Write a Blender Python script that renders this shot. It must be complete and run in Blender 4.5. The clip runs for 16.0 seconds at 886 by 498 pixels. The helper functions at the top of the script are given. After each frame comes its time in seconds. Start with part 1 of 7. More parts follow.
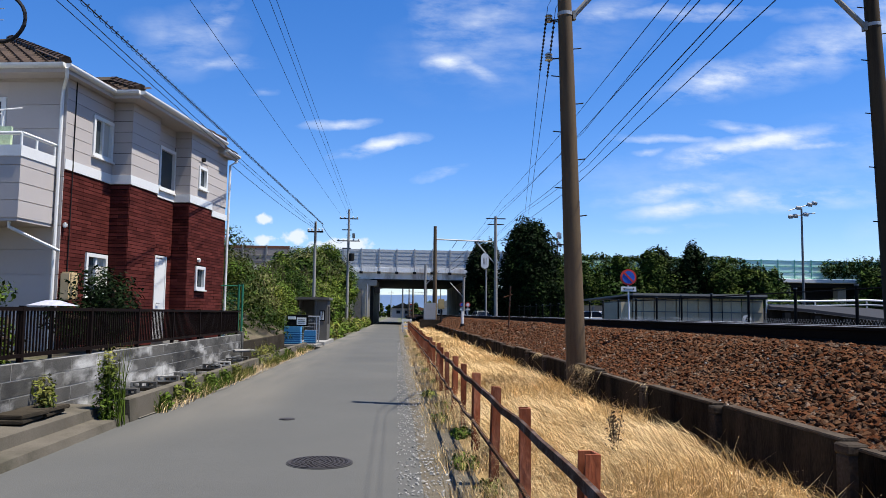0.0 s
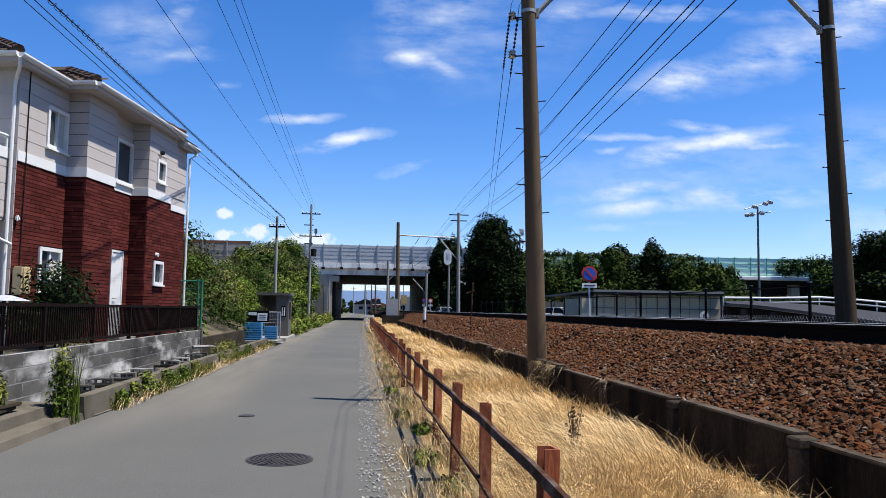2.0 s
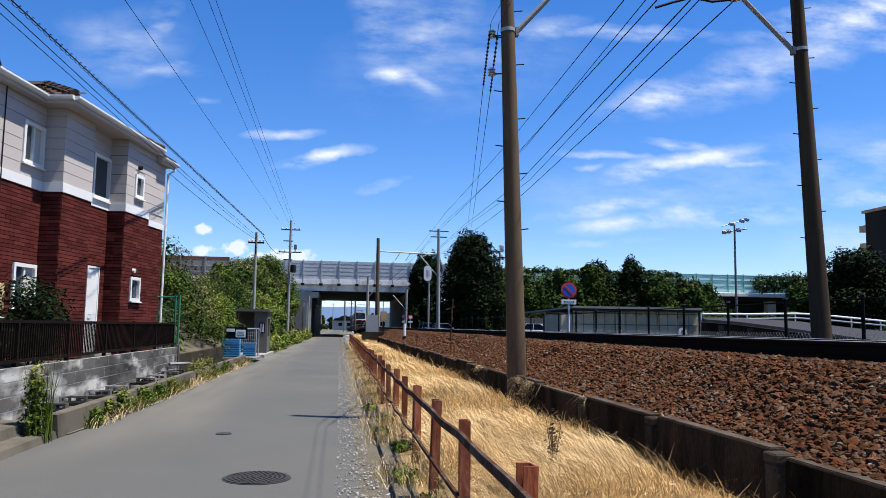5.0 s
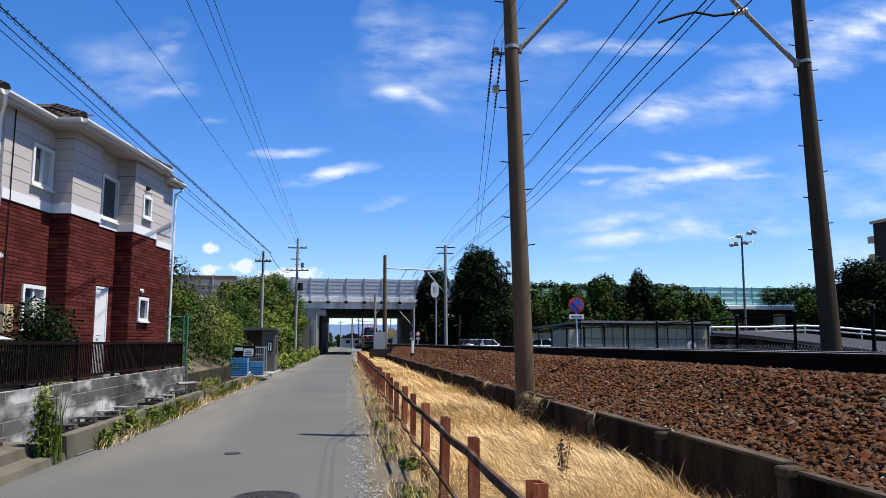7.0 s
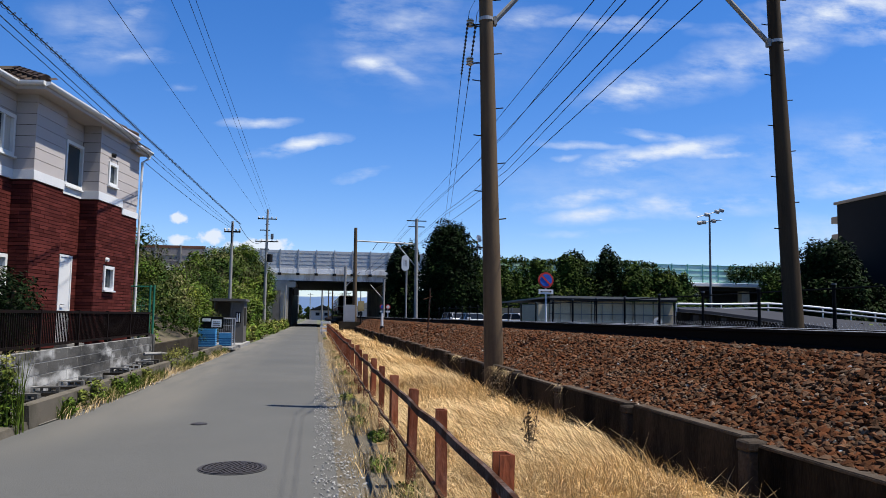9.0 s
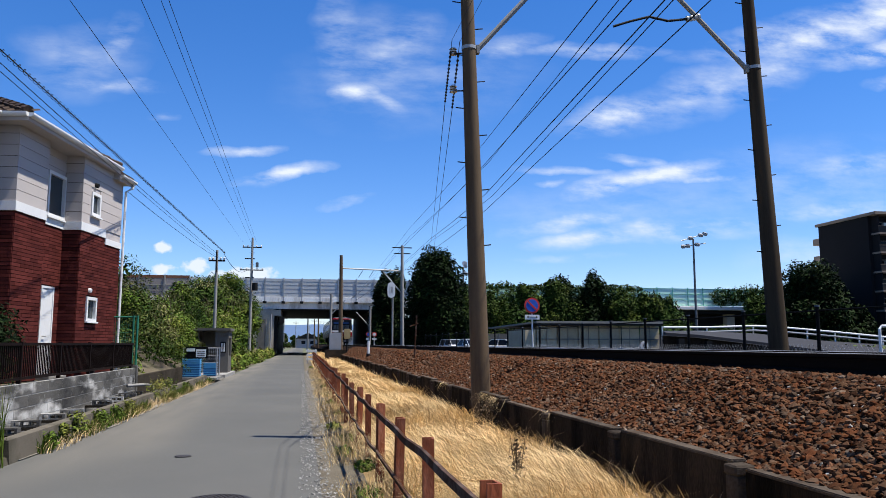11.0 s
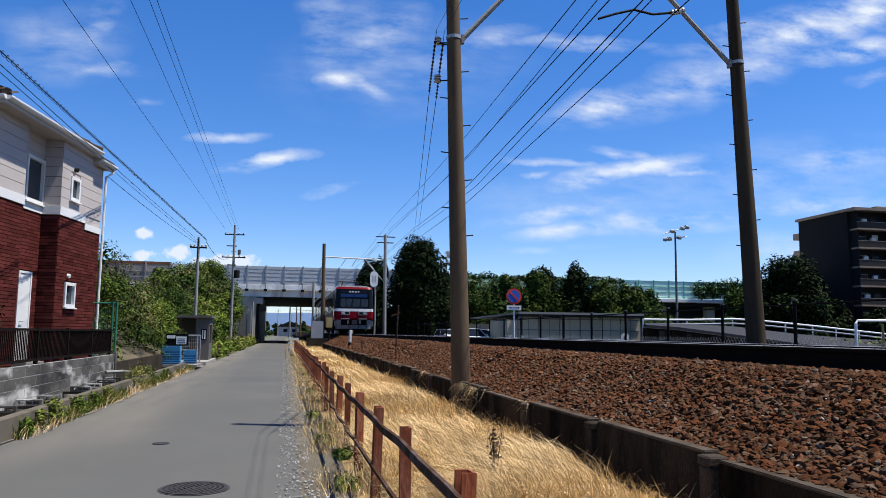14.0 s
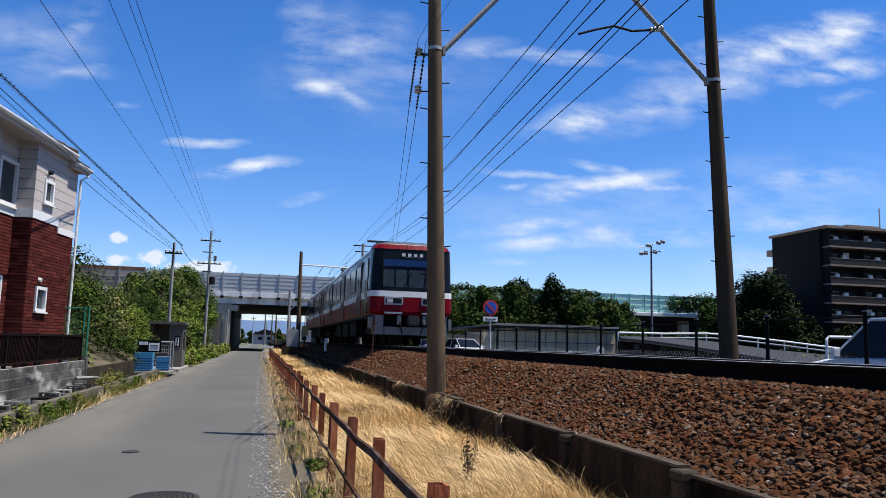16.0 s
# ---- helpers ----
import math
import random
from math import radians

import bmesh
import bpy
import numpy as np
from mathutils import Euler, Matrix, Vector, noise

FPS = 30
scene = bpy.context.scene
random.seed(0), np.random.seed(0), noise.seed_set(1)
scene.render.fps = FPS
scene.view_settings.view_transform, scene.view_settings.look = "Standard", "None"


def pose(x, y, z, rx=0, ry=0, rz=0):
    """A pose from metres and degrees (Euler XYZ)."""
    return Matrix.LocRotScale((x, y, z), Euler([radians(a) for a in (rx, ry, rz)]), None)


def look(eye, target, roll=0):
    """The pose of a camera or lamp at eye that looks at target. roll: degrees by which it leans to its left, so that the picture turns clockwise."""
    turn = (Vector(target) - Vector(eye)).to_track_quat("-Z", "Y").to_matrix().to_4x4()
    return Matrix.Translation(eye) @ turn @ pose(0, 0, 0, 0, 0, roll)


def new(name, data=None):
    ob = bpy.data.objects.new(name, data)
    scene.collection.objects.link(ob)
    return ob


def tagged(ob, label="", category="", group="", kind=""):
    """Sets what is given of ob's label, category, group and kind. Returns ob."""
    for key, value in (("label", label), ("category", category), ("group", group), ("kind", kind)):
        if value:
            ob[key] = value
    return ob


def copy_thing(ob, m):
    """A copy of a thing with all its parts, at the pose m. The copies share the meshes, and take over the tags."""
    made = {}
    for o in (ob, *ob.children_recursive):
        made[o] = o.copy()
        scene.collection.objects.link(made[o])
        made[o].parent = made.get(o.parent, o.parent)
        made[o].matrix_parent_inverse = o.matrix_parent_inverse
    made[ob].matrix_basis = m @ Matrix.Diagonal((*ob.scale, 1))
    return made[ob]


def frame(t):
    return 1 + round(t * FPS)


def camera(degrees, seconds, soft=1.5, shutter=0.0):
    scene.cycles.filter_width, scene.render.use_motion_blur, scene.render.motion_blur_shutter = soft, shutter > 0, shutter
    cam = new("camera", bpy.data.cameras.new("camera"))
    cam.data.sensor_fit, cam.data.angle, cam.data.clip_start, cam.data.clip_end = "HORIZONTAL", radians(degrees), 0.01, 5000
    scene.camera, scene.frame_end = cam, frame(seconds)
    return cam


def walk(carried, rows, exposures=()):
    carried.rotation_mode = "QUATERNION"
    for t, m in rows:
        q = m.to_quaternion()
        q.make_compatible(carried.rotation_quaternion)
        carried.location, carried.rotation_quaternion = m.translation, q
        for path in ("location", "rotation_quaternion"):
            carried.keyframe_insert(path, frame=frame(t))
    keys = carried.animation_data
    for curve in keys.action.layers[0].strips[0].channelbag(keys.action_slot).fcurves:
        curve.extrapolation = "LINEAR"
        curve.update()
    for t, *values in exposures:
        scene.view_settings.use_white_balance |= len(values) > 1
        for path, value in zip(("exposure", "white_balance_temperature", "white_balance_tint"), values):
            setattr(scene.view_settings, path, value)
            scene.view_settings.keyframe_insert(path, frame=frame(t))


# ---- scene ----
# The world: y runs along the lane and the railway, x towards the railway, z up; the lane lies at z = 0.
cam = camera(60.0, 16.0, soft=0.75, shutter=0.0)
PATH = [
    (0.0, -0.021, -0.000, 1.450, -3.397, 4.853, -0.753),
    (0.5, -0.017, 0.005, 1.449, -2.918, 4.528, -0.265),
    (1.0, -0.015, 0.031, 1.445, -4.266, 3.547, -0.882),
    (1.5, -0.013, 0.022, 1.449, -5.552, 3.991, -0.586),
    (2.0, -0.014, 0.005, 1.450, -6.177, 4.595, -0.850),
    (2.5, -0.016, 0.000, 1.449, -5.913, 4.804, -1.741),
    (3.0, -0.019, -0.008, 1.451, -5.806, 5.461, -1.554),
    (3.5, -0.014, 0.002, 1.450, -6.764, 5.562, -1.451),
    (6.0, -0.009, -0.008, 1.451, -7.726, 5.972, -0.765),
    (6.5, -0.010, -0.013, 1.453, -7.519, 5.827, -0.589),
    (7.0, -0.011, -0.016, 1.455, -7.089, 7.031, -0.158),
    (7.5, -0.009, -0.004, 1.447, -7.974, 6.170, -0.883),
    (8.0, -0.002, 0.008, 1.450, -8.592, 5.911, -1.279),
    (8.5, -0.001, 0.007, 1.447, -8.903, 5.814, -1.174),
    (9.0, -0.003, 0.016, 1.448, -9.329, 5.094, -0.813),
    (11.5, 0.005, 0.009, 1.454, -10.672, 7.305, -0.079),
    (12.0, 0.008, 0.003, 1.454, -11.287, 7.082, -0.305),
    (12.5, 0.014, -0.011, 1.454, -11.118, 7.159, -0.046),
    (13.0, 0.020, -0.003, 1.454, -11.663, 6.696, -0.577),
    (13.5, 0.024, 0.000, 1.454, -11.749, 6.418, -0.727),
    (14.0, 0.027, 0.002, 1.455, -11.616, 6.315, -0.655),
    (14.5, 0.028, -0.001, 1.455, -11.525, 6.377, -0.955),
    (15.0, 0.029, -0.004, 1.457, -12.238, 6.574, -1.317),
    (15.5, 0.030, -0.001, 1.462, -12.792, 6.754, -1.241),
    (16.0, 0.029, -0.001, 1.463, -13.383, 7.102, -1.478),
]
walk(cam, [(t, pose(x, y, z, 90 + p, r, a)) for t, x, y, z, a, p, r in PATH], exposures=[(0.0, 0.87), (3.0, 0.90), (7.0, 0.92), (9.0, 0.74), (11.5, 0.87), (12.5, 0.78), (16.0, 0.77)])

# ---- light ----
SUN_TO = Vector((0.37, -0.095, 0.925)).normalized()
world = bpy.data.worlds.new("sky")
scene.world = world
world.use_nodes = True


def build_sky():
    nt = world.node_tree
    n, l = nt.nodes, nt.links
    n.clear()
    out = n.new("ShaderNodeOutputWorld")
    bg = n.new("ShaderNodeBackground")
    bg.inputs["Strength"].default_value = 0.085
    sky = n.new("ShaderNodeTexSky")
    sky.sky_type, sky.sun_disc = "NISHITA", False
    sky.sun_elevation = math.asin(SUN_TO.z)
    sky.sun_rotation = math.atan2(SUN_TO.x, SUN_TO.y)
    sky.air_density, sky.dust_density, sky.ozone_density = 1.0, 0.0, 1.0
    hsv = n.new("ShaderNodeHueSaturation")
    hsv.inputs["Saturation"].default_value = 1.22
    cool = n.new("ShaderNodeVectorMath"); cool.operation = "MULTIPLY"; cool.inputs[1].default_value = (0.755, 0.83, 1.09)
    l.new(sky.outputs[0], cool.inputs[0])
    l.new(cool.outputs[0], hsv.inputs["Color"])
    # wispy high clouds: soft patches broken up by stretched noise, on a flat chart of the sky
    tc = n.new("ShaderNodeTexCoord")
    sep = n.new("ShaderNodeSeparateXYZ")
    l.new(tc.outputs["Generated"], sep.inputs[0])
    ab = n.new("ShaderNodeMath"); ab.operation = "ABSOLUTE"
    l.new(sep.outputs["Y"], ab.inputs[0])
    mx = n.new("ShaderNodeMath"); mx.operation = "MAXIMUM"; mx.inputs[1].default_value = 0.05
    l.new(ab.outputs[0], mx.inputs[0])
    du = n.new("ShaderNodeMath"); du.operation = "DIVIDE"
    l.new(sep.outputs["X"], du.inputs[0]); l.new(mx.outputs[0], du.inputs[1])
    dv = n.new("ShaderNodeMath"); dv.operation = "DIVIDE"
    l.new(sep.outputs["Z"], dv.inputs[0]); l.new(mx.outputs[0], dv.inputs[1])
    chart = n.new("ShaderNodeCombineXYZ")
    l.new(du.outputs[0], chart.inputs[0]); l.new(dv.outputs[0], chart.inputs[1])
    warp = n.new("ShaderNodeTexNoise")
    warp.inputs["Scale"].default_value = 18.0; warp.inputs["Detail"].default_value = 5.0
    l.new(chart.outputs[0], warp.inputs["Vector"])
    wsub = n.new("ShaderNodeVectorMath"); wsub.operation = "SUBTRACT"; wsub.inputs[1].default_value = (0.5, 0.5, 0.5)
    l.new(warp.outputs["Color"], wsub.inputs[0])
    wsc = n.new("ShaderNodeVectorMath"); wsc.operation = "MULTIPLY"; wsc.inputs[1].default_value = (0.06, 0.022, 0.0)
    l.new(wsub.outputs[0], wsc.inputs[0])
    wadd = n.new("ShaderNodeVectorMath"); wadd.operation = "ADD"
    l.new(chart.outputs[0], wadd.inputs[0]); l.new(wsc.outputs[0], wadd.inputs[1])
    patches = [(0.042, 0.4, 0.037, 0.13, 6, 0.38), (0.095, 0.386, 0.078, 0.089, -9, 0.42), (0.06, 0.335, 0.037, 0.021, 5, 0.9), (0.094, 0.326, 0.055, 0.014, -13, 0.55),
               (0.133, 0.41, 0.068, 0.048, 31, 0.4), (-0.276, 0.354, 0.085, 0.06, 16, 0.3), (-0.242, 0.38, 0.025, 0.055, -14, 0.45), (-0.248, 0.325, 0.081, 0.013, 1, 0.5),
               (-0.179, 0.285, 0.021, 0.008, 5, 0.4), (-0.309, 0.361, 0.056, 0.033, -24, 0.25), (0.706, 0.129, 0.111, 0.044, 3, 0.3)]
    streaks = [(-0.081, 0.248, 0.059, 0.009, 5, 0.75), (-0.023, 0.221, 0.071, 0.013, 13, 0.95), (0.054, 0.186, 0.041, 0.009, 17, 0.6), (0.438, 0.325, 0.108, 0.03, 14, 0.85),
               (0.59, 0.372, 0.206, 0.049, 19, 0.5), (0.685, 0.408, 0.127, 0.04, 20, 0.5), (0.417, 0.221, 0.087, 0.022, 16, 1.0), (0.494, 0.24, 0.123, 0.019, 10, 1.0),
               (0.566, 0.239, 0.079, 0.008, 4, 0.6), (0.46, 0.26, 0.063, 0.01, -8, 0.6), (0.354, 0.239, 0.085, 0.008, 1, 0.6), (0.329, 0.219, 0.026, 0.007, 4, 0.6),
               (0.367, 0.167, 0.116, 0.014, 11, 0.75), (0.387, 0.147, 0.104, 0.017, 7, 0.85)]
    bands = [(0.498, 0.161, 0.181, 0.021, 3, 0.75), (0.592, 0.172, 0.08, 0.011, 7, 0.5), (0.363, 0.119, 0.085, 0.007, 3, 0.4), (0.403, 0.417, 0.14, 0.014, 3, 0.6),
             (0.269, 0.411, 0.072, 0.02, 16, 0.5), (0.755, 0.468, 0.206, 0.049, 15, 0.85), (0.877, 0.509, 0.138, 0.045, 18, 0.9), (0.864, 0.448, 0.136, 0.028, 12, 0.9),
             (0.883, 0.404, 0.054, 0.014, 15, 0.5), (0.807, 0.268, 0.146, 0.026, 8, 0.55), (0.775, 0.196, 0.158, 0.018, 5, 0.6), (0.61, 0.431, 0.096, 0.018, 12, 0.4), (0.45, 0.19, 0.28, 0.06, 5, 0.22), (0.15, 0.36, 0.2, 0.09, 10, 0.2), (0.75, 0.24, 0.3, 0.08, 6, 0.25)]
    cumuli = [(-0.174, 0.121, 0.019, 0.014, 11, 1.5), (-0.173, 0.093, 0.023, 0.013, 3, 1.4), (-0.134, 0.097, 0.023, 0.018, 3, 1.6), (-0.065, 0.089, 0.046, 0.016, 2, 1.5),
              (-0.099, 0.088, 0.03, 0.012, 2, 1.1)]
    puffs = len(cumuli)
    clouds = cumuli + patches + streaks + bands
    last, billows = None, None
    for i, (cx, cz, hw, hh, rot, power) in enumerate(clouds):
        mp = n.new("ShaderNodeMapping"); mp.vector_type = "TEXTURE"
        mp.inputs["Location"].default_value = (cx, cz, 0)
        mp.inputs["Rotation"].default_value = (0, 0, radians(rot))
        mp.inputs["Scale"].default_value = (hw * 1.05, hh * 0.95, 1)
        l.new((chart if i < puffs else wadd).outputs[0], mp.inputs["Vector"])
        gr = n.new("ShaderNodeTexGradient"); gr.gradient_type = "SPHERICAL"
        l.new(mp.outputs[0], gr.inputs[0])
        mu = n.new("ShaderNodeMath"); mu.operation = "MULTIPLY"; mu.inputs[1].default_value = power * (0.6 if i < puffs else 1.0)
        l.new(gr.outputs["Fac"], mu.inputs[0])
        if i in (0, puffs):
            last = mu
        else:
            m2 = n.new("ShaderNodeMath"); m2.operation = "MAXIMUM"
            l.new(last.outputs[0], m2.inputs[0]); l.new(mu.outputs[0], m2.inputs[1])
            last = m2
        if i == puffs - 1:
            billows = last
    lump = n.new("ShaderNodeTexNoise"); lump.inputs["Scale"].default_value = 75.0; lump.inputs["Detail"].default_value = 4.0
    l.new(chart.outputs[0], lump.inputs["Vector"])
    mass = n.new("ShaderNodeMath"); mass.operation = "ADD"
    l.new(billows.outputs[0], mass.inputs[0]); l.new(lump.outputs["Fac"], mass.inputs[1])
    firm = n.new("ShaderNodeMapRange"); firm.inputs["From Min"].default_value = 0.82; firm.inputs["From Max"].default_value = 1.05; firm.inputs["To Max"].default_value = 0.95
    l.new(mass.outputs[0], firm.inputs["Value"])
    st = n.new("ShaderNodeMapping"); st.inputs["Scale"].default_value = (9.0, 26.0, 1.0); st.inputs["Rotation"].default_value = (0, 0, radians(-8))
    l.new(chart.outputs[0], st.inputs["Vector"])
    wisps = n.new("ShaderNodeTexNoise"); wisps.inputs["Scale"].default_value = 1.0; wisps.inputs["Detail"].default_value = 7.0; wisps.inputs["Roughness"].default_value = 0.6
    l.new(st.outputs[0], wisps.inputs["Vector"])
    wr = n.new("ShaderNodeMapRange"); wr.inputs["From Min"].default_value = 0.38; wr.inputs["From Max"].default_value = 0.68; wr.inputs["To Min"].default_value = 0.05; wr.inputs["To Max"].default_value = 1.5
    l.new(wisps.outputs["Fac"], wr.inputs["Value"])
    cm = n.new("ShaderNodeMath"); cm.operation = "MULTIPLY"; cm.use_clamp = True
    l.new(last.outputs[0], cm.inputs[0]); l.new(wr.outputs[0], cm.inputs[1])
    cover = n.new("ShaderNodeMath"); cover.operation = "MAXIMUM"
    l.new(cm.outputs[0], cover.inputs[0]); l.new(firm.outputs[0], cover.inputs[1])
    mixc = n.new("ShaderNodeMix"); mixc.data_type = "RGBA"
    l.new(cover.outputs[0], mixc.inputs["Factor"]); l.new(hsv.outputs[0], mixc.inputs["A"])
    mixc.inputs["B"].default_value = (5.6, 6.1, 6.9, 1)
    l.new(mixc.outputs["Result"], bg.inputs["Color"]); l.new(bg.outputs[0], out.inputs[0])


build_sky()
sun = new("sun", bpy.data.lights.new("sun", "SUN"))
sun.data.energy, sun.data.angle, sun.data.color = 5.0, radians(0.53), (1.0, 0.95, 0.87)
sun.matrix_world = look(SUN_TO * 50, (0, 0, 0))

# ---- materials ----


def mat(name, color, rough=0.8, metal=0.0, vary=0.25, scale=3.0, fine=40.0, bump=0.3, tint=None, tint_amount=0.5, island=0.0, rand=0.0, stretch=(1, 1, 1), spec=0.1, bloom=None, fixed=True):
    """A surface: base colour varied at two scales, with stains towards tint, fine relief and an uneven gloss."""
    m = bpy.data.materials.new(name)
    m.use_nodes = True
    nt = m.node_tree
    n, l = nt.nodes, nt.links
    b = n["Principled BSDF"]
    b.inputs["Metallic"].default_value = metal
    b.inputs["Specular IOR Level"].default_value = spec
    tc = n.new("ShaderNodeTexCoord")
    mp = n.new("ShaderNodeMapping"); mp.inputs["Scale"].default_value = stretch
    place = n.new("ShaderNodeNewGeometry")
    l.new(place.outputs["Position"] if fixed else tc.outputs["Object"], mp.inputs["Vector"])
    big = n.new("ShaderNodeTexNoise"); big.inputs["Scale"].default_value = scale; big.inputs["Detail"].default_value = 4
    small = n.new("ShaderNodeTexNoise"); small.inputs["Scale"].default_value = fine; small.inputs["Detail"].default_value = 3
    l.new(mp.outputs[0], big.inputs["Vector"]); l.new(mp.outputs[0], small.inputs["Vector"])
    add = n.new("ShaderNodeMath"); add.operation = "ADD"
    l.new(big.outputs["Fac"], add.inputs[0]); l.new(small.outputs["Fac"], add.inputs[1])
    val = n.new("ShaderNodeMapRange")
    val.inputs["From Min"].default_value, val.inputs["From Max"].default_value = 0.6, 1.4
    val.inputs["To Min"].default_value, val.inputs["To Max"].default_value = 1 - vary, 1 + vary
    l.new(add.outputs[0], val.inputs["Value"])
    fac = val.outputs[0]
    for amount, node, socket in ((island, "ShaderNodeNewGeometry", "Random Per Island"), (rand, "ShaderNodeObjectInfo", "Random")):
        if amount:
            g = n.new(node)
            r = n.new("ShaderNodeMapRange"); r.inputs["To Min"].default_value, r.inputs["To Max"].default_value = 1 - amount, 1 + amount
            l.new(g.outputs[socket], r.inputs["Value"])
            mu = n.new("ShaderNodeMath"); mu.operation = "MULTIPLY"
            l.new(fac, mu.inputs[0]); l.new(r.outputs[0], mu.inputs[1])
            fac = mu.outputs[0]
    base = n.new("ShaderNodeMix"); base.data_type = "RGBA"
    base.inputs["A"].default_value = (*color, 1)
    base.inputs["B"].default_value = (*(tint or color), 1)
    stain = n.new("ShaderNodeTexNoise"); stain.inputs["Scale"].default_value = scale * 0.6; stain.inputs["Detail"].default_value = 6; stain.inputs["Roughness"].default_value = 0.65
    l.new(mp.outputs[0], stain.inputs["Vector"])
    sr = n.new("ShaderNodeMapRange"); sr.inputs["From Min"].default_value, sr.inputs["From Max"].default_value = 0.46, 0.66
    sr.inputs["To Max"].default_value = tint_amount if tint else 0.0
    l.new(stain.outputs["Fac"], sr.inputs["Value"]); l.new(sr.outputs[0], base.inputs["Factor"])
    top = base
    if bloom:
        # pale lime bloom that has run out of the joints
        bl = n.new("ShaderNodeTexNoise"); bl.inputs["Scale"].default_value = scale * 1.3; bl.inputs["Detail"].default_value = 5
        off = n.new("ShaderNodeVectorMath"); off.operation = "ADD"; off.inputs[1].default_value = (7.3, 2.1, 4.4)
        l.new(mp.outputs[0], off.inputs[0]); l.new(off.outputs[0], bl.inputs["Vector"])
        br = n.new("ShaderNodeMapRange"); br.inputs["From Min"].default_value, br.inputs["From Max"].default_value = 0.52, 0.68
        l.new(bl.outputs["Fac"], br.inputs["Value"])
        top = n.new("ShaderNodeMix"); top.data_type = "RGBA"
        top.inputs["B"].default_value = (*bloom, 1)
        l.new(br.outputs[0], top.inputs["Factor"]); l.new(base.outputs["Result"], top.inputs["A"])
    sc = n.new("ShaderNodeVectorMath"); sc.operation = "SCALE"
    l.new(top.outputs["Result"], sc.inputs[0]); l.new(fac, sc.inputs["Scale"])
    l.new(sc.outputs[0], b.inputs["Base Color"])
    ro = n.new("ShaderNodeMapRange"); ro.inputs["To Min"].default_value, ro.inputs["To Max"].default_value = max(0.02, rough - 0.12), min(1, rough + 0.12)
    l.new(big.outputs["Fac"], ro.inputs["Value"]); l.new(ro.outputs[0], b.inputs["Roughness"])
    if bump:
        bp = n.new("ShaderNodeBump"); bp.inputs["Strength"].default_value = bump; bp.inputs["Distance"].default_value = 0.01
        l.new(small.outputs["Fac"], bp.inputs["Height"]); l.new(bp.outputs[0], b.inputs["Normal"])
    return m


def leaf_mat(name, color, other, rough=0.6):
    m = mat(name, color, rough, vary=0.35, scale=0.8, fine=6, bump=0, tint=other, tint_amount=0.85, island=0.75)
    b = m.node_tree.nodes["Principled BSDF"]
    b.inputs["Specular IOR Level"].default_value = 0.03
    return m


def glass_mat(name, color, rough=0.05):
    m = bpy.data.materials.new(name)
    m.use_nodes = True
    b = m.node_tree.nodes["Principled BSDF"]
    b.inputs["Base Color"].default_value = (*color, 1)
    b.inputs["Roughness"].default_value = rough
    b.inputs["Transmission Weight"].default_value = 0.85
    b.inputs["IOR"].default_value = 1.45
    return m


def glow_mat(name, color, strength):
    m = bpy.data.materials.new(name)
    m.use_nodes = True
    b = m.node_tree.nodes["Principled BSDF"]
    b.inputs["Base Color"].default_value = (*color, 1)
    b.inputs["Emission Color"].default_value = (*color, 1)
    b.inputs["Emission Strength"].default_value = strength
    return m


ASPHALT = mat("asphalt", (0.078, 0.0775, 0.072), 0.9, vary=0.16, scale=0.35, fine=75, bump=0.4, tint=(0.098, 0.095, 0.087), tint_amount=0.5, spec=0.15)
ASPHALT_FAR = mat("asphalt_old", (0.048, 0.048, 0.0504), 0.9, vary=0.15, scale=0.4, fine=40, bump=0.2, spec=0.02)


def dusty(m):
    """Pale blown dust over the left side of the lane, fading out in drifts."""
    nt = m.node_tree
    n, l = nt.nodes, nt.links
    b = n["Principled BSDF"]
    under = b.inputs["Base Color"].links[0].from_socket
    g = n.new("ShaderNodeNewGeometry")
    sep = n.new("ShaderNodeSeparateXYZ"); l.new(g.outputs["Position"], sep.inputs[0])
    mp = n.new("ShaderNodeMapping"); mp.inputs["Scale"].default_value = (1.0, 0.13, 1.0); l.new(g.outputs["Position"], mp.inputs["Vector"])
    ns = n.new("ShaderNodeTexNoise"); ns.inputs["Scale"].default_value = 1.1; ns.inputs["Detail"].default_value = 6; l.new(mp.outputs[0], ns.inputs["Vector"])
    edge = n.new("ShaderNodeMapRange"); edge.inputs["From Min"].default_value, edge.inputs["From Max"].default_value = -1.5, -3.5
    l.new(sep.outputs["X"], edge.inputs["Value"])
    run = n.new("ShaderNodeMapRange"); run.inputs["From Min"].default_value, run.inputs["From Max"].default_value = 7.5, 14.0
    l.new(sep.outputs["Y"], run.inputs["Value"])
    br = n.new("ShaderNodeMapRange"); br.inputs["From Min"].default_value, br.inputs["From Max"].default_value = 0.35, 0.7
    l.new(ns.outputs["Fac"], br.inputs["Value"])
    k = n.new("ShaderNodeMath"); k.operation = "MULTIPLY"; l.new(edge.outputs[0], k.inputs[0]); l.new(run.outputs[0], k.inputs[1])
    q = n.new("ShaderNodeMath"); q.operation = "MULTIPLY"; l.new(k.outputs[0], q.inputs[0]); l.new(br.outputs[0], q.inputs[1])
    mx = n.new("ShaderNodeMix"); mx.data_type = "RGBA"
    l.new(q.outputs[0], mx.inputs["Factor"]); l.new(under, mx.inputs["A"])
    mx.inputs["B"].default_value = (0.19, 0.17, 0.135, 1)
    l.new(mx.outputs["Result"], b.inputs["Base Color"])


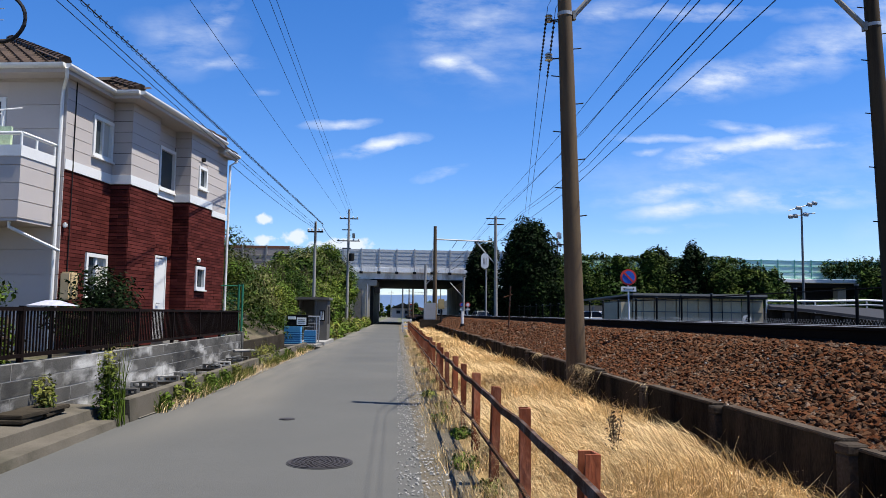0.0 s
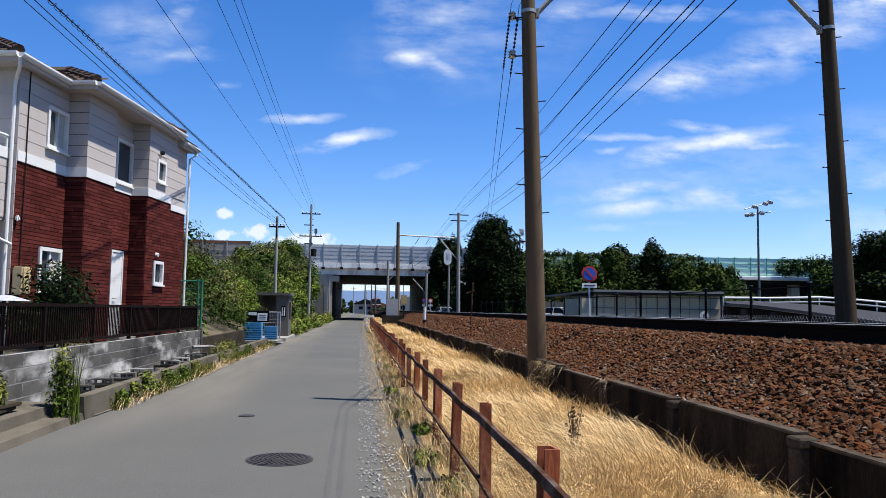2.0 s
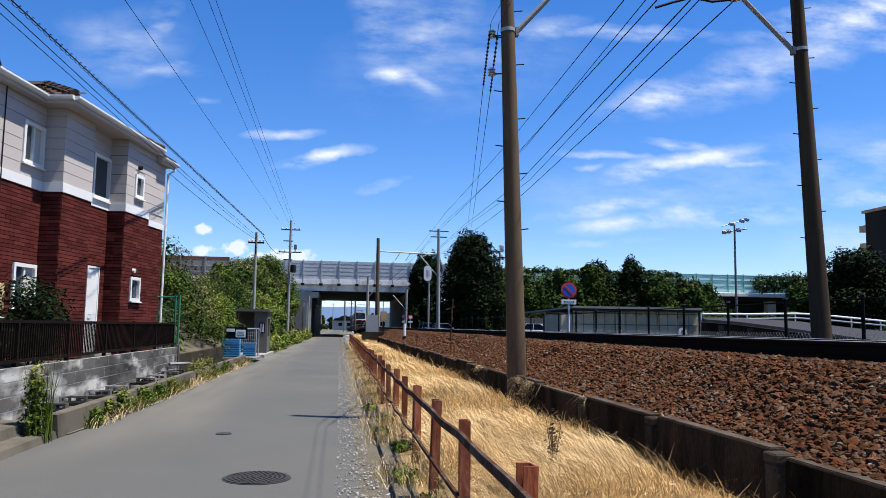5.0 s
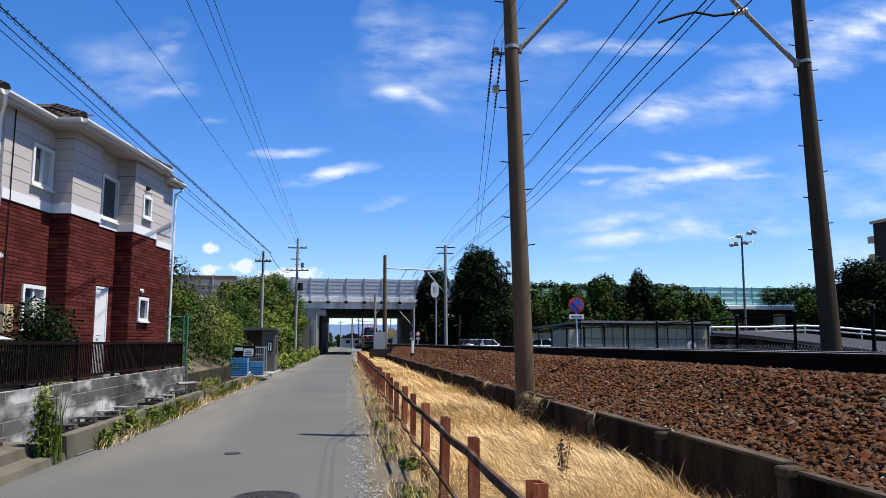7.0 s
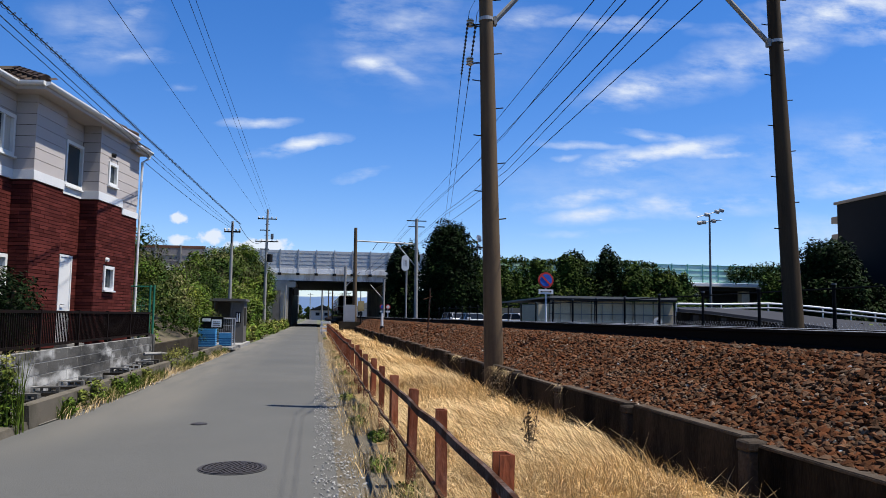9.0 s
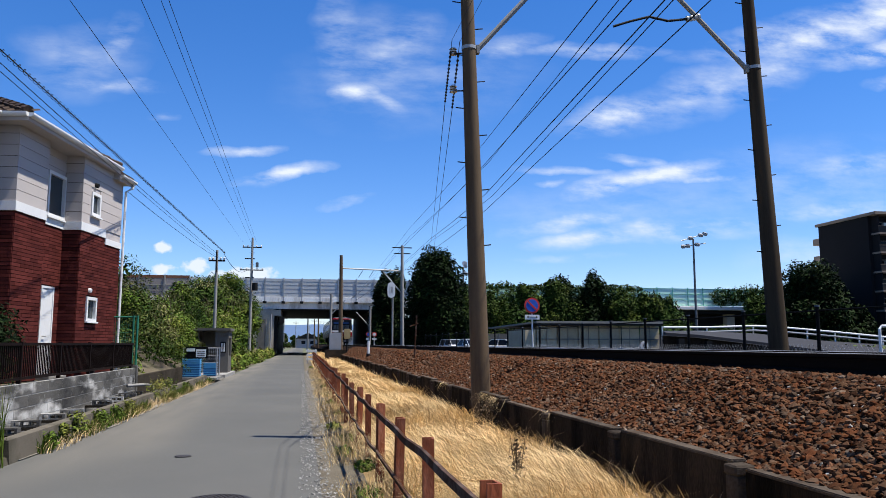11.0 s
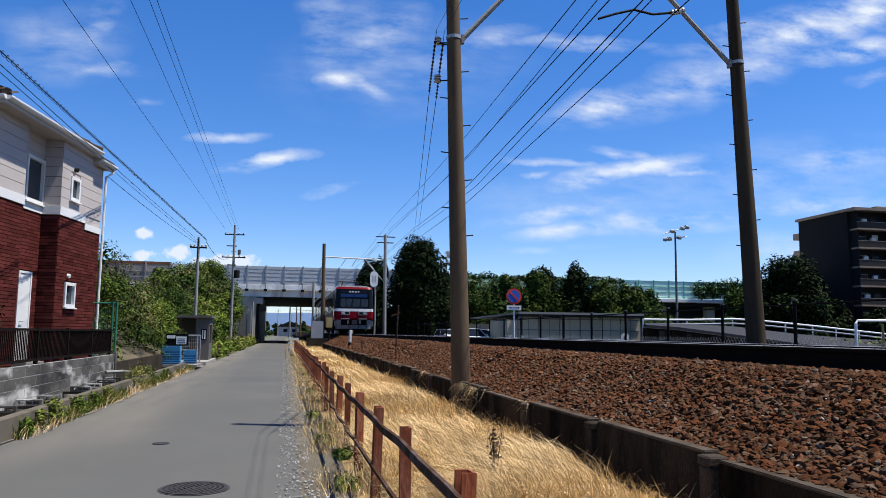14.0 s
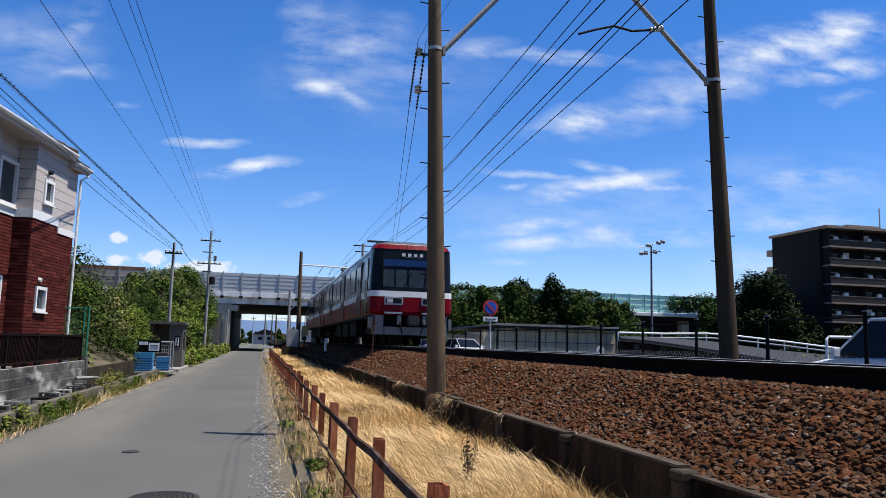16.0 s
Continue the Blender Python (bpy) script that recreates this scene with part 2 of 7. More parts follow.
dusty(ASPHALT)
SOIL = mat("soil", (0.096, 0.0784, 0.0544), 0.95, vary=0.35, scale=1.5, fine=45, bump=0.8, tint=(0.056, 0.064, 0.024), tint_amount=0.7)
GRAVEL_BED = mat("gravel_bed", (0.115, 0.098, 0.072), 0.95, vary=0.5, scale=3, fine=90, bump=1.0, tint=(0.085, 0.072, 0.05), tint_amount=0.7)
FIELD = mat("field", (0.088, 0.096, 0.056), 0.95, vary=0.3, scale=0.1, fine=2, bump=0.3, tint=(0.144, 0.136, 0.104), tint_amount=0.6)
CONCRETE = mat("concrete", (0.2, 0.192, 0.176), 0.9, vary=0.2, scale=2.2, fine=60, bump=0.4, tint=(0.08, 0.076, 0.068), tint_amount=0.6, rand=0.1)
BLOCK = mat("block_concrete", (0.100, 0.095, 0.085), 0.92, vary=0.42, scale=1.5, fine=70, bump=0.5, tint=(0.0224, 0.0224, 0.0224), tint_amount=0.95, rand=0.2, stretch=(1.0, 0.62, 1.5), bloom=(0.43, 0.42, 0.39))
OLD_CONCRETE = mat("old_concrete", (0.042, 0.035, 0.026), 0.95, vary=0.3, scale=1.8, fine=50, bump=0.6, tint=(0.014, 0.012, 0.009), tint_amount=0.8, rand=0.12, spec=0.02)
# Wall face coloured dark for its shaded side, coping lighter for its sunlit top.
WALL_FACE = mat("weathered_shaded_wall", (0.026, 0.0195, 0.0135), 0.95, vary=0.55, scale=2.2, fine=40, bump=0.9, tint=(0.006, 0.0052, 0.0042), tint_amount=0.95, rand=0.25, spec=0.02, stretch=(2.2, 2.2, 0.5))
WALL_TOP_MAT = mat("worn_lit_coping", (0.070, 0.056, 0.043), 0.95, vary=0.35, scale=3, fine=60, bump=0.7, tint=(0.03, 0.02, 0.014), tint_amount=0.8, rand=0.15, spec=0.02)
KERB = mat("kerb_concrete", (0.104, 0.092, 0.0736), 0.95, vary=0.25, scale=2, fine=60, bump=0.5, tint=(0.04, 0.0384, 0.0272), tint_amount=0.7, spec=0.02)
POLE = mat("pole_concrete", (0.098, 0.068, 0.041), 0.85, vary=0.18, scale=2.5, fine=70, bump=0.25, tint=(0.048, 0.0304, 0.0192), tint_amount=0.6, stretch=(3, 3, 0.25), spec=0.15)
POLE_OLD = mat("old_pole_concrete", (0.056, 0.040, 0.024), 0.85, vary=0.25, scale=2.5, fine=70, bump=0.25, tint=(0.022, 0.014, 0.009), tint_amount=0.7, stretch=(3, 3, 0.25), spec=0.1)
POLE_GREY = mat("pole_grey", (0.24, 0.232, 0.216), 0.85, vary=0.15, scale=2, fine=40, bump=0.2)
RUST = mat("rusty_steel", (0.2, 0.058, 0.026), 0.65, 0.0, vary=0.4, scale=5, fine=45, bump=0.5, tint=(0.33, 0.15, 0.09), tint_amount=0.7, rand=0.15, stretch=(1, 1, 0.35))
RUST_DARK = mat("rusty_rail_dark", (0.045, 0.022, 0.013), 0.7, 0.0, vary=0.4, scale=8, fine=50, bump=0.4, tint=(0.128, 0.104, 0.096), tint_amount=0.6, spec=0.02)
STEEL = mat("rail_steel", (0.01, 0.007, 0.005), 0.75, 0.0, vary=0.3, scale=6, fine=50, bump=0.2, spec=0.02, fixed=False)
GALV = mat("galvanised", (0.32, 0.328, 0.336), 0.5, 0.4, vary=0.12, scale=3, fine=30, bump=0.1, fixed=False)
GALV_DARK = mat("weathered_galvanised", (0.12, 0.125, 0.13), 0.6, 0.2, vary=0.15, scale=3, fine=30, bump=0.1, fixed=False)
BLACK = mat("black_paint", (0.008, 0.008, 0.008), 0.6, vary=0.2, bump=0.1, fixed=False, spec=0.02)
# Dark steel, and the shade painted under the bridge and viaduct.
DARK = mat("dark_steel_and_shade", (0.0176, 0.0176, 0.0176), 0.6, 0.0, vary=0.2, bump=0.1, fixed=False, spec=0.02)
WHITE = mat("white_paint", (0.624, 0.624, 0.608), 0.45, vary=0.06, scale=2, fine=20, bump=0.05, fixed=False, spec=0.3)
SIDING = mat("pale_siding", (0.4, 0.364, 0.344), 0.75, vary=0.06, scale=1.2, fine=80, bump=0.2, rand=0.03)
BRICK = mat("dark_red_brick", (0.082, 0.0205, 0.017), 0.75, vary=0.25, scale=3, fine=60, bump=0.4, island=0.3, spec=0.02)
MORTAR = mat("mortar", (0.0176, 0.008, 0.0072), 0.9, vary=0.2, bump=0.3, spec=0.02)
ROOF_TILE = mat("roof_tile", (0.0496, 0.0336, 0.024), 0.6, vary=0.3, scale=3, fine=30, bump=0.4, island=0.35)
FENCE_BROWN = mat("dark_brown_fence", (0.0096, 0.0064, 0.0056), 0.5, vary=0.2, bump=0.1, spec=0.02)
GREEN_PAINT = mat("green_paint", (0.024, 0.136, 0.088), 0.5, vary=0.15, bump=0.05)


def mixed_stones(m):
    """Broken stones of several kinds: rust-brown, dark, grey and tan."""
    nt = m.node_tree
    n, l = nt.nodes, nt.links
    b = n["Principled BSDF"]
    under = b.inputs["Base Color"].links[0].from_socket
    g = n.new("ShaderNodeNewGeometry")
    mu = n.new("ShaderNodeMath"); mu.operation = "MULTIPLY"; mu.inputs[1].default_value = 9.37
    l.new(g.outputs["Random Per Island"], mu.inputs[0])
    fr = n.new("ShaderNodeMath"); fr.operation = "FRACT"; l.new(mu.outputs[0], fr.inputs[0])
    rp = n.new("ShaderNodeValToRGB"); rp.color_ramp.interpolation = "CONSTANT"
    kinds = ((0.0, (0.105, 0.036, 0.015)), (0.24, (0.040, 0.017, 0.009)), (0.42, (0.080, 0.044, 0.024)), (0.58, (0.110, 0.076, 0.052)), (0.70, (0.120, 0.050, 0.022)), (0.84, (0.052, 0.034, 0.023)), (0.96, (0.20, 0.155, 0.115)))
    rp.color_ramp.elements[0].color = (*kinds[0][1], 1)
    rp.color_ramp.elements[1].position, rp.color_ramp.elements[1].color = kinds[-1][0], (*kinds[-1][1], 1)
    for p, c in kinds[1:-1]:
        rp.color_ramp.elements.new(p).color = (*c, 1)
    l.new(fr.outputs[0], rp.inputs[0])
    mx = n.new("ShaderNodeMix"); mx.data_type = "RGBA"; mx.inputs["Factor"].default_value = 0.5
    l.new(under, mx.inputs["A"]); l.new(rp.outputs[0], mx.inputs["B"])
    l.new(mx.outputs["Result"], b.inputs["Base Color"])


STRAW = mat("dry_grass", (0.64, 0.475, 0.25), 0.8, vary=0.25, scale=1.5, fine=8, bump=0, tint=(0.46, 0.31, 0.13), tint_amount=0.7, island=0.4)
STRAW_BED = mat("straw_bed", (0.32, 0.216, 0.096), 0.95, vary=0.4, scale=2.5, fine=70, bump=1.0, tint=(0.16, 0.104, 0.048), tint_amount=0.6)
BALLAST = mat("ballast_stone", (0.056, 0.0235, 0.0112), 0.95, vary=0.3, scale=4, fine=60, bump=0.5, tint=(0.115, 0.078, 0.050), tint_amount=0.5, island=0.9, spec=0.02)
mixed_stones(BALLAST)
BALLAST_BED_SHADE = mat("ballast_bed_shade", (0.0128, 0.0072, 0.0048), 0.95, vary=0.5, scale=6, fine=28, bump=1.0, tint=(0.024, 0.0144, 0.0096), tint_amount=0.6, spec=0.02)
STONE = mat("pale_stone", (0.24, 0.232, 0.216), 0.85, vary=0.2, scale=5, fine=40, bump=0.4, island=0.4)
LEAF_BUSH = leaf_mat("bush_leaves", (0.050, 0.086, 0.011), (0.132, 0.142, 0.025))
LEAF_OLIVE = leaf_mat("olive_leaves", (0.055, 0.068, 0.018), (0.17, 0.15, 0.07))
LEAF_DEEP = leaf_mat("deep_green_leaves", (0.020, 0.040, 0.008), (0.055, 0.075, 0.012))
LEAF_DARK = leaf_mat("dark_leaves", (0.0062, 0.0128, 0.0038), (0.018, 0.031, 0.007))
LEAF_MID = leaf_mat("tree_leaves", (0.024, 0.042, 0.008), (0.052, 0.068, 0.012))
LEAF_WEED = leaf_mat("weed_leaves", (0.06, 0.092, 0.0128), (0.20, 0.17, 0.05))
DEAD_WEED = leaf_mat("dead_weed", (0.104, 0.072, 0.04), (0.22, 0.16, 0.08))
BARK = mat("bark", (0.072, 0.052, 0.036), 0.9, vary=0.3, scale=5, fine=40, bump=0.8, stretch=(1, 1, 0.3))
TRAIN_RED = mat("train_red", (0.125, 0.003, 0.008), 0.3, vary=0.06, scale=1, fine=20, bump=0.0, fixed=False, spec=0.05)
TRAIN_WHITE = mat("train_white", (0.592, 0.592, 0.576), 0.3, vary=0.05, bump=0.0, fixed=False, spec=0.4)
# Grey side paint; its strong mottling puts reflections into the base colour.
TRAIN_SIDE = mat("train_grey_reflections", (0.115, 0.112, 0.112), 0.25, vary=0.45, scale=0.7, fine=5, bump=0.0, fixed=False, spec=0.25)
TRAIN_GREY = mat("train_roof_grey", (0.4, 0.4, 0.392), 0.6, vary=0.1, bump=0.1, fixed=False)
SKIRT_PALE = mat("skirt_pale_grey", (0.17, 0.17, 0.172), 0.5, vary=0.2, bump=0.1, fixed=False)
SKIRT_GREY = mat("skirt_grey", (0.13, 0.13, 0.135), 0.6, vary=0.2, bump=0.1, fixed=False)
CAR_WHITE = mat("car_white", (0.624, 0.624, 0.624), 0.2, vary=0.03, bump=0.0, fixed=False, spec=0.4)
TYRE = mat("tyre", (0.016, 0.016, 0.016), 0.9, vary=0.2, bump=0.2, fixed=False, spec=0.02)
DARK_GLASS = mat("dark_glass", (0.008, 0.0104, 0.0144), 0.12, vary=0.05, bump=0.0, spec=0.08, fixed=False)
WINDOW_GLASS = mat("window_glass", (0.04, 0.048, 0.052), 0.08, vary=0.1, bump=0.0, spec=0.35)
CURTAIN = mat("curtain", (0.44, 0.424, 0.384), 0.9, vary=0.1, bump=0.1, scale=10, stretch=(1, 6, 0.1))
BLUE_CRATE = mat("blue_plastic", (0.028, 0.128, 0.288), 0.5, vary=0.15, bump=0.05, rand=0.25)
BLUE_LIGHT = mat("light_blue_plastic", (0.08, 0.288, 0.496), 0.5, vary=0.15, bump=0.05)
NOISE_GREY = mat("noise_wall_grey", (0.46, 0.465, 0.46), 0.6, vary=0.08, scale=0.6, fine=6, bump=0.0)
NOISE_GREEN = mat("noise_wall_green", (0.62, 0.84, 0.71), 0.4, vary=0.08, scale=0.4, fine=5, bump=0.0)
GIRDER = mat("girder_white", (0.8, 0.79, 0.75), 0.8, vary=0.15, scale=0.7, fine=8, bump=0.1, tint=(0.22, 0.15, 0.10), tint_amount=0.75, stretch=(1.6, 1, 0.5))
PIER = mat("pier_concrete", (0.40, 0.36, 0.295), 0.9, vary=0.2, scale=0.5, fine=8, bump=0.2, tint=(0.136, 0.12, 0.104), tint_amount=0.6)
BUILDING = mat("building_tile_and_shade", (0.0176, 0.0168, 0.0176), 0.8, vary=0.12, scale=0.3, fine=10, bump=0.1, spec=0.02)
BUILDING_TRIM = mat("building_trim", (0.25, 0.19, 0.145), 0.8, vary=0.1, scale=0.5, fine=10, bump=0.1)
SHED_WALL = mat("shed_panel", (0.42, 0.35, 0.23), 0.8, vary=0.2, scale=1, fine=15, bump=0.1, rand=0.1)
SHED_ROOF = mat("shed_roof", (0.2, 0.192, 0.168), 0.7, vary=0.15, scale=1, fine=15, bump=0.1)
SIGN_RED = mat("sign_red", (0.496, 0.048, 0.04), 0.4, vary=0.05, bump=0, fixed=False)
SIGN_BLUE = mat("sign_blue", (0.032, 0.096, 0.4), 0.4, vary=0.05, bump=0)
HAZE = mat("far_hills_haze", (0.44, 0.58, 0.82), 1.0, vary=0.05, scale=0.01, fine=0.1, bump=0, spec=0)
BROWN_ROOF = mat("rusty_sheet", (0.176, 0.08, 0.048), 0.8, vary=0.3, scale=1, fine=10, bump=0.1)
WIRE = mat("cable_black", (0.016, 0.016, 0.0176), 0.6, vary=0.1, bump=0)
PORCELAIN = mat("porcelain", (0.52, 0.496, 0.44), 0.25, vary=0.1, bump=0, spec=0.3)
CREAM = mat("cream_enamel", (0.496, 0.376, 0.208), 0.5, vary=0.1, bump=0, spec=0.3)
IRON = mat("cast_iron", (0.044, 0.04, 0.04), 0.65, 0.3, vary=0.25, scale=8, fine=60, bump=0.5, fixed=False)

# ---- mesh tools ----


def box(bm, x0, x1, y0, y1, z0, z1):
    v = [bm.verts.new(p) for p in ((x0, y0, z0), (x1, y0, z0), (x1, y1, z0), (x0, y1, z0), (x0, y0, z1), (x1, y0, z1), (x1, y1, z1), (x0, y1, z1))]
    for f in ((3, 2, 1, 0), (4, 5, 6, 7), (0, 1, 5, 4), (1, 2, 6, 5), (2, 3, 7, 6), (3, 0, 4, 7)):
        bm.faces.new([v[i] for i in f])
    return bm


def boxed(x0, x1, y0, y1, z0, z1, bevel=0.0):
    bm = box(bmesh.new(), x0, x1, y0, y1, z0, z1)
    if bevel:
        bmesh.ops.bevel(bm, geom=bm.edges[:], offset=bevel, segments=2, affect="EDGES")
    return bm


def tube(bm, pts, r, seg=6, r1=None, cap=True):
    """A round bar along points, r at the start and r1 at the end."""
    pts = [Vector(p) for p in pts]
    rings = []
    for i, p in enumerate(pts):
        d = (pts[min(i + 1, len(pts) - 1)] - pts[max(i - 1, 0)]).normalized()
        a = d.orthogonal().normalized() if abs(d.z) < 0.99 else Vector((1, 0, 0))
        if abs(d.z) < 0.99:
            a = d.cross(Vector((0, 0, 1))).normalized()
        b = d.cross(a).normalized()
        rr = r if r1 is None else r + (r1 - r) * i / max(1, len(pts) - 1)
        rings.append([bm.verts.new(p + (a * math.cos(2 * math.pi * k / seg) + b * math.sin(2 * math.pi * k / seg)) * rr) for k in range(seg)])
    for q, s in zip(rings, rings[1:]):
        for k in range(seg):
            bm.faces.new((q[k], q[(k + 1) % seg], s[(k + 1) % seg], s[k]))
    if cap:
        bm.faces.new(list(reversed(rings[0])))
        bm.faces.new(rings[-1])
    return bm


def tubed(pts, r, seg=6, r1=None):
    return tube(bmesh.new(), pts, r, seg, r1)


def disc(axis, c, r, h, seg=24):
    """A round plate of thickness h, centred on c, facing along axis."""
    a = Vector(axis).normalized() * h / 2
    return tubed([Vector(c) - a, Vector(c) + a], r, seg)


def prism(outline, z0, z1):
    """An outline in x, y raised from z0 to z1."""
    bm = bmesh.new()
    lo = [bm.verts.new((x, y, z0)) for x, y in outline]
    hi = [bm.verts.new((x, y, z1)) for x, y in outline]
    bm.faces.new(list(reversed(lo)))
    bm.faces.new(hi)
    for i in range(len(lo)):
        j = (i + 1) % len(lo)
        bm.faces.new((lo[i], lo[j], hi[j], hi[i]))
    bmesh.ops.recalc_face_normals(bm, faces=bm.faces[:])
    return bm


def swept(section, y0, y1):
    """A section in x, z drawn out along y."""
    bm = bmesh.new()
    a = [bm.verts.new((x, y0, z)) for x, z in section]
    b = [bm.verts.new((x, y1, z)) for x, z in section]
    bm.faces.new(a)
    bm.faces.new(list(reversed(b)))
    for i in range(len(a)):
        j = (i + 1) % len(a)
        bm.faces.new((a[j], a[i], b[i], b[j]))
    bmesh.ops.recalc_face_normals(bm, faces=bm.faces[:])
    return bm


def to_mesh(name, bm, material, smooth=False):
    me = bpy.data.meshes.new(name)
    bm.to_mesh(me)
    bm.free()
    me.materials.append(material)
    if smooth:
        me.polygons.foreach_set("use_smooth", [True] * len(me.polygons))
        me.set_sharp_from_angle(angle=radians(40))
    return me


def part(name, bm, material, parent, label="", at=None, smooth=False, kind=""):
    ob = new(name, to_mesh(name, bm, material, smooth))
    ob.parent = parent
    if at is not None:
        ob.matrix_basis = at
    return tagged(ob, label=label, kind=kind)


def again(name, me, parent, at):
    ob = new(name, me)
    ob.parent = parent
    ob.matrix_basis = at
    return ob


def thing(name, label, category, at=None, group="", kind=""):
    ob = new(name)
    ob.empty_display_size = 0.2
    if at is not None:
        ob.matrix_basis = at
    return tagged(ob, label, category, group, kind)


def solid(name, bm, material, label, category, group="", kind="", at=None, smooth=False):
    ob = new(name, to_mesh(name, bm, material, smooth))
    if at is not None:
        ob.matrix_basis = at
    return tagged(ob, label, category, group, kind)


def pierced(x0, x1, y0, y1, z0, z1, holes=()):
    """A wall slab in the y, z plane, with openings (y0, y1, z0, z1) right through it."""
    bm = bmesh.new()
    ys = sorted({y0, y1, *[h for q in holes for h in q[:2]]})
    zs = sorted({z0, z1, *[h for q in holes for h in q[2:]]})
    for a, b in zip(ys, ys[1:]):
        for c, d in zip(zs, zs[1:]):
            if any(h[0] <= (a + b) / 2 <= h[1] and h[2] <= (c + d) / 2 <= h[3] for h in holes):
                continue
            box(bm, x0, x1, a, b, c, d)
    bmesh.ops.remove_doubles(bm, verts=bm.verts[:], dist=0.0001)
    return bm


def scatter_mesh(name, verts, faces, material):
    me = bpy.data.meshes.new(name)
    me.from_pydata(verts, [], faces)
    me.materials.append(material)
    return me


def leaf_mesh(name, blobs, count, size, material, seed, shell=0.55):
    """Small folded leaves through a set of blobs (centre, radii), denser towards their skins."""
    rng = np.random.default_rng(seed)
    vol = np.array([b[1][0] * b[1][1] * b[1][2] for b in blobs]) ** 0.67
    pick = rng.choice(len(blobs), count, p=vol / vol.sum())
    c = np.array([b[0] for b in blobs], float)[pick]
    r = np.array([b[1] for b in blobs], float)[pick]
    d = rng.normal(size=(count, 3)); d /= np.linalg.norm(d, axis=1)[:, None]
    rad = shell + (1.06 - shell) * rng.random(count) ** 0.6
    rad *= 1 + 0.18 * np.sin(d[:, 0] * 7 + pick) * np.cos(d[:, 2] * 6 + pick * 2) + 0.08 * rng.normal(size=count)
    p = c + d * r * rad[:, None]
    a = rng.normal(size=(count, 3)); a /= np.linalg.norm(a, axis=1)[:, None]
    nrm = d * 0.7 + rng.normal(size=(count, 3)) * 0.5 + np.array([0, 0, 0.7])
    a -= nrm * (np.sum(a * nrm, 1) / np.sum(nrm * nrm, 1))[:, None]
    a /= np.linalg.norm(a, axis=1)[:, None] + 1e-9
    b = np.cross(nrm, a); b /= np.linalg.norm(b, axis=1)[:, None] + 1e-9
    s = (size * (0.6 + 0.8 * rng.random(count)))[:, None]
    v = np.stack([p - a * s, p + b * s * 0.45, p + a * s, p - b * s * 0.45], 1).reshape(-1, 3)
    f = np.arange(count * 4).reshape(-1, 4)
    return scatter_mesh(name, v.tolist(), f.tolist(), material)


def blade_mesh(name, p, length, width, lean, material, seed, loose=0.45):
    """Grass blades at points p, each a narrow bent strip, leaning along lean."""
    rng = np.random.default_rng(seed)
    n = len(p)
    ang = rng.random(n) * 2 * math.pi
    side = np.stack([np.cos(ang), np.sin(ang), np.zeros(n)], 1)
    ln = (length * (0.5 + rng.random(n)))[:, None]
    tip = np.atleast_2d(np.array(lean)) + rng.normal(size=(n, 3)) * np.array([loose, loose, 0.15])
    tip /= np.linalg.norm(tip, axis=1)[:, None]
    mid = p + (tip * 0.35 + np.array([0, 0, 0.35])) * ln
    end = mid + tip * ln * 0.6
    w = side * width
    v = np.stack([p - w, p + w, mid + w * 0.7, mid - w * 0.7, end], 1).reshape(-1, 3)
    f = []
    for i in range(n):
        k = i * 5
        f.append((k, k + 1, k + 2, k + 3)); f.append((k + 3, k + 2, k + 4))
    return scatter_mesh(name, v.tolist(), f, material)


def stone_mesh(name, p, size, material, seed, flat=0.7):
    """Angular stones at points p, each a squashed, jittered lump."""
    rng = np.random.default_rng(seed)
    base = np.array([(0, 0, 1), (0.9, 0, 0.25), (0.28, 0.85, 0.2), (-0.73, 0.53, 0.25), (-0.7, -0.5, 0.2), (0.3, -0.85, 0.25), (0.6, 0.5, -0.6), (-0.3, 0.7, -0.6), (-0.8, 0, -0.55), (-0.2, -0.7, -0.6), (0.65, -0.45, -0.6)], float)
    tri = [(0, 1, 2), (0, 2, 3), (0, 3, 4), (0, 4, 5), (0, 5, 1), (1, 6, 2), (2, 6, 7), (2, 7, 3), (3, 7, 8), (3, 8, 4), (4, 8, 9), (4, 9, 5), (5, 9, 10), (5, 10, 1), (1, 10, 6)]
    n = len(p)
    b = base[None] + rng.normal(size=(n, 11, 3)) * 0.16
    b *= np.stack([0.7 + 0.6 * rng.random(n), 0.7 + 0.6 * rng.random(n), flat * (0.7 + 0.6 * rng.random(n))], 1)[:, None]
    th = rng.random((n, 3)) * 2 * math.pi
    c, s = np.cos(th[:, 0]), np.sin(th[:, 0])
    x, y = b[..., 0] * c[:, None] - b[..., 1] * s[:, None], b[..., 0] * s[:, None] + b[..., 1] * c[:, None]
    tl = (rng.random(n) - 0.5) * 0.9
    z = b[..., 2] * np.cos(tl)[:, None] + x * np.sin(tl)[:, None]
    q = np.stack([x, y, z], 2) * size * (0.55 + 0.9 * rng.random(n) ** 1.5)[:, None, None] + np.asarray(p)[:, None]
    f = (np.array(tri)[None] + (np.arange(n) * 11)[:, None, None]).reshape(-1, 3)
    return scatter_mesh(name, q.reshape(-1, 3).tolist(), f.tolist(), material)


def stuff(name, me, label, category, parent=None):
    ob = new(name, me)
    if parent is not None:
        ob.parent = parent
        return tagged(ob, label=label, kind="stuff")
    return tagged(ob, label, category, kind="stuff")

# ---- ground, lane and verges ----
WALL_X, WALL_TOP = 2.70, 0.70      # low concrete wall below the ballast
TRACK_X, RAIL_TOP = 4.87, 1.38     # centre of the track, top of its rails
FENCE_X = 0.82
CAR_Z = 0.40                       # level of the road where the cars wait
EAST = 0.25                        # level of the road on the far side of the railway


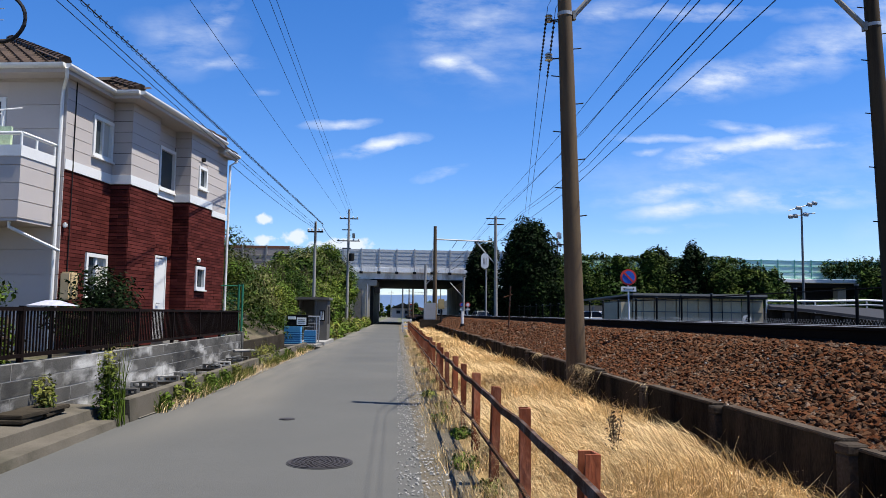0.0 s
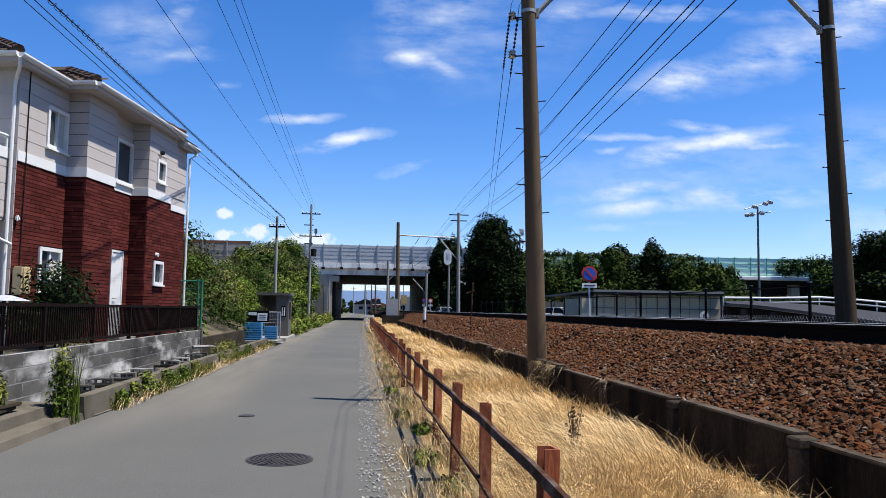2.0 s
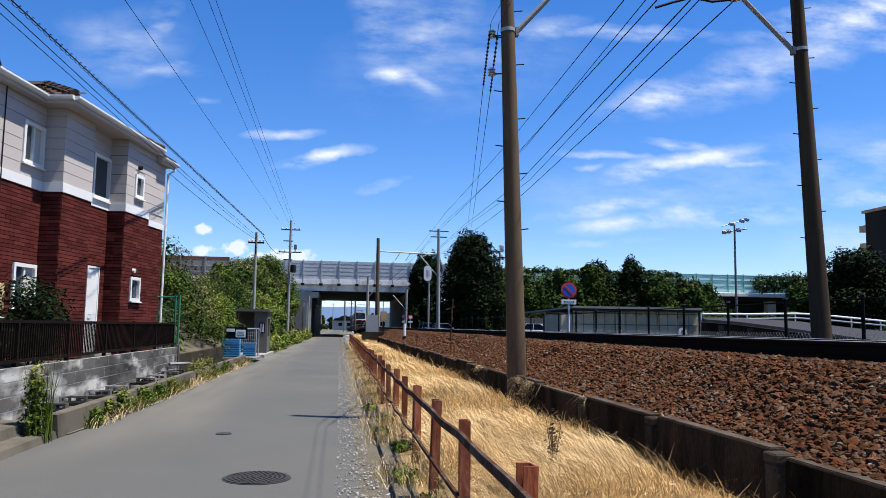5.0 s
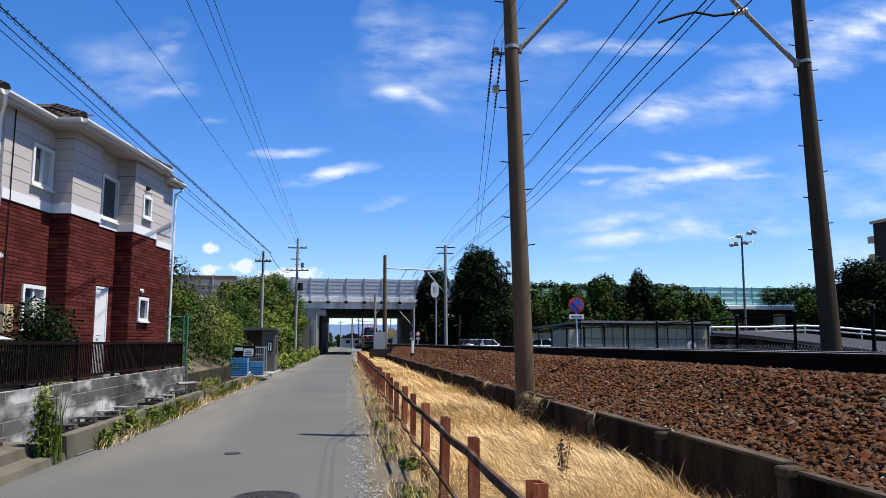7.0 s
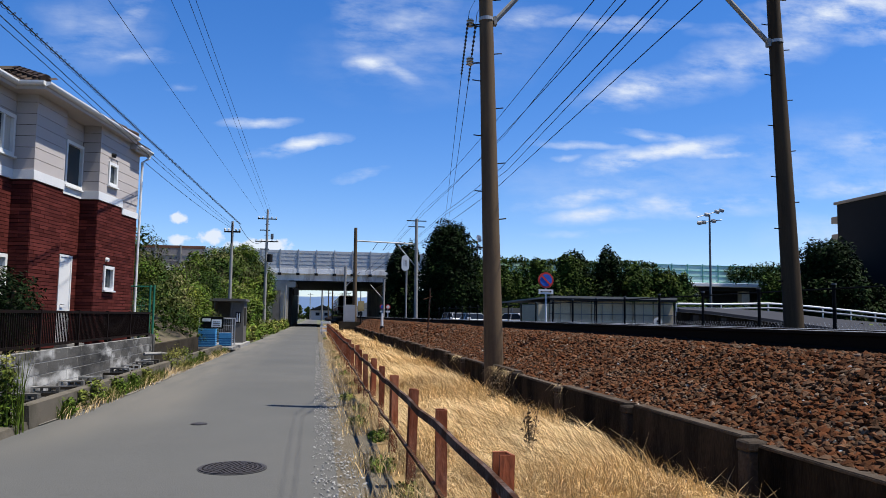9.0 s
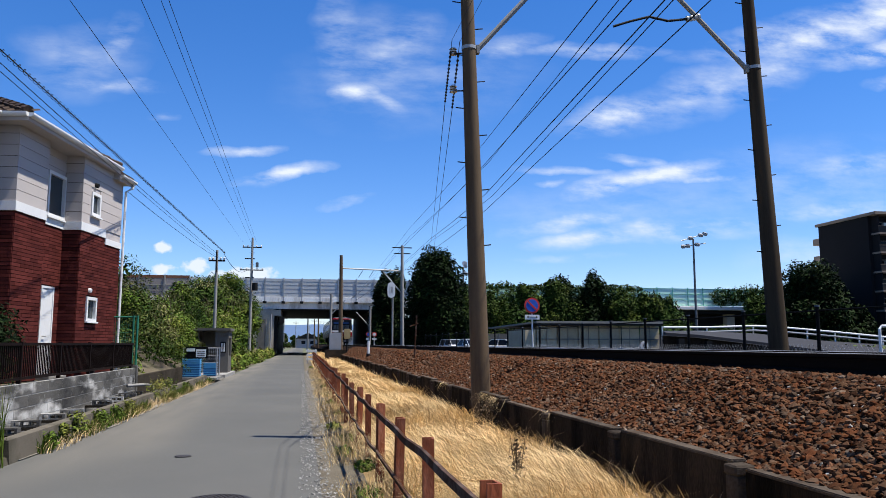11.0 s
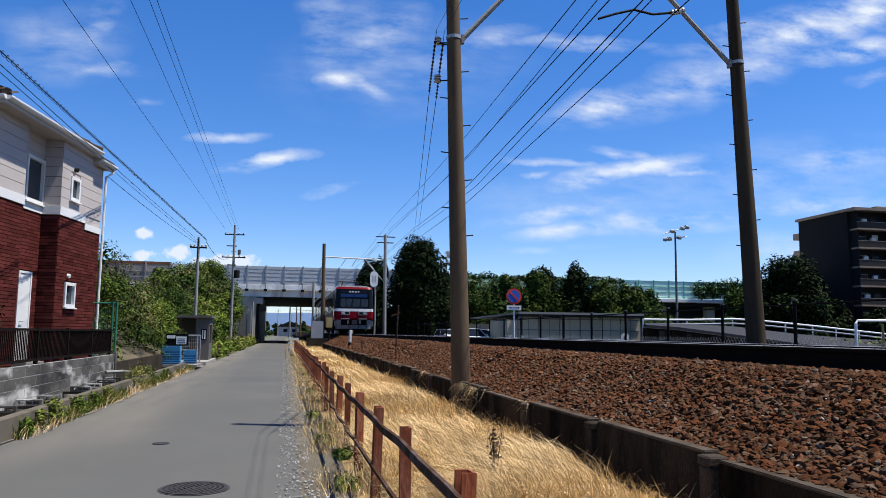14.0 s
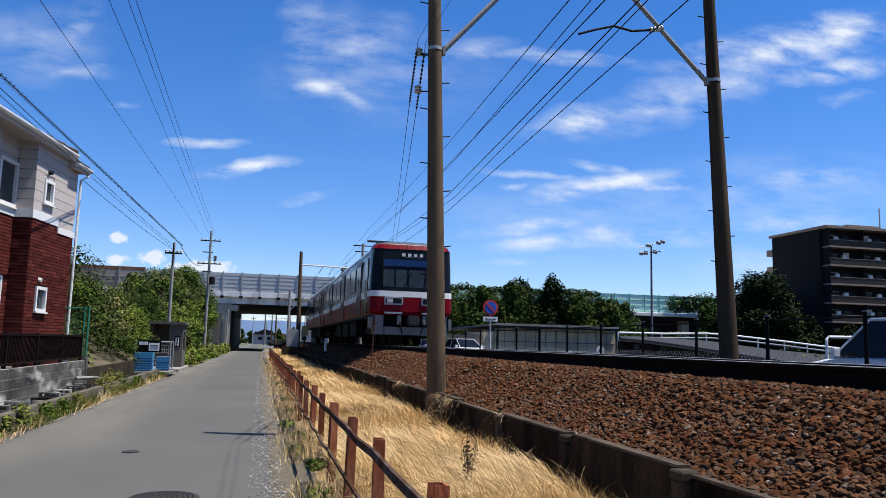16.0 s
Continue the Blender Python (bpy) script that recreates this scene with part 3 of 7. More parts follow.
def build_ground():
    bm = bmesh.new()
    v = [bm.verts.new(p) for p in ((-2500, -300, -0.06), (2500, -300, -0.06), (2500, 4000, -0.06), (-2500, 4000, -0.06))]
    bm.faces.new(v)
    solid("ground", bm, FIELD, "open grassy and sandy ground out to the horizon", "ground", kind="structure")
    # the lane, with a faint crown
    bm = bmesh.new()
    edge = [(-12, -3.9), (6, -3.9), (9.5, -3.8), (10.9, -3.45), (22, -3.45), (31, -3.3), (44, -3.25), (70, -3.1), (130, -3.2), (400, -3.2)]
    rows = []
    for y, xl in edge:
        xr = 0.22 if y < 15 else 0.14
        rows.append([bm.verts.new((xl + (xr - xl) * k / 6, y, 0.0 + 0.02 * math.sin(math.pi * k / 6))) for k in range(7)])
    for a, b in zip(rows, rows[1:]):
        for k in range(6):
            bm.faces.new((a[k], a[k + 1], b[k + 1], b[k]))
    solid("road", bm, ASPHALT, "narrow grey asphalt lane, worn and patched with pale dust", "road", kind="structure", smooth=True)
    # verge between lane and fence, rising into the bed of dry grass up to the wall
    bm = bmesh.new()
    xs = [0.16, 0.4, 0.7, 1.0, 1.5, 2.1, 2.45, 2.72]
    zs = [-0.012, 0.015, 0.03, 0.08, 0.17, 0.25, 0.24, 0.16]
    rows = []
    for i in range(80):
        y = -8 + i * 1.4
        rows.append([bm.verts.new((x, y, z + (0.03 * noise.noise((x * 2, y * 1.3, 0)) if x > 0.3 else 0))) for x, z in zip(xs, zs)])
    for a, b in zip(rows, rows[1:]):
        for k in range(len(xs) - 1):
            f = bm.faces.new((a[k], a[k + 1], b[k + 1], b[k]))
            f.material_index = 0 if k < 2 else 1
    ob = solid("verge", bm, GRAVEL_BED, "gravelly soil verge rising into a straw-covered bank", "verge", kind="structure", smooth=True)
    ob.data.materials.append(STRAW_BED)
    # left verge and the shelf on which the house stands
    solid("ditch_floor", boxed(-4.4, -3.5, 5, 60, -0.05, -0.02), SOIL, "earth floor of the narrow roadside ditch", "ditch", kind="structure")
    solid("house_plot", boxed(-40, -4.40, -8, 22, -0.05, 0.66), SOIL, "raised earth plot behind the block wall", "plot", kind="structure")
    solid("bank", swept([(-60, -0.05), (-4.5, -0.05), (-4.55, 0.5), (-7, 1.6), (-12, 3.2), (-60, 3.4)], 22.1, 96), SOIL, "overgrown earth bank beside the lane", "bank", kind="structure")
    # the road and yard beyond the railway
    solid("east_ground", swept([(7.0, -0.04), (7.6, EAST - 0.02), (140, EAST - 0.02), (140, -0.04)], -150, 99), ASPHALT_FAR, "flat worn asphalt yard and road beyond the railway", "road", kind="structure")
    solid("road_rise", swept([(7.9, 0.1), (8.4, CAR_Z), (13.6, CAR_Z), (13.6, 0.1)], 38.0, 94.0), ASPHALT_FAR, "slightly raised asphalt road by the hedge", "road", kind="structure")
    solid("road_rise", swept([(13.602, 0.1), (13.602, CAR_Z), (30, CAR_Z), (30, 0.1)], 54.5, 82.5), ASPHALT_FAR, "slightly raised asphalt road by the hedge", "road", kind="structure")
    for y0 in range(-8, 34, 8):
        solid("lane_line", boxed(12.0, 12.12, y0, y0 + 4, EAST - 0.02, EAST - 0.014), WHITE, "white painted dashed centre line", "road marking", group="road lines", kind="structure")
    # distant hills; the haze is put into their pale blue base colour
    bm = bmesh.new()
    prev = None
    for i in range(90):
        x = -2300 + i * 52
        h = 90 + 16 * noise.noise((x * 0.0016, 3.1, 0)) + 6 * noise.noise((x * 0.008, 1.0, 0))
        cur = (bm.verts.new((x, 3600, -1)), bm.verts.new((x, 3600, h)))
        if prev:
            bm.faces.new((prev[0], cur[0], cur[1], prev[1]))
        prev = cur
    solid("backdrop", bm, HAZE, "hazy blue line of distant hills", "hills", kind="structure")


build_ground()


def build_dust():
    """Pale blown dust lying along the left edge of the lane."""
    m = mat("pale_dust", (0.17, 0.155, 0.13), 0.95, vary=0.25, scale=1.2, fine=60, bump=0.3, tint=(0.11, 0.105, 0.095), tint_amount=0.7)
    bm = bmesh.new()
    prev = None
    for i in range(60):
        y = 10.6 + 0.42 * i
        w = min(1.0, 0.12 * i) * 0.22 + 0.22 * noise.noise((y * 0.5, 0, 0)) + 0.12 * noise.noise((y * 2.1, 4, 0))
        cur = [bm.verts.new((-3.46 + f * max(0.02, w), y, 0.006 + 0.014 * (1 - abs(2 * f - 1)) * 0.5 + 0.012 * f)) for f in (0, 0.5, 1)]
        if prev:
            for k in range(2):
                bm.faces.new((prev[k], prev[k + 1], cur[k + 1], cur[k]))
        prev = cur
    solid("road_dust", bm, m, "pale dust drifted along the foot of the kerb", "dust", kind="structure", smooth=True)


build_dust()


def build_manholes():
    big = thing("manhole_cover", "round cast iron manhole cover set flush in the asphalt", "manhole cover", pose(-0.74, 7.56, 0.016))
    part("rim", disc((0, 0, 1), (0, 0, 0), 0.318, 0.008, 36), ASPHALT_FAR, big)
    lid = part("lid", disc((0, 0, 1), (0, 0, 0.004), 0.30, 0.014, 36), IRON, big, "dark patterned cast iron lid")
    bm = bmesh.new()
    for ring in range(1, 7):
        for k in range(ring * 6):
            a = 2 * math.pi * k / (ring * 6)
            x, y = ring * 0.043 * math.cos(a), ring * 0.043 * math.sin(a)
            box(bm, x - 0.012, x + 0.012, y - 0.012, y + 0.012, 0.011, 0.017)
    part("studs", bm, IRON, lid, kind="stuff")
    small = thing("valve_cover", "small round iron valve cover in the asphalt", "valve cover", pose(-1.47, 10.53, 0.022))
    part("rim", disc((0, 0, 1), (0, 0, 0), 0.105, 0.008, 24), ASPHALT_FAR, small)
    part("lid", disc((0, 0, 1), (0, 0, 0.003), 0.095, 0.012, 24), IRON, small)
    post = thing("road_stud", "dark patch of old tar on the lane", "road patch", pose(-2.3, 4.0, 0.013))
    part("patch", disc((0, 0, 1), (0, 0, 0), 0.06, 0.006, 10), IRON, post)


build_manholes()

# ---- railway ----


def build_track():
    L0, L1 = -14.0, 330.0
    # formation under the ballast; its near-black colour paints the shade between stones
    sec = [(2.86, 0.1), (2.86, 0.66), (3.35, 0.90), (3.75, 1.12), (3.95, 1.17), (5.8, 1.17), (6.1, 1.08), (7.4, EAST), (7.4, 0.1)]
    solid("ballast_bank", swept(sec, L0, L1), BALLAST_BED_SHADE, "ballast bed of the railway, near-black for the shade between its stones", "ballast", kind="structure")
    rng = np.random.default_rng(5)

    def top(x):
        return np.interp(x, [q[0] for q in sec[1:8]], [q[1] for q in sec[1:8]])

    def lay(name, n, x0, x1, y0, y1, size, seed):
        r = np.random.default_rng(seed)
        x = x0 + (x1 - x0) * r.random(n)
        y = y0 + (y1 - y0) * r.random(n) ** 1.0
        z = top(x) + 0.002 + 0.04 * r.random(n)
        stuff(name, stone_mesh(name, np.stack([x, y, z], 1), size, BALLAST, seed), "loose rust-stained broken ballast stones", "ballast")

    lay("ballast_stones", 25000, 2.78, 4.3, 2.0, 9.0, 0.0265, 11)
    lay("ballast_stones", 26000, 2.78, 4.3, 9.0, 20.0, 0.030, 12)
    lay("ballast_stones", 14000, 2.78, 4.3, 20.0, 60.0, 0.055, 13)
    lay("ballast_stones", 5000, 2.78, 4.3, -9.0, 2.0, 0.05, 15)
    lay("ballast_stones", 3500, 4.3, 6.0, 2.0, 40.0, 0.045, 14)
    n = 260
    x = 2.85 + 1.4 * rng.random(n); y = 3 + 16 * rng.random(n) ** 1.4
    stuff("pale_stones", stone_mesh("pale_stones", np.stack([x, y, top(x) + 0.03], 1), 0.020, STONE, 21), "scattered pale stones on the ballast", "stones")
    track = thing("railway_track", "single line of steel rails on concrete sleepers in ballast", "railway track", kind="structure")
    prof = [(-0.0635, 0), (0.0635, 0), (0.0635, 0.012), (0.010, 0.03), (0.010, 0.115), (0.033, 0.125), (0.033, 0.150), (0.026, 0.156), (-0.026, 0.156), (-0.033, 0.150), (-0.033, 0.125), (-0.010, 0.115), (-0.010, 0.03), (-0.0635, 0.012)]
    for sx in (-0.5665, 0.5665):
        rail = part("rail", swept([(TRACK_X + sx + x, RAIL_TOP - 0.156 + z) for x, z in prof], L0, L1), STEEL, track, "rust-brown steel rail with a worn head")
        part("rail_head", swept([(TRACK_X + sx - 0.024, RAIL_TOP), (TRACK_X + sx + 0.024, RAIL_TOP), (TRACK_X + sx + 0.020, RAIL_TOP + 0.003), (TRACK_X + sx - 0.020, RAIL_TOP + 0.003)], L0, L1), GALV, rail, "polished running surface")
    me = to_mesh("sleeper", boxed(-1.0, 1.0, -0.11, 0.11, -0.13, 0.04, 0.015), OLD_CONCRETE)
    for i in range(160):
        again("sleeper", me, track, pose(TRACK_X, L0 + 1 + i * 0.65, RAIL_TOP - 0.156 - 0.07))


build_track()


def build_low_wall():
    wall = thing("low_wall", "weathered concrete panel wall, shaded face painted dark, with posts below the ballast", "wall", kind="structure")
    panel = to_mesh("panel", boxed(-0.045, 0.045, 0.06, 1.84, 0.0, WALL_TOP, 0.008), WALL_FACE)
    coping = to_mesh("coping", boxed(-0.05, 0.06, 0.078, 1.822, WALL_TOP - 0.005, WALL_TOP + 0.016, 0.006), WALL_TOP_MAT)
    bm = boxed(-0.075, 0.06, -0.065, 0.065, -0.1, WALL_TOP - 0.06)
    box(bm, -0.082, 0.065, -0.072, 0.072, WALL_TOP - 0.06, WALL_TOP + 0.005)
    bmesh.ops.bevel(bm, geom=bm.edges[:], offset=0.012, segments=1, affect="EDGES")
    post = to_mesh("wall_post", bm, mat("worn_post", (0.040, 0.032, 0.025), 0.95, vary=0.4, scale=3, fine=50, bump=0.8, tint=(0.014, 0.011, 0.009), tint_amount=0.8, rand=0.3, spec=0.02))
    for i in range(-5, 52):
        y = 0.73 + 1.9 * (i - 1)
        dz = 0.02 * math.sin(i * 2.3)
        again("panel", panel, wall, pose(WALL_X + 0.05, y, dz, 0, 0.4 * math.sin(i), 0))
        again("coping", coping, wall, pose(WALL_X + 0.05, y, dz, 0, 0, 0.15 * math.sin(i * 1.7)))
        again("wall_post", post, wall, pose(WALL_X + 0.02, y, dz * 0.5))


build_low_wall()


def build_lane_fence():
    fence = thing("lane_fence", "rusty steel post-and-rail fence along the lane", "fence")
    # a channel-shaped post, open at the back
    prof = [(-0.055, -0.035), (0.055, -0.035), (0.055, 0.035), (0.043, 0.035), (0.043, -0.023), (-0.043, -0.023), (-0.043, 0.035), (-0.055, 0.035)]
    bm = prism(prof, -0.2, 0.86)
    post = to_mesh("post", bm, RUST)
    rng = random.Random(4)
    tops = []
    for i in range(-5, 39):
        y = 0.35 + 1.55 * i
        z = rng.uniform(-0.035, 0.02)
        a, b = rng.uniform(-1.6, 1.6), rng.uniform(-2.2, 2.2)
        ob = again("post", post, fence, pose(FENCE_X + rng.uniform(-0.012, 0.012), y, z, a, b, 90 + rng.uniform(-7, 7)))
        tops.append((y, z))
    for (ya, za), (yb, zb) in zip(tops, tops[1:]):
        for h, w in ((0.77, 0.026), (0.38, 0.014)):
            sag = rng.uniform(0.0, 0.025)
            bm = bmesh.new()
            pts = [(FENCE_X - 0.045, ya - 0.02, h + za), (FENCE_X - 0.05 + rng.uniform(-0.012, 0.012), (ya + yb) / 2, h + (za + zb) / 2 - sag), (FENCE_X - 0.045, yb + 0.02, h + zb)]
            for p, q in zip(pts, pts[1:]):
                vs = []
                for e in (p, q):
                    for dx, dz in ((-0.012, -w), (0.012, -w), (0.012, w), (-0.012, w)):
                        vs.append(bm.verts.new((e[0] + dx, e[1], e[2] + dz)))
                for f in ((0, 1, 5, 4), (1, 2, 6, 5), (2, 3, 7, 6), (3, 0, 4, 7), (3, 2, 1, 0), (4, 5, 6, 7)):
                    bm.faces.new([vs[k] for k in f])
            part("rail", bm, RUST_DARK, fence)
    return fence


build_lane_fence()


def build_dry_grass():
    rng = np.random.default_rng(31)

    def bed(x):
        return np.interp(x, [0.4, 0.7, 1.0, 1.5, 2.1, 2.45, 2.72], [0.015, 0.03, 0.08, 0.17, 0.25, 0.24, 0.16])

    # tufts combed over towards the lane, each a fan of long blades from one root
    for k, (tufts, per, y0, y1, ln, w) in enumerate(((1150, 30, 2.2, 8.0, 0.30, 0.0030), (1250, 22, 8.0, 18.0, 0.31, 0.0050), (1300, 14, 18.0, 46.0, 0.32, 0.010), (600, 9, 46, 95, 0.32, 0.028), (500, 10, -8, 2.2, 0.3, 0.010))):
        tx = 0.98 + 1.52 * rng.random(tufts)
        ty = y0 + (y1 - y0) * rng.random(tufts)
        swirl = np.sin(tx * 2.3 + ty * 0.9) + 0.8 * np.sin(ty * 2.1 - tx * 1.4 + 1.0) + 0.5 * rng.normal(size=tufts)
        ang = math.radians(212) + 0.55 * swirl
        rise = 0.10 + 0.10 * rng.random(tufts)
        mound = 0.02 + 0.085 * (0.5 + 0.5 * np.sin(tx * 4.1 + 1.7 * np.sin(ty * 1.3)) * np.sin(ty * 2.4 + tx)) + 0.05 * rng.random(tufts) ** 3
        i = np.repeat(np.arange(tufts), per)
        n = len(i)
        x = tx[i] + 0.07 * rng.normal(size=n)
        y = ty[i] + 0.09 * rng.normal(size=n)
        x = np.clip(x, 0.92, 2.62)
        p = np.stack([x, y, bed(x) + mound[i] * (0.6 + 0.5 * rng.random(n)) - 0.02], 1)
        lean = np.stack([np.cos(ang), np.sin(ang), rise], 1)[i]
        stuff("dry_grass", blade_mesh("dry_grass", p, ln, w, lean, STRAW, 40 + k, 0.24), "matted sun-bleached dry grass combed over in tufts", "grass")
        # loose stray stalks lying across the mat and against the wall
        m = n // 5
        x = 0.95 + 1.6 * rng.random(m)
        y = y0 + (y1 - y0) * rng.random(m)
        stuff("stray_straw", blade_mesh("stray_straw", np.stack([x, y, bed(x) + 0.03 + 0.05 * rng.random(m)], 1), ln * 0.7, w * 0.8, (-0.45, -0.3, 0.12), STRAW, 140 + k, 0.6), "loose pale stalks standing out of the dry grass", "grass")
    # sparse dry tufts and green weeds on the gravel edge
    n = 11000
    y = 2.6 + 42 * rng.random(n) ** 1.6
    x = 0.34 + 0.62 * rng.random(n) ** 0.7
    keep = (np.sin(y * 2.7) + np.sin(y * 1.1 + 2)) > -0.4
    stuff("verge_grass", blade_mesh("verge_grass", np.stack([x, y, bed(x)], 1)[keep], 0.14, 0.004, (-0.2, -0.2, 0.6), STRAW, 51), "thin dry grass on the gravel verge", "grass")
    blobs = [((0.55 + 0.25 * rng.random(), y0, 0.05), (0.13, 0.3, 0.07)) for y0 in (6.2, 7.4, 9.1, 10.4, 11.8, 13.5, 16, 19, 22, 26, 30, 35, 41, 48)]
    stuff("verge_weeds", leaf_mesh("verge_weeds", blobs, 7500, 0.024, LEAF_WEED, 52), "low green weeds on the gravel verge", "weeds")
    n = 5200
    y = 2.5 + 40 * rng.random(n) ** 1.6
    x = 0.0 + 0.55 * rng.random(n) ** 0.9
    stuff("verge_gravel", stone_mesh("verge_gravel", np.stack([x, y, 0.010 + 0.03 * np.maximum(0, x - 0.16)], 1), 0.0125, STONE, 53), "loose grey gravel at the lane's edge", "gravel")
    n = 60
    x = 2.05 + 0.6 * rng.random(n); y = 3.2 + 3.5 * rng.random(n)
    stuff("bank_stones", stone_mesh("bank_stones", np.stack([x, y, bed(x) + 0.05], 1), 0.07, STONE, 54), "pale stones lying in the dry grass", "stones")


build_dry_grass()


def build_wall_tufts():
    """Dry tufts rooted in the joint between wall and ballast, hanging over the wall."""
    rng = np.random.default_rng(77)
    for i, (y, n, spread) in enumerate(((10.7, 110, 0.30), (11.35, 50, 0.14), (8.3, 16, 0.2), (14.6, 24, 0.3))):
        p = np.stack([2.76 + 0.05 * rng.normal(size=n), y + spread * rng.normal(size=n) * 0.6, np.full(n, WALL_TOP - 0.01)], 1)
        stuff("wall_tuft", blade_mesh("wall_tuft", p, 0.26, 0.003, (-0.55, -0.1, -0.8), STRAW, 300 + i, 0.3), "dry tuft hanging over the low wall", "grass")


build_wall_tufts()


def weed_stalk(label, x, y, z, h, spread, n, material, seed, name="dead_weed"):
    t = thing(name, label, "weed", pose(x, y, z))
    rng = random.Random(seed)
    bm = bmesh.new()
    for k in range(5 if h > 0.5 else 3):
        a = rng.uniform(0, 6.3)
        tube(bm, [(0, 0, 0), (spread * 0.25 * math.cos(a), spread * 0.25 * math.sin(a), h * 0.5), (spread * 0.6 * math.cos(a), spread * 0.6 * math.sin(a), h * rng.uniform(0.75, 1.0))], 0.006, 4, 0.002)
    part("stem", bm, material, t)
    ob = new("leaf_mass", leaf_mesh("leaf_mass", [((0, 0, h * 0.35), (spread * 0.6, spread * 0.6, h * 0.35)), ((0, 0, h * 0.68), (spread * 0.5, spread * 0.5, h * 0.3))], n, 0.03 if material is not DEAD_WEED else 0.018, material, seed, 0.15))
    ob.parent = t
    tagged(ob, kind="stuff")
    return t


weed_stalk("dry brown weed standing in the straw by the wall", 1.72, 6.1, 0.2, 0.62, 0.13, 240, DEAD_WEED, 3)
weed_stalk("dry brown weed standing in the straw by the wall", 2.25, 9.6, 0.28, 0.5, 0.2, 300, DEAD_WEED, 4)
weed_stalk("dry brown weed growing at the foot of the pole", 2.6, 10.6, 0.35, 0.45, 0.22, 260, DEAD_WEED, 5)
weed_stalk("tall green weed rooted in the kerb", -3.62, 9.95, 0.0, 1.0, 0.27, 900, LEAF_WEED, 6, "tall_weed")
for i, (x, y, h) in enumerate(((-3.38, 11.6, 0.22), (-3.40, 13.0, 0.35), (-3.36, 14.2, 0.3), (-3.38, 15.4, 0.28), (-3.4, 16.6, 0.3), (-3.5, 19.8, 0.5), (-3.55, 20.9, 0.55), (-3.5, 22.0, 0.45), (-3.42, 12.3, 0.25), (-3.4, 24.2, 0.3), (-4.0, 9.1, 0.22))):
    weed_stalk("green roadside weed at the foot of the kerb", x, y, 0.0 if x > -3.9 else 0.3, h * 1.25, h * 0.85, 420, LEAF_WEED, 60 + i, "roadside_weed")

rng_w = np.random.default_rng(88)
n = 6500
wy = 11.2 + 19 * rng_w.random(n)
keep = (np.sin(wy * 1.9) + np.sin(wy * 0.83 + 1) + 0.6 * rng_w.random(n)) > -0.1
pts = np.stack([-3.42 + 0.16 * rng_w.random(n) ** 2, wy, 0.0 * wy], 1)[keep]
stuff("kerb_grass", blade_mesh("kerb_grass", pts, 0.17, 0.006, (0.2, -0.1, 0.7), LEAF_WEED, 89, 0.5), "ragged green and yellow grass along the kerb", "grass")
pts = np.stack([-3.42 + 0.22 * rng_w.random(n) ** 2, 11.2 + 19 * rng_w.random(n), 0.0 * wy], 1)
stuff("kerb_straw", blade_mesh("kerb_straw", pts[:1500], 0.15, 0.005, (0.3, -0.1, 0.5), STRAW, 92, 0.6), "thin yellowed grass along the kerb", "grass")
n = 60
pts = np.stack([-3.64 + 0.22 * rng_w.random(n), 9.85 + 0.3 * rng_w.random(n), 0.0 * rng_w.random(n)], 1)
stuff("tall_grass", blade_mesh("tall_grass", pts, 0.62, 0.006, (0.0, -0.05, 1.0), LEAF_WEED, 90, 0.10), "tall thin green grass in the kerb", "grass")

# ---- poles and wires of the railway ----


def railway_pole(name, label, x, y, z, h, lean_x, r0=0.155, r1=0.10, arm=None, spikes=True, material=POLE):
    p = thing(name, label, "pole", pose(x, y, z, 0, lean_x, 0), group="railway poles")
    shaft = part("shaft", tubed([(0, 0, -0.3), (0, 0, h)], r0, 20, r1), material, p, smooth=True)
    if spikes:
        for k in range(14):
            zz = 1.9 + k * 0.45
            if zz < h - 0.3:
                s = 1 if k % 2 else -1
                part("step_bolt", tubed([(s * 0.11, 0, zz), (s * 0.25, 0, zz + 0.015)], 0.010, 5), DARK, p)
    if arm:
        za, ex, ez = arm
        s = 1 if ex > 0 else -1
        part("clamp", tubed([(0, 0, za - 0.028), (0, 0, za + 0.028)], r0 + (r1 - r0) * (za + 0.3) / (h + 0.3) + 0.009, 20), GALV, p, "galvanised steel clamp")
        bm = bmesh.new()
        tube(bm, [(s * 0.14, 0, za - 0.02), (ex, 0, ez)], 0.042, 8)
        box(bm, s * 0.12, s * 0.17, -0.05, 0.05, za - 0.09, za + 0.05)
        part("bracket_arm", bm, POLE_GREY, p, "pale galvanised bracket arm")
        part("top_arm", tubed([(0, 0, ez + 0.05), (ex * 1.6, 0, ez + 0.05)], 0.03, 6), GALV, p)
    return p


mid_pole = railway_pole("railway_pole", "tall brown concrete catenary pole standing at the low wall", 2.760, 11.85, 0.66, 7.3, -1.8, arm=(5.62, 1.5, 7.05))
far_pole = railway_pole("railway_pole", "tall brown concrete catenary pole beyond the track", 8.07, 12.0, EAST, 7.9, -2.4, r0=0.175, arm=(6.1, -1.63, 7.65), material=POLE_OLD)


def insulator(bm, x, y, z, s=1.0):
    for k in range(3):
        tube(bm, [(x, y, z - 0.05 * s + 0.045 * s * k), (x, y, z - 0.02 * s + 0.045 * s * k)], 0.065 * s, 10, 0.035 * s)


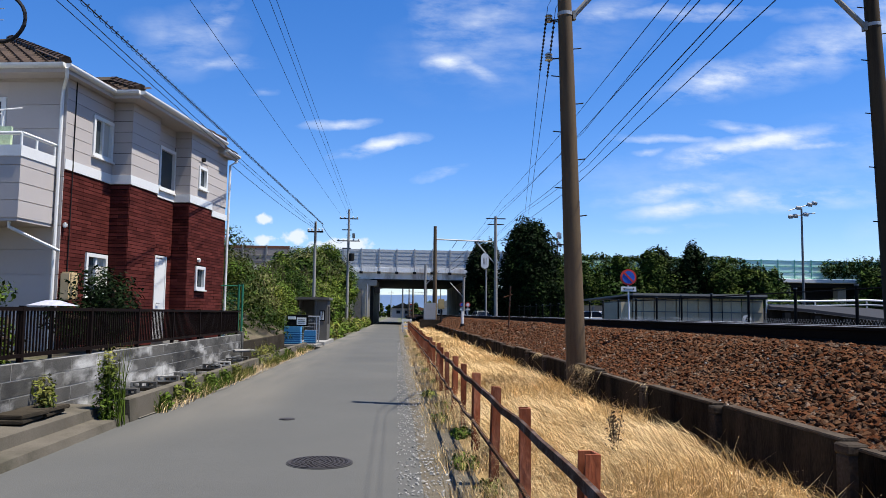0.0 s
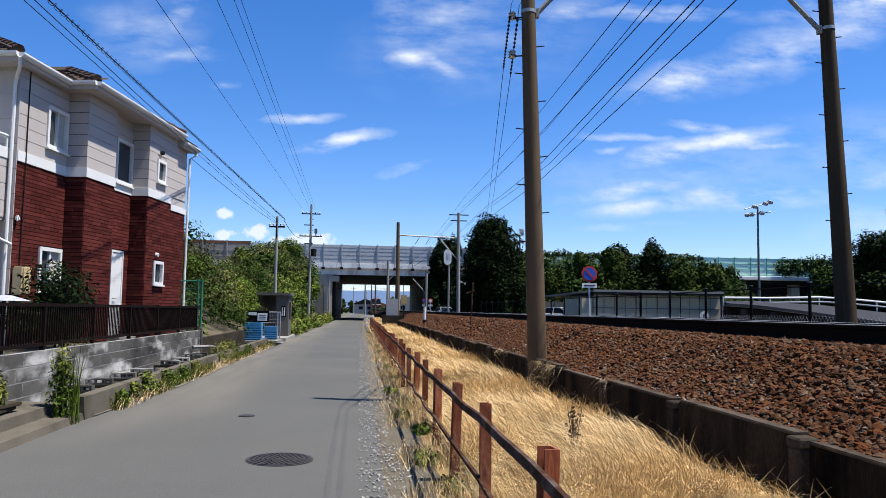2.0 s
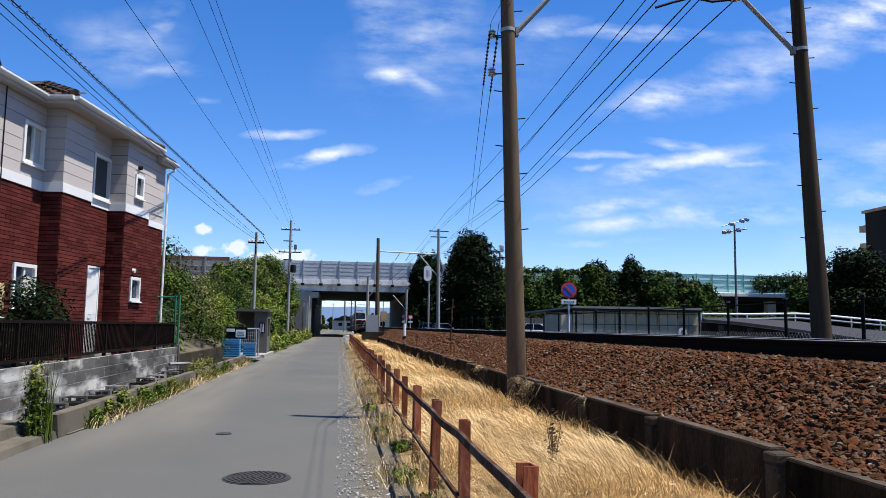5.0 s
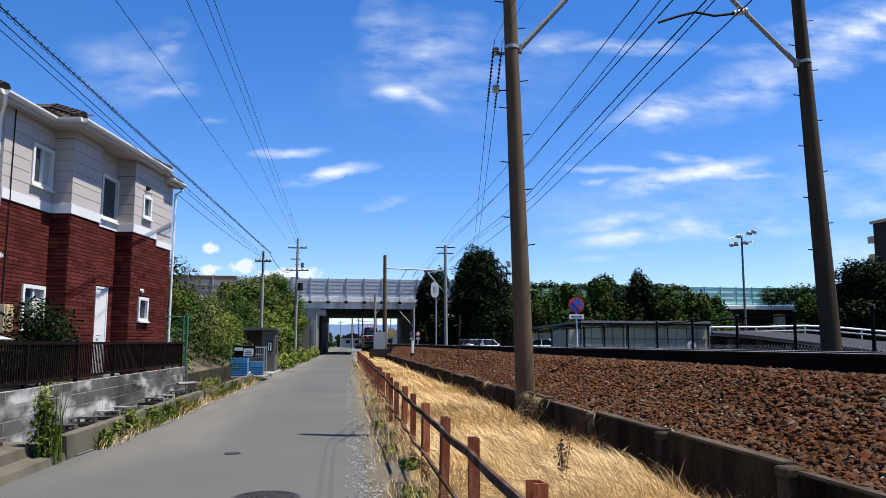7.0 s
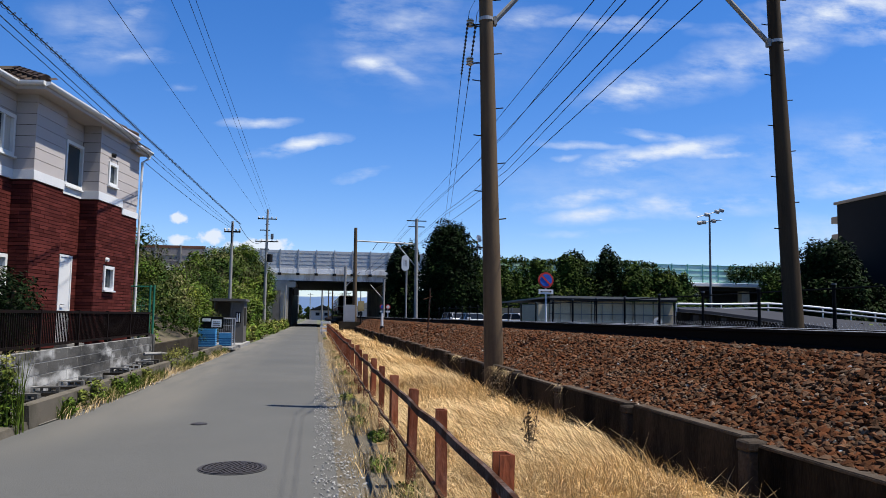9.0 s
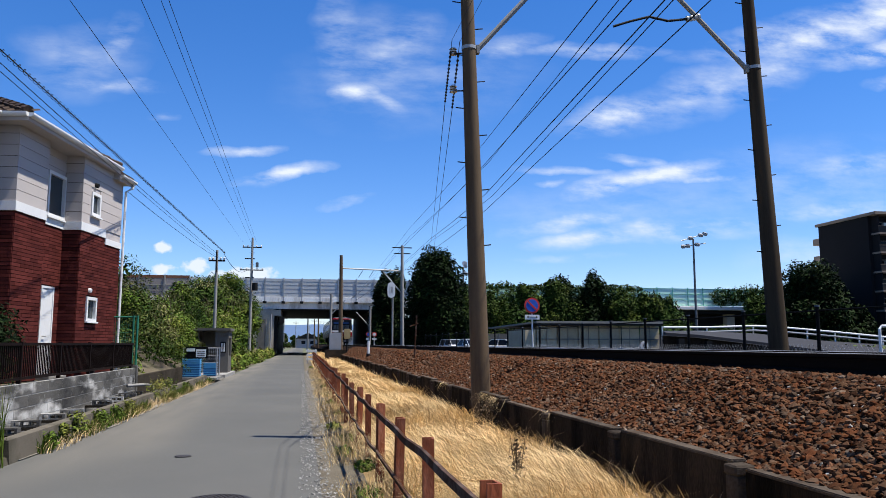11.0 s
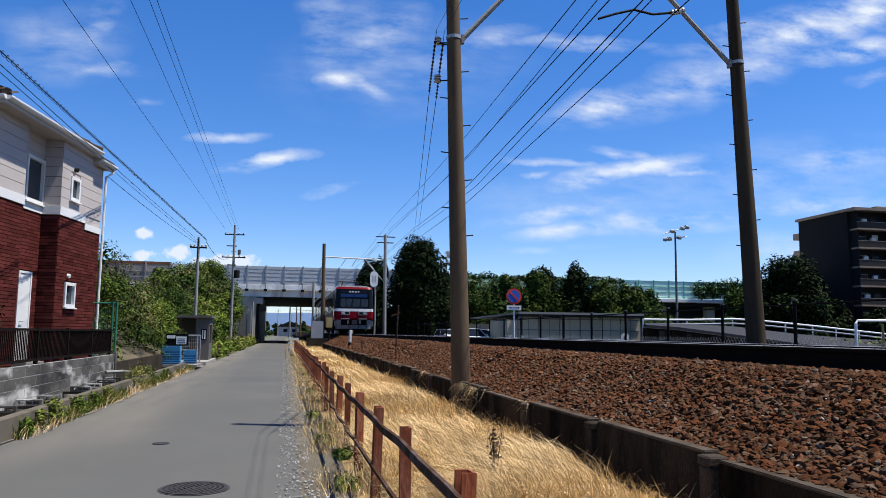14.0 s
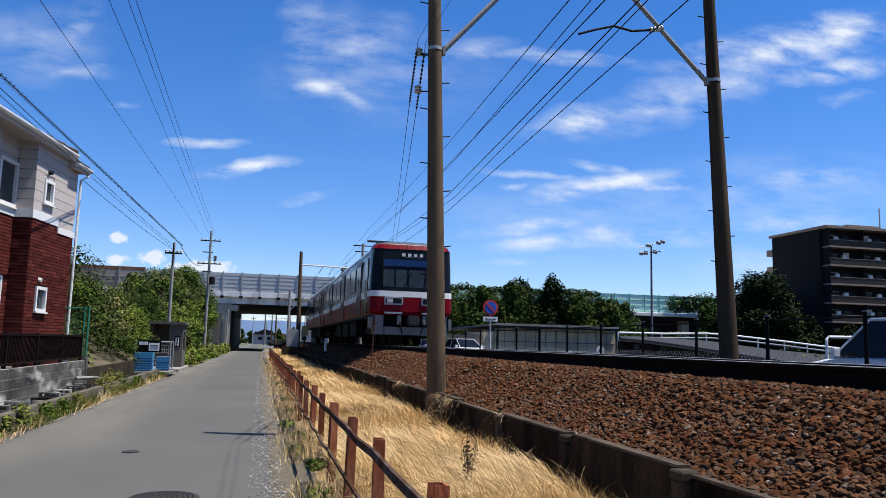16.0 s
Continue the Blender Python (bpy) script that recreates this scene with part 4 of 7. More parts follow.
for zz in (5.60, 6.24):
    it = thing("feeder_insulator", "white porcelain insulator on a short bracket of the pole", "insulator", pose(2.34, 11.95, zz))
    part("bracket", tubed([(0.0, 0, -0.03), (0.34, -0.1, -0.03)], 0.012, 6), DARK, it)
    bm = bmesh.new()
    insulator(bm, 0, 0, 0, 1.0)
    part("porcelain", bm, PORCELAIN, it, smooth=True)
steady = thing("steady_arm", "curved steel steady arm holding the contact wire", "steady arm", pose(0, 12.0, 0))
part("arm", tubed([(6.79, 0, 7.25), (6.55, 0, 7.16), (6.2, 0, 7.10), (5.85, 0, 7.15), (5.5, 0, 7.04), (5.18, 0, 6.92)], 0.022, 6), DARK, steady)
bm = bmesh.new()
for k in range(4):
    tube(bm, [(6.56 + 0.07 * k, 0, 7.16 + 0.02 * k), (6.59 + 0.07 * k, 0, 7.17 + 0.02 * k)], 0.055, 10)
part("porcelain", bm, PORCELAIN, steady, smooth=True)


def wire(label, a, b, sag=0.3, r=0.012, beads=0.0, name="overhead_wire", cat="wire", group="overhead wires", n=14):
    a, b = Vector(a), Vector(b)
    pts = [a.lerp(b, k / n) - Vector((0, 0, sag * 4 * (k / n) * (1 - k / n))) for k in range(n + 1)]
    bm = tubed(pts, r, 5)
    if beads:
        guard = bmesh.new()
        length = (b - a).length
        k = 0.0
        while k < length:
            p = a.lerp(b, k / length) - Vector((0, 0, sag * 4 * (k / length) * (1 - k / length)))
            if beads > 0.2:
                turn = [p + (b - a) / length * (beads * q / 8) + Vector((0.036 * math.cos(q * math.pi / 4), 0, 0.036 * math.sin(q * math.pi / 4))) for q in range(9)]
                tube(guard, turn, 0.0055, 3, cap=False)
            else:
                tube(guard, [p, p + (b - a) / length * 0.035], 0.021, 6)
            k += beads
    ob = solid(name, bm, WIRE, label, cat, group)
    if beads:
        part("bird_guard", guard, WIRE, ob, kind="stuff")
    return ob


def past(a, b, f):
    """The point beyond a, away from b, by the share f of their distance."""
    a, b = Vector(a), Vector(b)
    return a + (a - b) * f


CATENARY = [((3.64, 9.0, 5.85), (5.68, 24, 7.96), (6.79, 50, 9.04), 0.008), ((3.93, 9.0, 5.87), (5.87, 24, 7.36), (6.79, 50, 8.48), 0.007),
            ((4.10, 9.0, 5.88), (5.67, 24, 7.22), (6.79, 50, 8.25), 0.009), ((4.55, 9.0, 5.90), (5.76, 24, 6.30), (8.24, 50, 8.43), 0.010),
            ((4.67, 9.0, 5.91), (6.00, 24, 6.26), (8.24, 50, 8.24), 0.008), ((6.57, 12.0, 7.11), (7.19, 30, 6.84), (7.93, 50, 7.36), 0.011)]
FEEDERS = [((1.91, 9.5, 5.98), (2.43, 13.0, 6.04), (8.24, 50, 7.75)), ((2.01, 9.5, 5.98), (2.47, 12.5, 5.77), (8.47, 50, 7.75))]
for a, m, b, r in CATENARY:
    wire("thin black overhead line wire of the railway", past(a, m, 1.2), a, 0.0, r)
    wire("thin black overhead line wire of the railway", a, m, 0.0, r)
    wire("thin black overhead line wire of the railway", m, b, 0.05, r)
    wire("thin black overhead line wire of the railway", b, (TRACK_X + 1.0 + 0.5 * (b[0] - 6.5), 104, 7.2), 0.3, r)
for a, m, b in FEEDERS:
    near = Vector(a).lerp(Vector(m), 0.4)
    wire("black feeder cable running from pole to pole", (2.3, -34, 6.6), near, 0.25, 0.003)
    wire("black feeder cable running from pole to pole", near, m, 0.0, 0.005)
    wire("black feeder cable running from pole to pole", m, b, 0.05, 0.007)
    wire("black feeder cable with small clips beside the insulator", Vector(m).lerp(Vector(a), 0.45), Vector(m).lerp(Vector(b), 0.03), 0.0, 0.008, 0.19)


def portal():
    p = thing("catenary_portal", "grey steel catenary portal over the railway", "portal", pose(0, 58, 0), group="catenary portals")
    part("post", tubed([(2.80, 0, 0.4), (2.74, 0, 8.1)], 0.17, 14, 0.12), POLE, p, smooth=True)
    part("post", tubed([(7.43, 0, 0.2), (7.36, 0, 8.95)], 0.15, 14, 0.11), POLE_GREY, p, smooth=True)
    bm = tubed([(2.75, 0, 7.12), (7.4, 0, 7.0)], 0.06, 6)
    part("beam", bm, GALV, p)
    part("stay", tubed([(5.9, 0, 6.95), (7.35, 0, 5.3)], 0.05, 6), GALV, p)
    for x in (4.4, 5.2, 6.0):
        part("hanger", tubed([(x, 0, 7.0), (x - 0.35, 0, 6.45)], 0.02, 5), DARK, p)
    for z, w in ((8.3, 0.62), (8.75, 0.75)):
        part("crossarm", boxed(7.37 - w, 7.37 + w, -0.04, 0.04, z, z + 0.07), DARK, p)
    return p


first = portal()
copy_thing(first, pose(0.2, 104 + 46, 0))
copy_thing(first, pose(0.2, 200, 0))
for i, (x, y, h) in enumerate(((2.9, 82, 6.4), (7.2, 84, 5.2))):
    q = thing("bracket_pole", "slim grey pole with a diagonal stay before the bridge", "pole", pose(x, y, 0.3))
    part("shaft", tubed([(0, 0, 0), (0, 0, h)], 0.13, 10), POLE_GREY, q)
    part("stay", tubed([(0, 0, h - 2.2), (1.5 if i == 0 else -1.5, 0, h - 0.6)], 0.05, 6), GALV, q)

# cabinet, marker post and round signs along the track
cab = thing("relay_cabinet", "grey steel relay cabinet on a concrete footing", "cabinet", pose(2.3, 55.5, 0.9))
part("body", boxed(-0.42, 0.42, -0.3, 0.3, 0.15, 1.35, 0.02), GALV, cab)
part("footing", boxed(-0.7, 0.9, -0.5, 0.5, -0.9, 0.15), OLD_CONCRETE, cab)
sp = thing("speed_signal", "yellowish trackside signal box on a post", "signal", pose(3.05, 54, 0.9))
part("post", tubed([(0, 0, 0), (0, 0, 1.3)], 0.05, 8), DARK, sp)
part("head", boxed(-0.22, 0.22, -0.12, 0.12, 0.9, 1.6, 0.03), mat("dull_yellow", (0.32, 0.25, 0.12), 0.7), sp)
mk = thing("marker_post", "short white trackside marker post", "marker post", pose(3.15, 37.5, 0.75))
part("shaft", tubed([(0, 0, 0), (0, 0, 0.85)], 0.07, 10, 0.06), WHITE, mk)
part("base", tubed([(0, 0, -0.1), (0, 0, 0.25)], 0.10, 8), DARK, mk)
for x, y, z in ((3.95, 48, 2.06), (4.48, 50, 1.98)):
    s = thing("round_sign", "small round red-edged road sign on a post", "road sign", pose(x * 1.2 + 2.3, 84, 0.25), group="round signs")
    part("post", tubed([(0, 0, 0), (0, 0, 2.3)], 0.05, 6), WHITE, s)
    part("plate", disc((0, 1, 0), (0, -0.06, 2.25), 0.27, 0.03), SIGN_RED, s)
    part("face", disc((0, 1, 0), (0, -0.085, 2.25), 0.18, 0.02), WHITE if x > 4 else SIGN_BLUE, s)
    part("lower_plate", boxed(-0.24, 0.24, -0.08, -0.05, 1.66, 1.84), WHITE, s)
st = thing("thin_stake", "thin dark stake with a bracket in the ballast", "stake", pose(3.45, 24, 0.75))
part("shaft", tubed([(0, 0, 0), (0.07, 0, 1.6)], 0.025, 6), RUST_DARK, st)
part("bracket", tubed([(-0.14, 0, 1.25), (0.14, 0, 1.35)], 0.02, 5), RUST_DARK, st)
bd = thing("oval_board", "white oval mirror-backed board on a tall post", "board", pose(6.55, 57, 0.25))
part("post", tubed([(0, 0, 0), (0, 0, 5.6)], 0.07, 8), POLE_GREY, bd)
outline = [(0.29 * math.cos(k * math.pi / 10), (0.29 if 0 < k < 10 else -0.29 if k > 10 else 0.0) + 0.29 * math.sin(k * math.pi / 10)) for k in range(20)]
rim = prism([(x * 1.1, z * 1.06) for x, z in outline], 0, 0.05)
plate = prism(outline, 0.051, 0.075)
for bm in (rim, plate):
    bmesh.ops.rotate(bm, cent=(0, 0, 0), matrix=Matrix.Rotation(radians(90), 3, "X"), verts=bm.verts[:])
    bmesh.ops.translate(bm, vec=(-0.12, -0.08, 5.2), verts=bm.verts[:])
part("rim", rim, DARK, bd)
part("plate", plate, WHITE, bd)
for k in range(3):
    part("bar", boxed(-0.24 + 0.1 * k, -0.2 + 0.1 * k, -0.163, -0.156, 4.95, 5.45), POLE_GREY, bd)

# ---- the far side: fence, sign, shelter, ramp ----


def build_east_fence():
    f = thing("railway_fence", "dark post and mesh fence beyond the track", "fence")
    post = to_mesh("post", tubed([(0, 0, 0), (0, 0, 1.87)], 0.033, 8), BLACK)
    capm = to_mesh("cap", tubed([(0, 0, 1.87), (0, 0, 1.90)], 0.045, 8), GALV_DARK)
    ys = [7.6 + 2.34 * k for k in range(22)]
    for y in ys:
        again("post", post, f, pose(9.0, y, EAST))
        again("cap", capm, f, pose(9.0, y, EAST))
    part("top_rail", tubed([(9, ys[0], 2.05), (9, ys[-1], 2.05)], 0.016, 6), BLACK, f)
    part("bottom_rail", tubed([(9, ys[0], EAST + 0.1), (9, ys[-1], EAST + 0.1)], 0.02, 6), DARK, f)
    bm = bmesh.new()
    y = ys[0]
    while y < 30:
        for s in (-1, 1):
            tube(bm, [(9, y, EAST + 0.1), (9, y + s * 0.9, 1.45)], 0.0022, 3, cap=False)
        y += 0.11
    part("mesh", bm, GALV, f, "thin diagonal wire mesh", kind="stuff")


build_east_fence()
sign = thing("no_parking_sign", "round no-parking sign, blue with a red ring, above a white plate", "road sign", pose(8.62, 28.4, EAST))
part("post", tubed([(0.04, 0, 0), (0.0, 0, 2.95)], 0.032, 10), WHITE, sign)
part("ring", disc((0, 1, 0), (0, -0.05, 2.67), 0.305, 0.02, 40), SIGN_RED, sign, "red ring")
face = part("face", disc((0, 1, 0), (0, -0.063, 2.67), 0.235, 0.012, 40), SIGN_BLUE, sign, "blue face")
bm = boxed(-0.235, 0.235, -0.006, 0.006, -0.032, 0.032)
part("slash", bm, SIGN_RED, sign, "red slash", at=pose(0, -0.075, 2.67, 0, 45, 0))
pl = part("lower_plate", boxed(-0.29, 0.29, -0.07, -0.05, 2.14, 2.32), WHITE, sign, "white plate with a black double arrow")
bm = boxed(-0.17, 0.17, -0.078, -0.072, 2.22, 2.245)
for s in (-1, 1):
    v = [bm.verts.new(p) for p in ((s * 0.23, -0.078, 2.2325), (s * 0.15, -0.078, 2.275), (s * 0.15, -0.078, 2.19))]
    bm.faces.new(v)
part("arrow", bm, BLACK, pl)


def build_shelter():
    Y = 46.0
    s = thing("bicycle_shelter", "long low bicycle shelter with grey panels and a thin roof", "shelter", pose(0, Y, EAST))
    top = 2.52
    bm = bmesh.new()
    lo = [(14.3, 0.0, top), (22.6, 0.0, top + 0.03), (24.5, 7, top + 0.1), (12.9, 7, top - 0.25)]
    a = [bm.verts.new(p) for p in lo]
    b = [bm.verts.new((x, y, z + 0.1)) for x, y, z in lo]
    bm.faces.new(list(reversed(a))); bm.faces.new(b)
    for i in range(4):
        bm.faces.new((a[i], a[(i + 1) % 4], b[(i + 1) % 4], b[i]))
    part("roof", bm, SHED_ROOF, s)
    part("fascia", boxed(14.25, 22.65, -0.06, -0.005, top - 0.02, top + 0.12), SHED_ROOF, s, "thin pale roof edge")
    part("gutter_line", boxed(14.25, 22.65, -0.05, -0.01, top - 0.14, top - 0.021), DARK, s)
    panel = to_mesh("panel", boxed(0.04, 1.34, 0.55, 0.58, 0.1, 2.35), SHED_WALL)
    post = to_mesh("post", tubed([(0, 0.0, 0), (0, 0.0, top - 0.05)], 0.034, 8), DARK)
    strut = to_mesh("strut", tubed([(0, 0.5, 0), (0, 0.5, top - 0.1)], 0.022, 6), SHED_ROOF)
    for k in range(6):
        again("panel", panel, s, pose(14.4 + 1.38 * k, 0, 0))
        again("strut", strut, s, pose(15.09 + 1.38 * k, 0, 0))
    for k in range(4):
        again("post", post, s, pose(14.5 + 2.66 * k, 0, 0))
    for z in (0.75, 1.5, 2.2):
        part("panel_rail", boxed(14.4, 22.6, 0.50, 0.545, z, z + 0.05), GALV_DARK, s)
    part("back_wall", boxed(14.3, 22.5, 5.0, 5.1, 0, 2.3), SHED_WALL, s)
    part("side_wall", boxed(13.7, 14.38, 0.6, 5.0, 0, 2.15), SHED_WALL, s)
    mark = thing("number_sign", "small round white sign with a black figure 6", "sign", pose(20.6, Y - 1.6, EAST))
    part("stand", tubed([(0, 0, 0), (0, 0, 1.0)], 0.03, 6), DARK, mark)
    part("plate", disc((0, 1, 0), (0, -0.04, 1.12), 0.27, 0.03, 28), WHITE, mark)
    text = bpy.data.curves.new("figure", "FONT")
    text.body, text.size, text.extrude, text.align_x, text.align_y = "6", 0.46, 0.004, "CENTER", "CENTER"
    shape = bpy.data.objects.new("figure", text)
    figure = new("figure", bpy.data.meshes.new_from_object(shape))
    bpy.data.objects.remove(shape)
    figure.data.materials.clear()
    figure.data.materials.append(BLACK)
    figure.parent, figure.matrix_basis = mark, pose(0, -0.062, 1.12, 90, 0, 0)
    for k in range(5):
        bike = thing("bicycle", "dark bicycle leaning in the shelter", "bicycle", pose(18.6 + 0.55 * k, Y - 0.9, EAST, 0, 0, 20), group="bicycles in the shelter")
        for yy in (-0.5, 0.5):
            bm = bmesh.new()
            pts = [(0, yy + 0.33 * math.cos(a * math.pi / 8), 0.33 + 0.33 * math.sin(a * math.pi / 8)) for a in range(17)]
            part("wheel", tube(bm, pts, 0.018, 5, cap=False), TYRE if k < 4 else WHITE, bike)
        part("frame_bars", tube(tube(tubed([(0, -0.5, 0.33), (0, 0.05, 0.3)], 0.016, 5), [(0, 0.05, 0.3), (0, -0.15, 0.85)], 0.016, 5), [(0, 0.05, 0.3), (0, 0.42, 0.85)], 0.016, 5), DARK, bike)
        part("saddle", boxed(-0.07, 0.07, -0.28, -0.02, 0.86, 0.92, 0.02), BLACK, bike)
        part("handlebar", tubed([(-0.25, 0.4, 0.98), (0.25, 0.4, 0.98)], 0.014, 5), GALV, bike)


build_shelter()


def build_ramp():
    r = thing("ramp", "concrete ramp rising behind a white guard rail", "ramp", kind="structure")
    bm = bmesh.new()
    near = [(15.4, 31, 1.95), (16.9, 31, 1.87), (19.4, 31, 1.61), (22.2, 31, 1.28), (26.5, 31, 0.8)]
    far = [(22.2, 45, 2.28), (25, 45, 2.28), (28.5, 45, 2.15), (33, 45, 1.72), (40, 45, 1.3)]
    a = [bm.verts.new(p) for p in near]
    b = [bm.verts.new(p) for p in far]
    c = [bm.verts.new((p[0], p[1], p[2] - 0.12)) for p in near]
    d = [bm.verts.new((p[0], p[1], p[2] - 0.25)) for p in far]
    for k in range(4):
        bm.faces.new((a[k], a[k + 1], b[k + 1], b[k]))
        bm.faces.new((c[k + 1], c[k], d[k], d[k + 1]))
        bm.faces.new((c[k], c[k + 1], a[k + 1], a[k]))
        bm.faces.new((b[k], b[k + 1], d[k + 1], d[k]))
    bm.faces.new((c[0], a[0], b[0], d[0]))
    bm.faces.new((a[-1], c[-1], d[-1], b[-1]))
    part("deck", bm, mat("ramp_concrete", (0.032, 0.032, 0.035), 0.9, vary=0.12, scale=0.6, fine=12, bump=0.2), r)
    for k in range(5):
        part("column", boxed(16.0 + 1.3 * k, 16.25 + 1.3 * k, 31.0, 31.24, EAST, 1.70 - 0.11 * k), DARK, r)
    # Added slab, coloured dark as the shade in the void below the deck.
    bm = bmesh.new()
    for p, q in zip(near, near[1:4]):
        v = [bm.verts.new(c) for y in (31.25, 31.35) for c in ((p[0], y, EAST), (q[0], y, EAST), (q[0], y, q[2] - 0.125), (p[0], y, p[2] - 0.125))]
        for f in ((0, 1, 2, 3), (7, 6, 5, 4), (0, 4, 5, 1), (3, 2, 6, 7), (0, 3, 7, 4), (1, 5, 6, 2)):
            bm.faces.new([v[k] for k in f])
    part("side_wall", bm, WALL_FACE, r, "added dark slab painted as the shade below the deck")
    g = thing("guard_rail", "white steel guard rail along the ramp", "guard rail")
    pts = [(22.0, 44.6, 2.50), (25, 44.6, 2.52), (28.2, 44.6, 2.62), (30.0, 44.6, 2.55), (34, 44.6, 2.25), (41, 44.6, 1.65)]
    for p, q in zip(pts, pts[1:]):
        for dz in (0.0, -0.28):
            bm = tubed([(p[0], p[1], p[2] + dz), (q[0], q[1], q[2] + dz)], 0.06, 8)
            part("rail", bm, GALV if dz else WHITE, g)
        n = max(1, int((q[0] - p[0]) / 1.6))
        for k in range(n):
            f = k / n
            x, z = p[0] + (q[0] - p[0]) * f, p[2] + (q[2] - p[2]) * f
            part("post", tubed([(x, 44.75, z - 0.75), (x, 44.75, z + 0.05)], 0.05, 6), WHITE, g)
    b = thing("barrier", "white tubular barrier with yellow uprights", "barrier", pose(20.0, 24.0, EAST))
    part("hoop", tubed([(0, 0, 0), (0, 0, 1.75), (0.1, 0, 1.85), (3.6, 0, 1.9), (3.7, 0, 1.8), (3.7, 0, 0)], 0.05, 8), WHITE, b)
    for x in (1.2, 2.0, 2.4):
        part("upright", tubed([(x, 0.1, 0), (x, 0.1, 1.75)], 0.045, 6), mat("dull_ochre", (0.28, 0.2, 0.07), 0.7) if x == 1.2 else bpy.data.materials["dull_ochre"], b)
    blobs = [((26 + 2 * k, 39, 0.9), (1.4, 1.0, 0.5)) for k in range(6)]
    stuff("ramp_grass", leaf_mesh("ramp_grass", blobs, 3500, 0.12, LEAF_WEED, 77), "rough green grass beside the ramp", "grass")


build_ramp()
# ---- bridge, highway and distance ----
BY = 100.0


def build_bridge():
    b = thing("road_bridge", "highway bridge over lane and railway, with grey noise walls", "bridge")
    part("girder", boxed(-9, 14, BY, BY + 34, 5.9, 7.0), GIRDER, b, "whitish weathered girder")
    # Shade under the bridge is put into the dark colour of this slab.
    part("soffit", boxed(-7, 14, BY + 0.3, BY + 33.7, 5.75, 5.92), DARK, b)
    part("edge_beam", boxed(-30, 14, BY - 0.45, BY - 0.02, 6.75, 7.35), GIRDER, b, "pale concrete edge beam")
    panel = to_mesh("wall_panel", boxed(0.03, 2.27, -0.06, 0.0, 7.4, 9.72), NOISE_GREY)
    band = to_mesh("wall_band", boxed(0.0, 2.3, -0.075, -0.062, 0, 0.05), GALV)
    post = to_mesh("wall_post", boxed(-0.07, 0.07, -0.16, 0.02, 6.6, 9.85), GALV)
    foot = to_mesh("post_foot", boxed(-0.22, 0.22, -0.22, -0.03, 6.55, 6.85), DARK)
    for k in range(14):
        x = -14.0 + 2.3 * k
        again("wall_panel", panel, b, pose(x, BY - 0.3, 0))
        for z in (7.9, 8.4, 8.9, 9.35):
            again("wall_band", band, b, pose(x, BY - 0.3, z))
        again("wall_post", post, b, pose(x, BY - 0.3, 0))
        again("post_foot", foot, b, pose(x, BY - 0.3, 0))
    part("back_wall", boxed(-14, 14, BY + 33.9, BY + 34, 7.2, 9.7), NOISE_GREY, b)
    part("pier", boxed(-7.6, -3.6, BY - 0.2, BY + 34, -0.05, 5.9), PIER, b, "stained concrete abutment")
    part("bearing_shelf", boxed(-5.2, -2.75, BY - 0.25, BY + 10.5, 5.0, 5.74), PIER, b)
    part("pier_recess", boxed(-5.6, -4.6, BY - 0.24, BY - 0.205, 0.2, 4.6), mat("recess_grey", (0.14, 0.13, 0.12), 0.9), b)
    # Slab along the underpass, coloured dark to stand in for its shade.
    part("shaded_underpass_wall", boxed(-3.55, -3.2, BY + 0.5, BY + 34, -0.05, 5.7), DARK, b)
    part("lamp_box", boxed(-2.95, -2.35, BY - 0.3, BY - 0.1, 4.0, 4.9, 0.04), DARK, b)
    part("pier", boxed(8.6, 12, BY + 0.1, BY + 34, -0.05, 5.9), PIER, b)
    dp = thing("drain_pipe", "grey drain pipe on the abutment", "pipe", pose(-3.95, BY - 0.35, 0))
    part("pipe", tubed([(0, 0, 0), (0, 0, 5.2)], 0.09, 8), GALV, dp)
    # embankment and its left noise wall
    e = thing("embankment", "highway embankment with weathered fence panels", "embankment", kind="structure")
    part("slope", swept([(-80, -0.05), (-7.6, -0.05), (-7.6, 6.6), (-80, 6.8)], BY, BY + 34), SOIL, e)
    pn = to_mesh("fence_panel", boxed(0.04, 2.9, -0.08, 0.0, 6.6, 9.6), mat("weathered_grey_board", (0.24, 0.21, 0.19), 0.8, vary=0.3, scale=0.5, fine=5, bump=0.1, rand=0.2))
    fp = to_mesh("fence_post", boxed(-0.09, 0.09, -0.22, 0.02, 6.4, 10.0), POLE_GREY)
    fb = to_mesh("fence_board", boxed(0.1, 2.9, -0.13, -0.081, 0, 0.10), PIER)
    tp = to_mesh("fence_top", boxed(0.0, 3.0, -0.1, 0.02, 9.6, 9.95), BROWN_ROOF)
    for k in range(22):
        again("fence_panel", pn, e, pose(-80 + 3 * k, BY - 0.1, 0))
        again("fence_post", fp, e, pose(-80 + 3 * k, BY - 0.1, 0))
        for z in (7.3, 8.0, 8.7):
            again("fence_board", fb, e, pose(-80 + 3 * k, BY - 0.1, z))
        if k > 10:
            again("fence_top", tp, e, pose(-80 + 3 * k, BY - 0.1, 0))
    # the highway to the east: deck, green noise wall
    h = thing("highway_viaduct", "highway viaduct with pale green noise walls", "viaduct")
    part("deck", boxed(10, 130, BY + 4, BY + 15, 6.45, 7.0), GIRDER, h)
    # Dark slab paints the shade on the deck's underside.
    part("deck_soffit_shade", boxed(10, 130, BY + 4.4, BY + 15, 5.9, 6.449), DARK, h)
    gp = to_mesh("green_panel", boxed(0.03, 2.37, 0, 0.06, 7.05, 9.55), NOISE_GREEN)
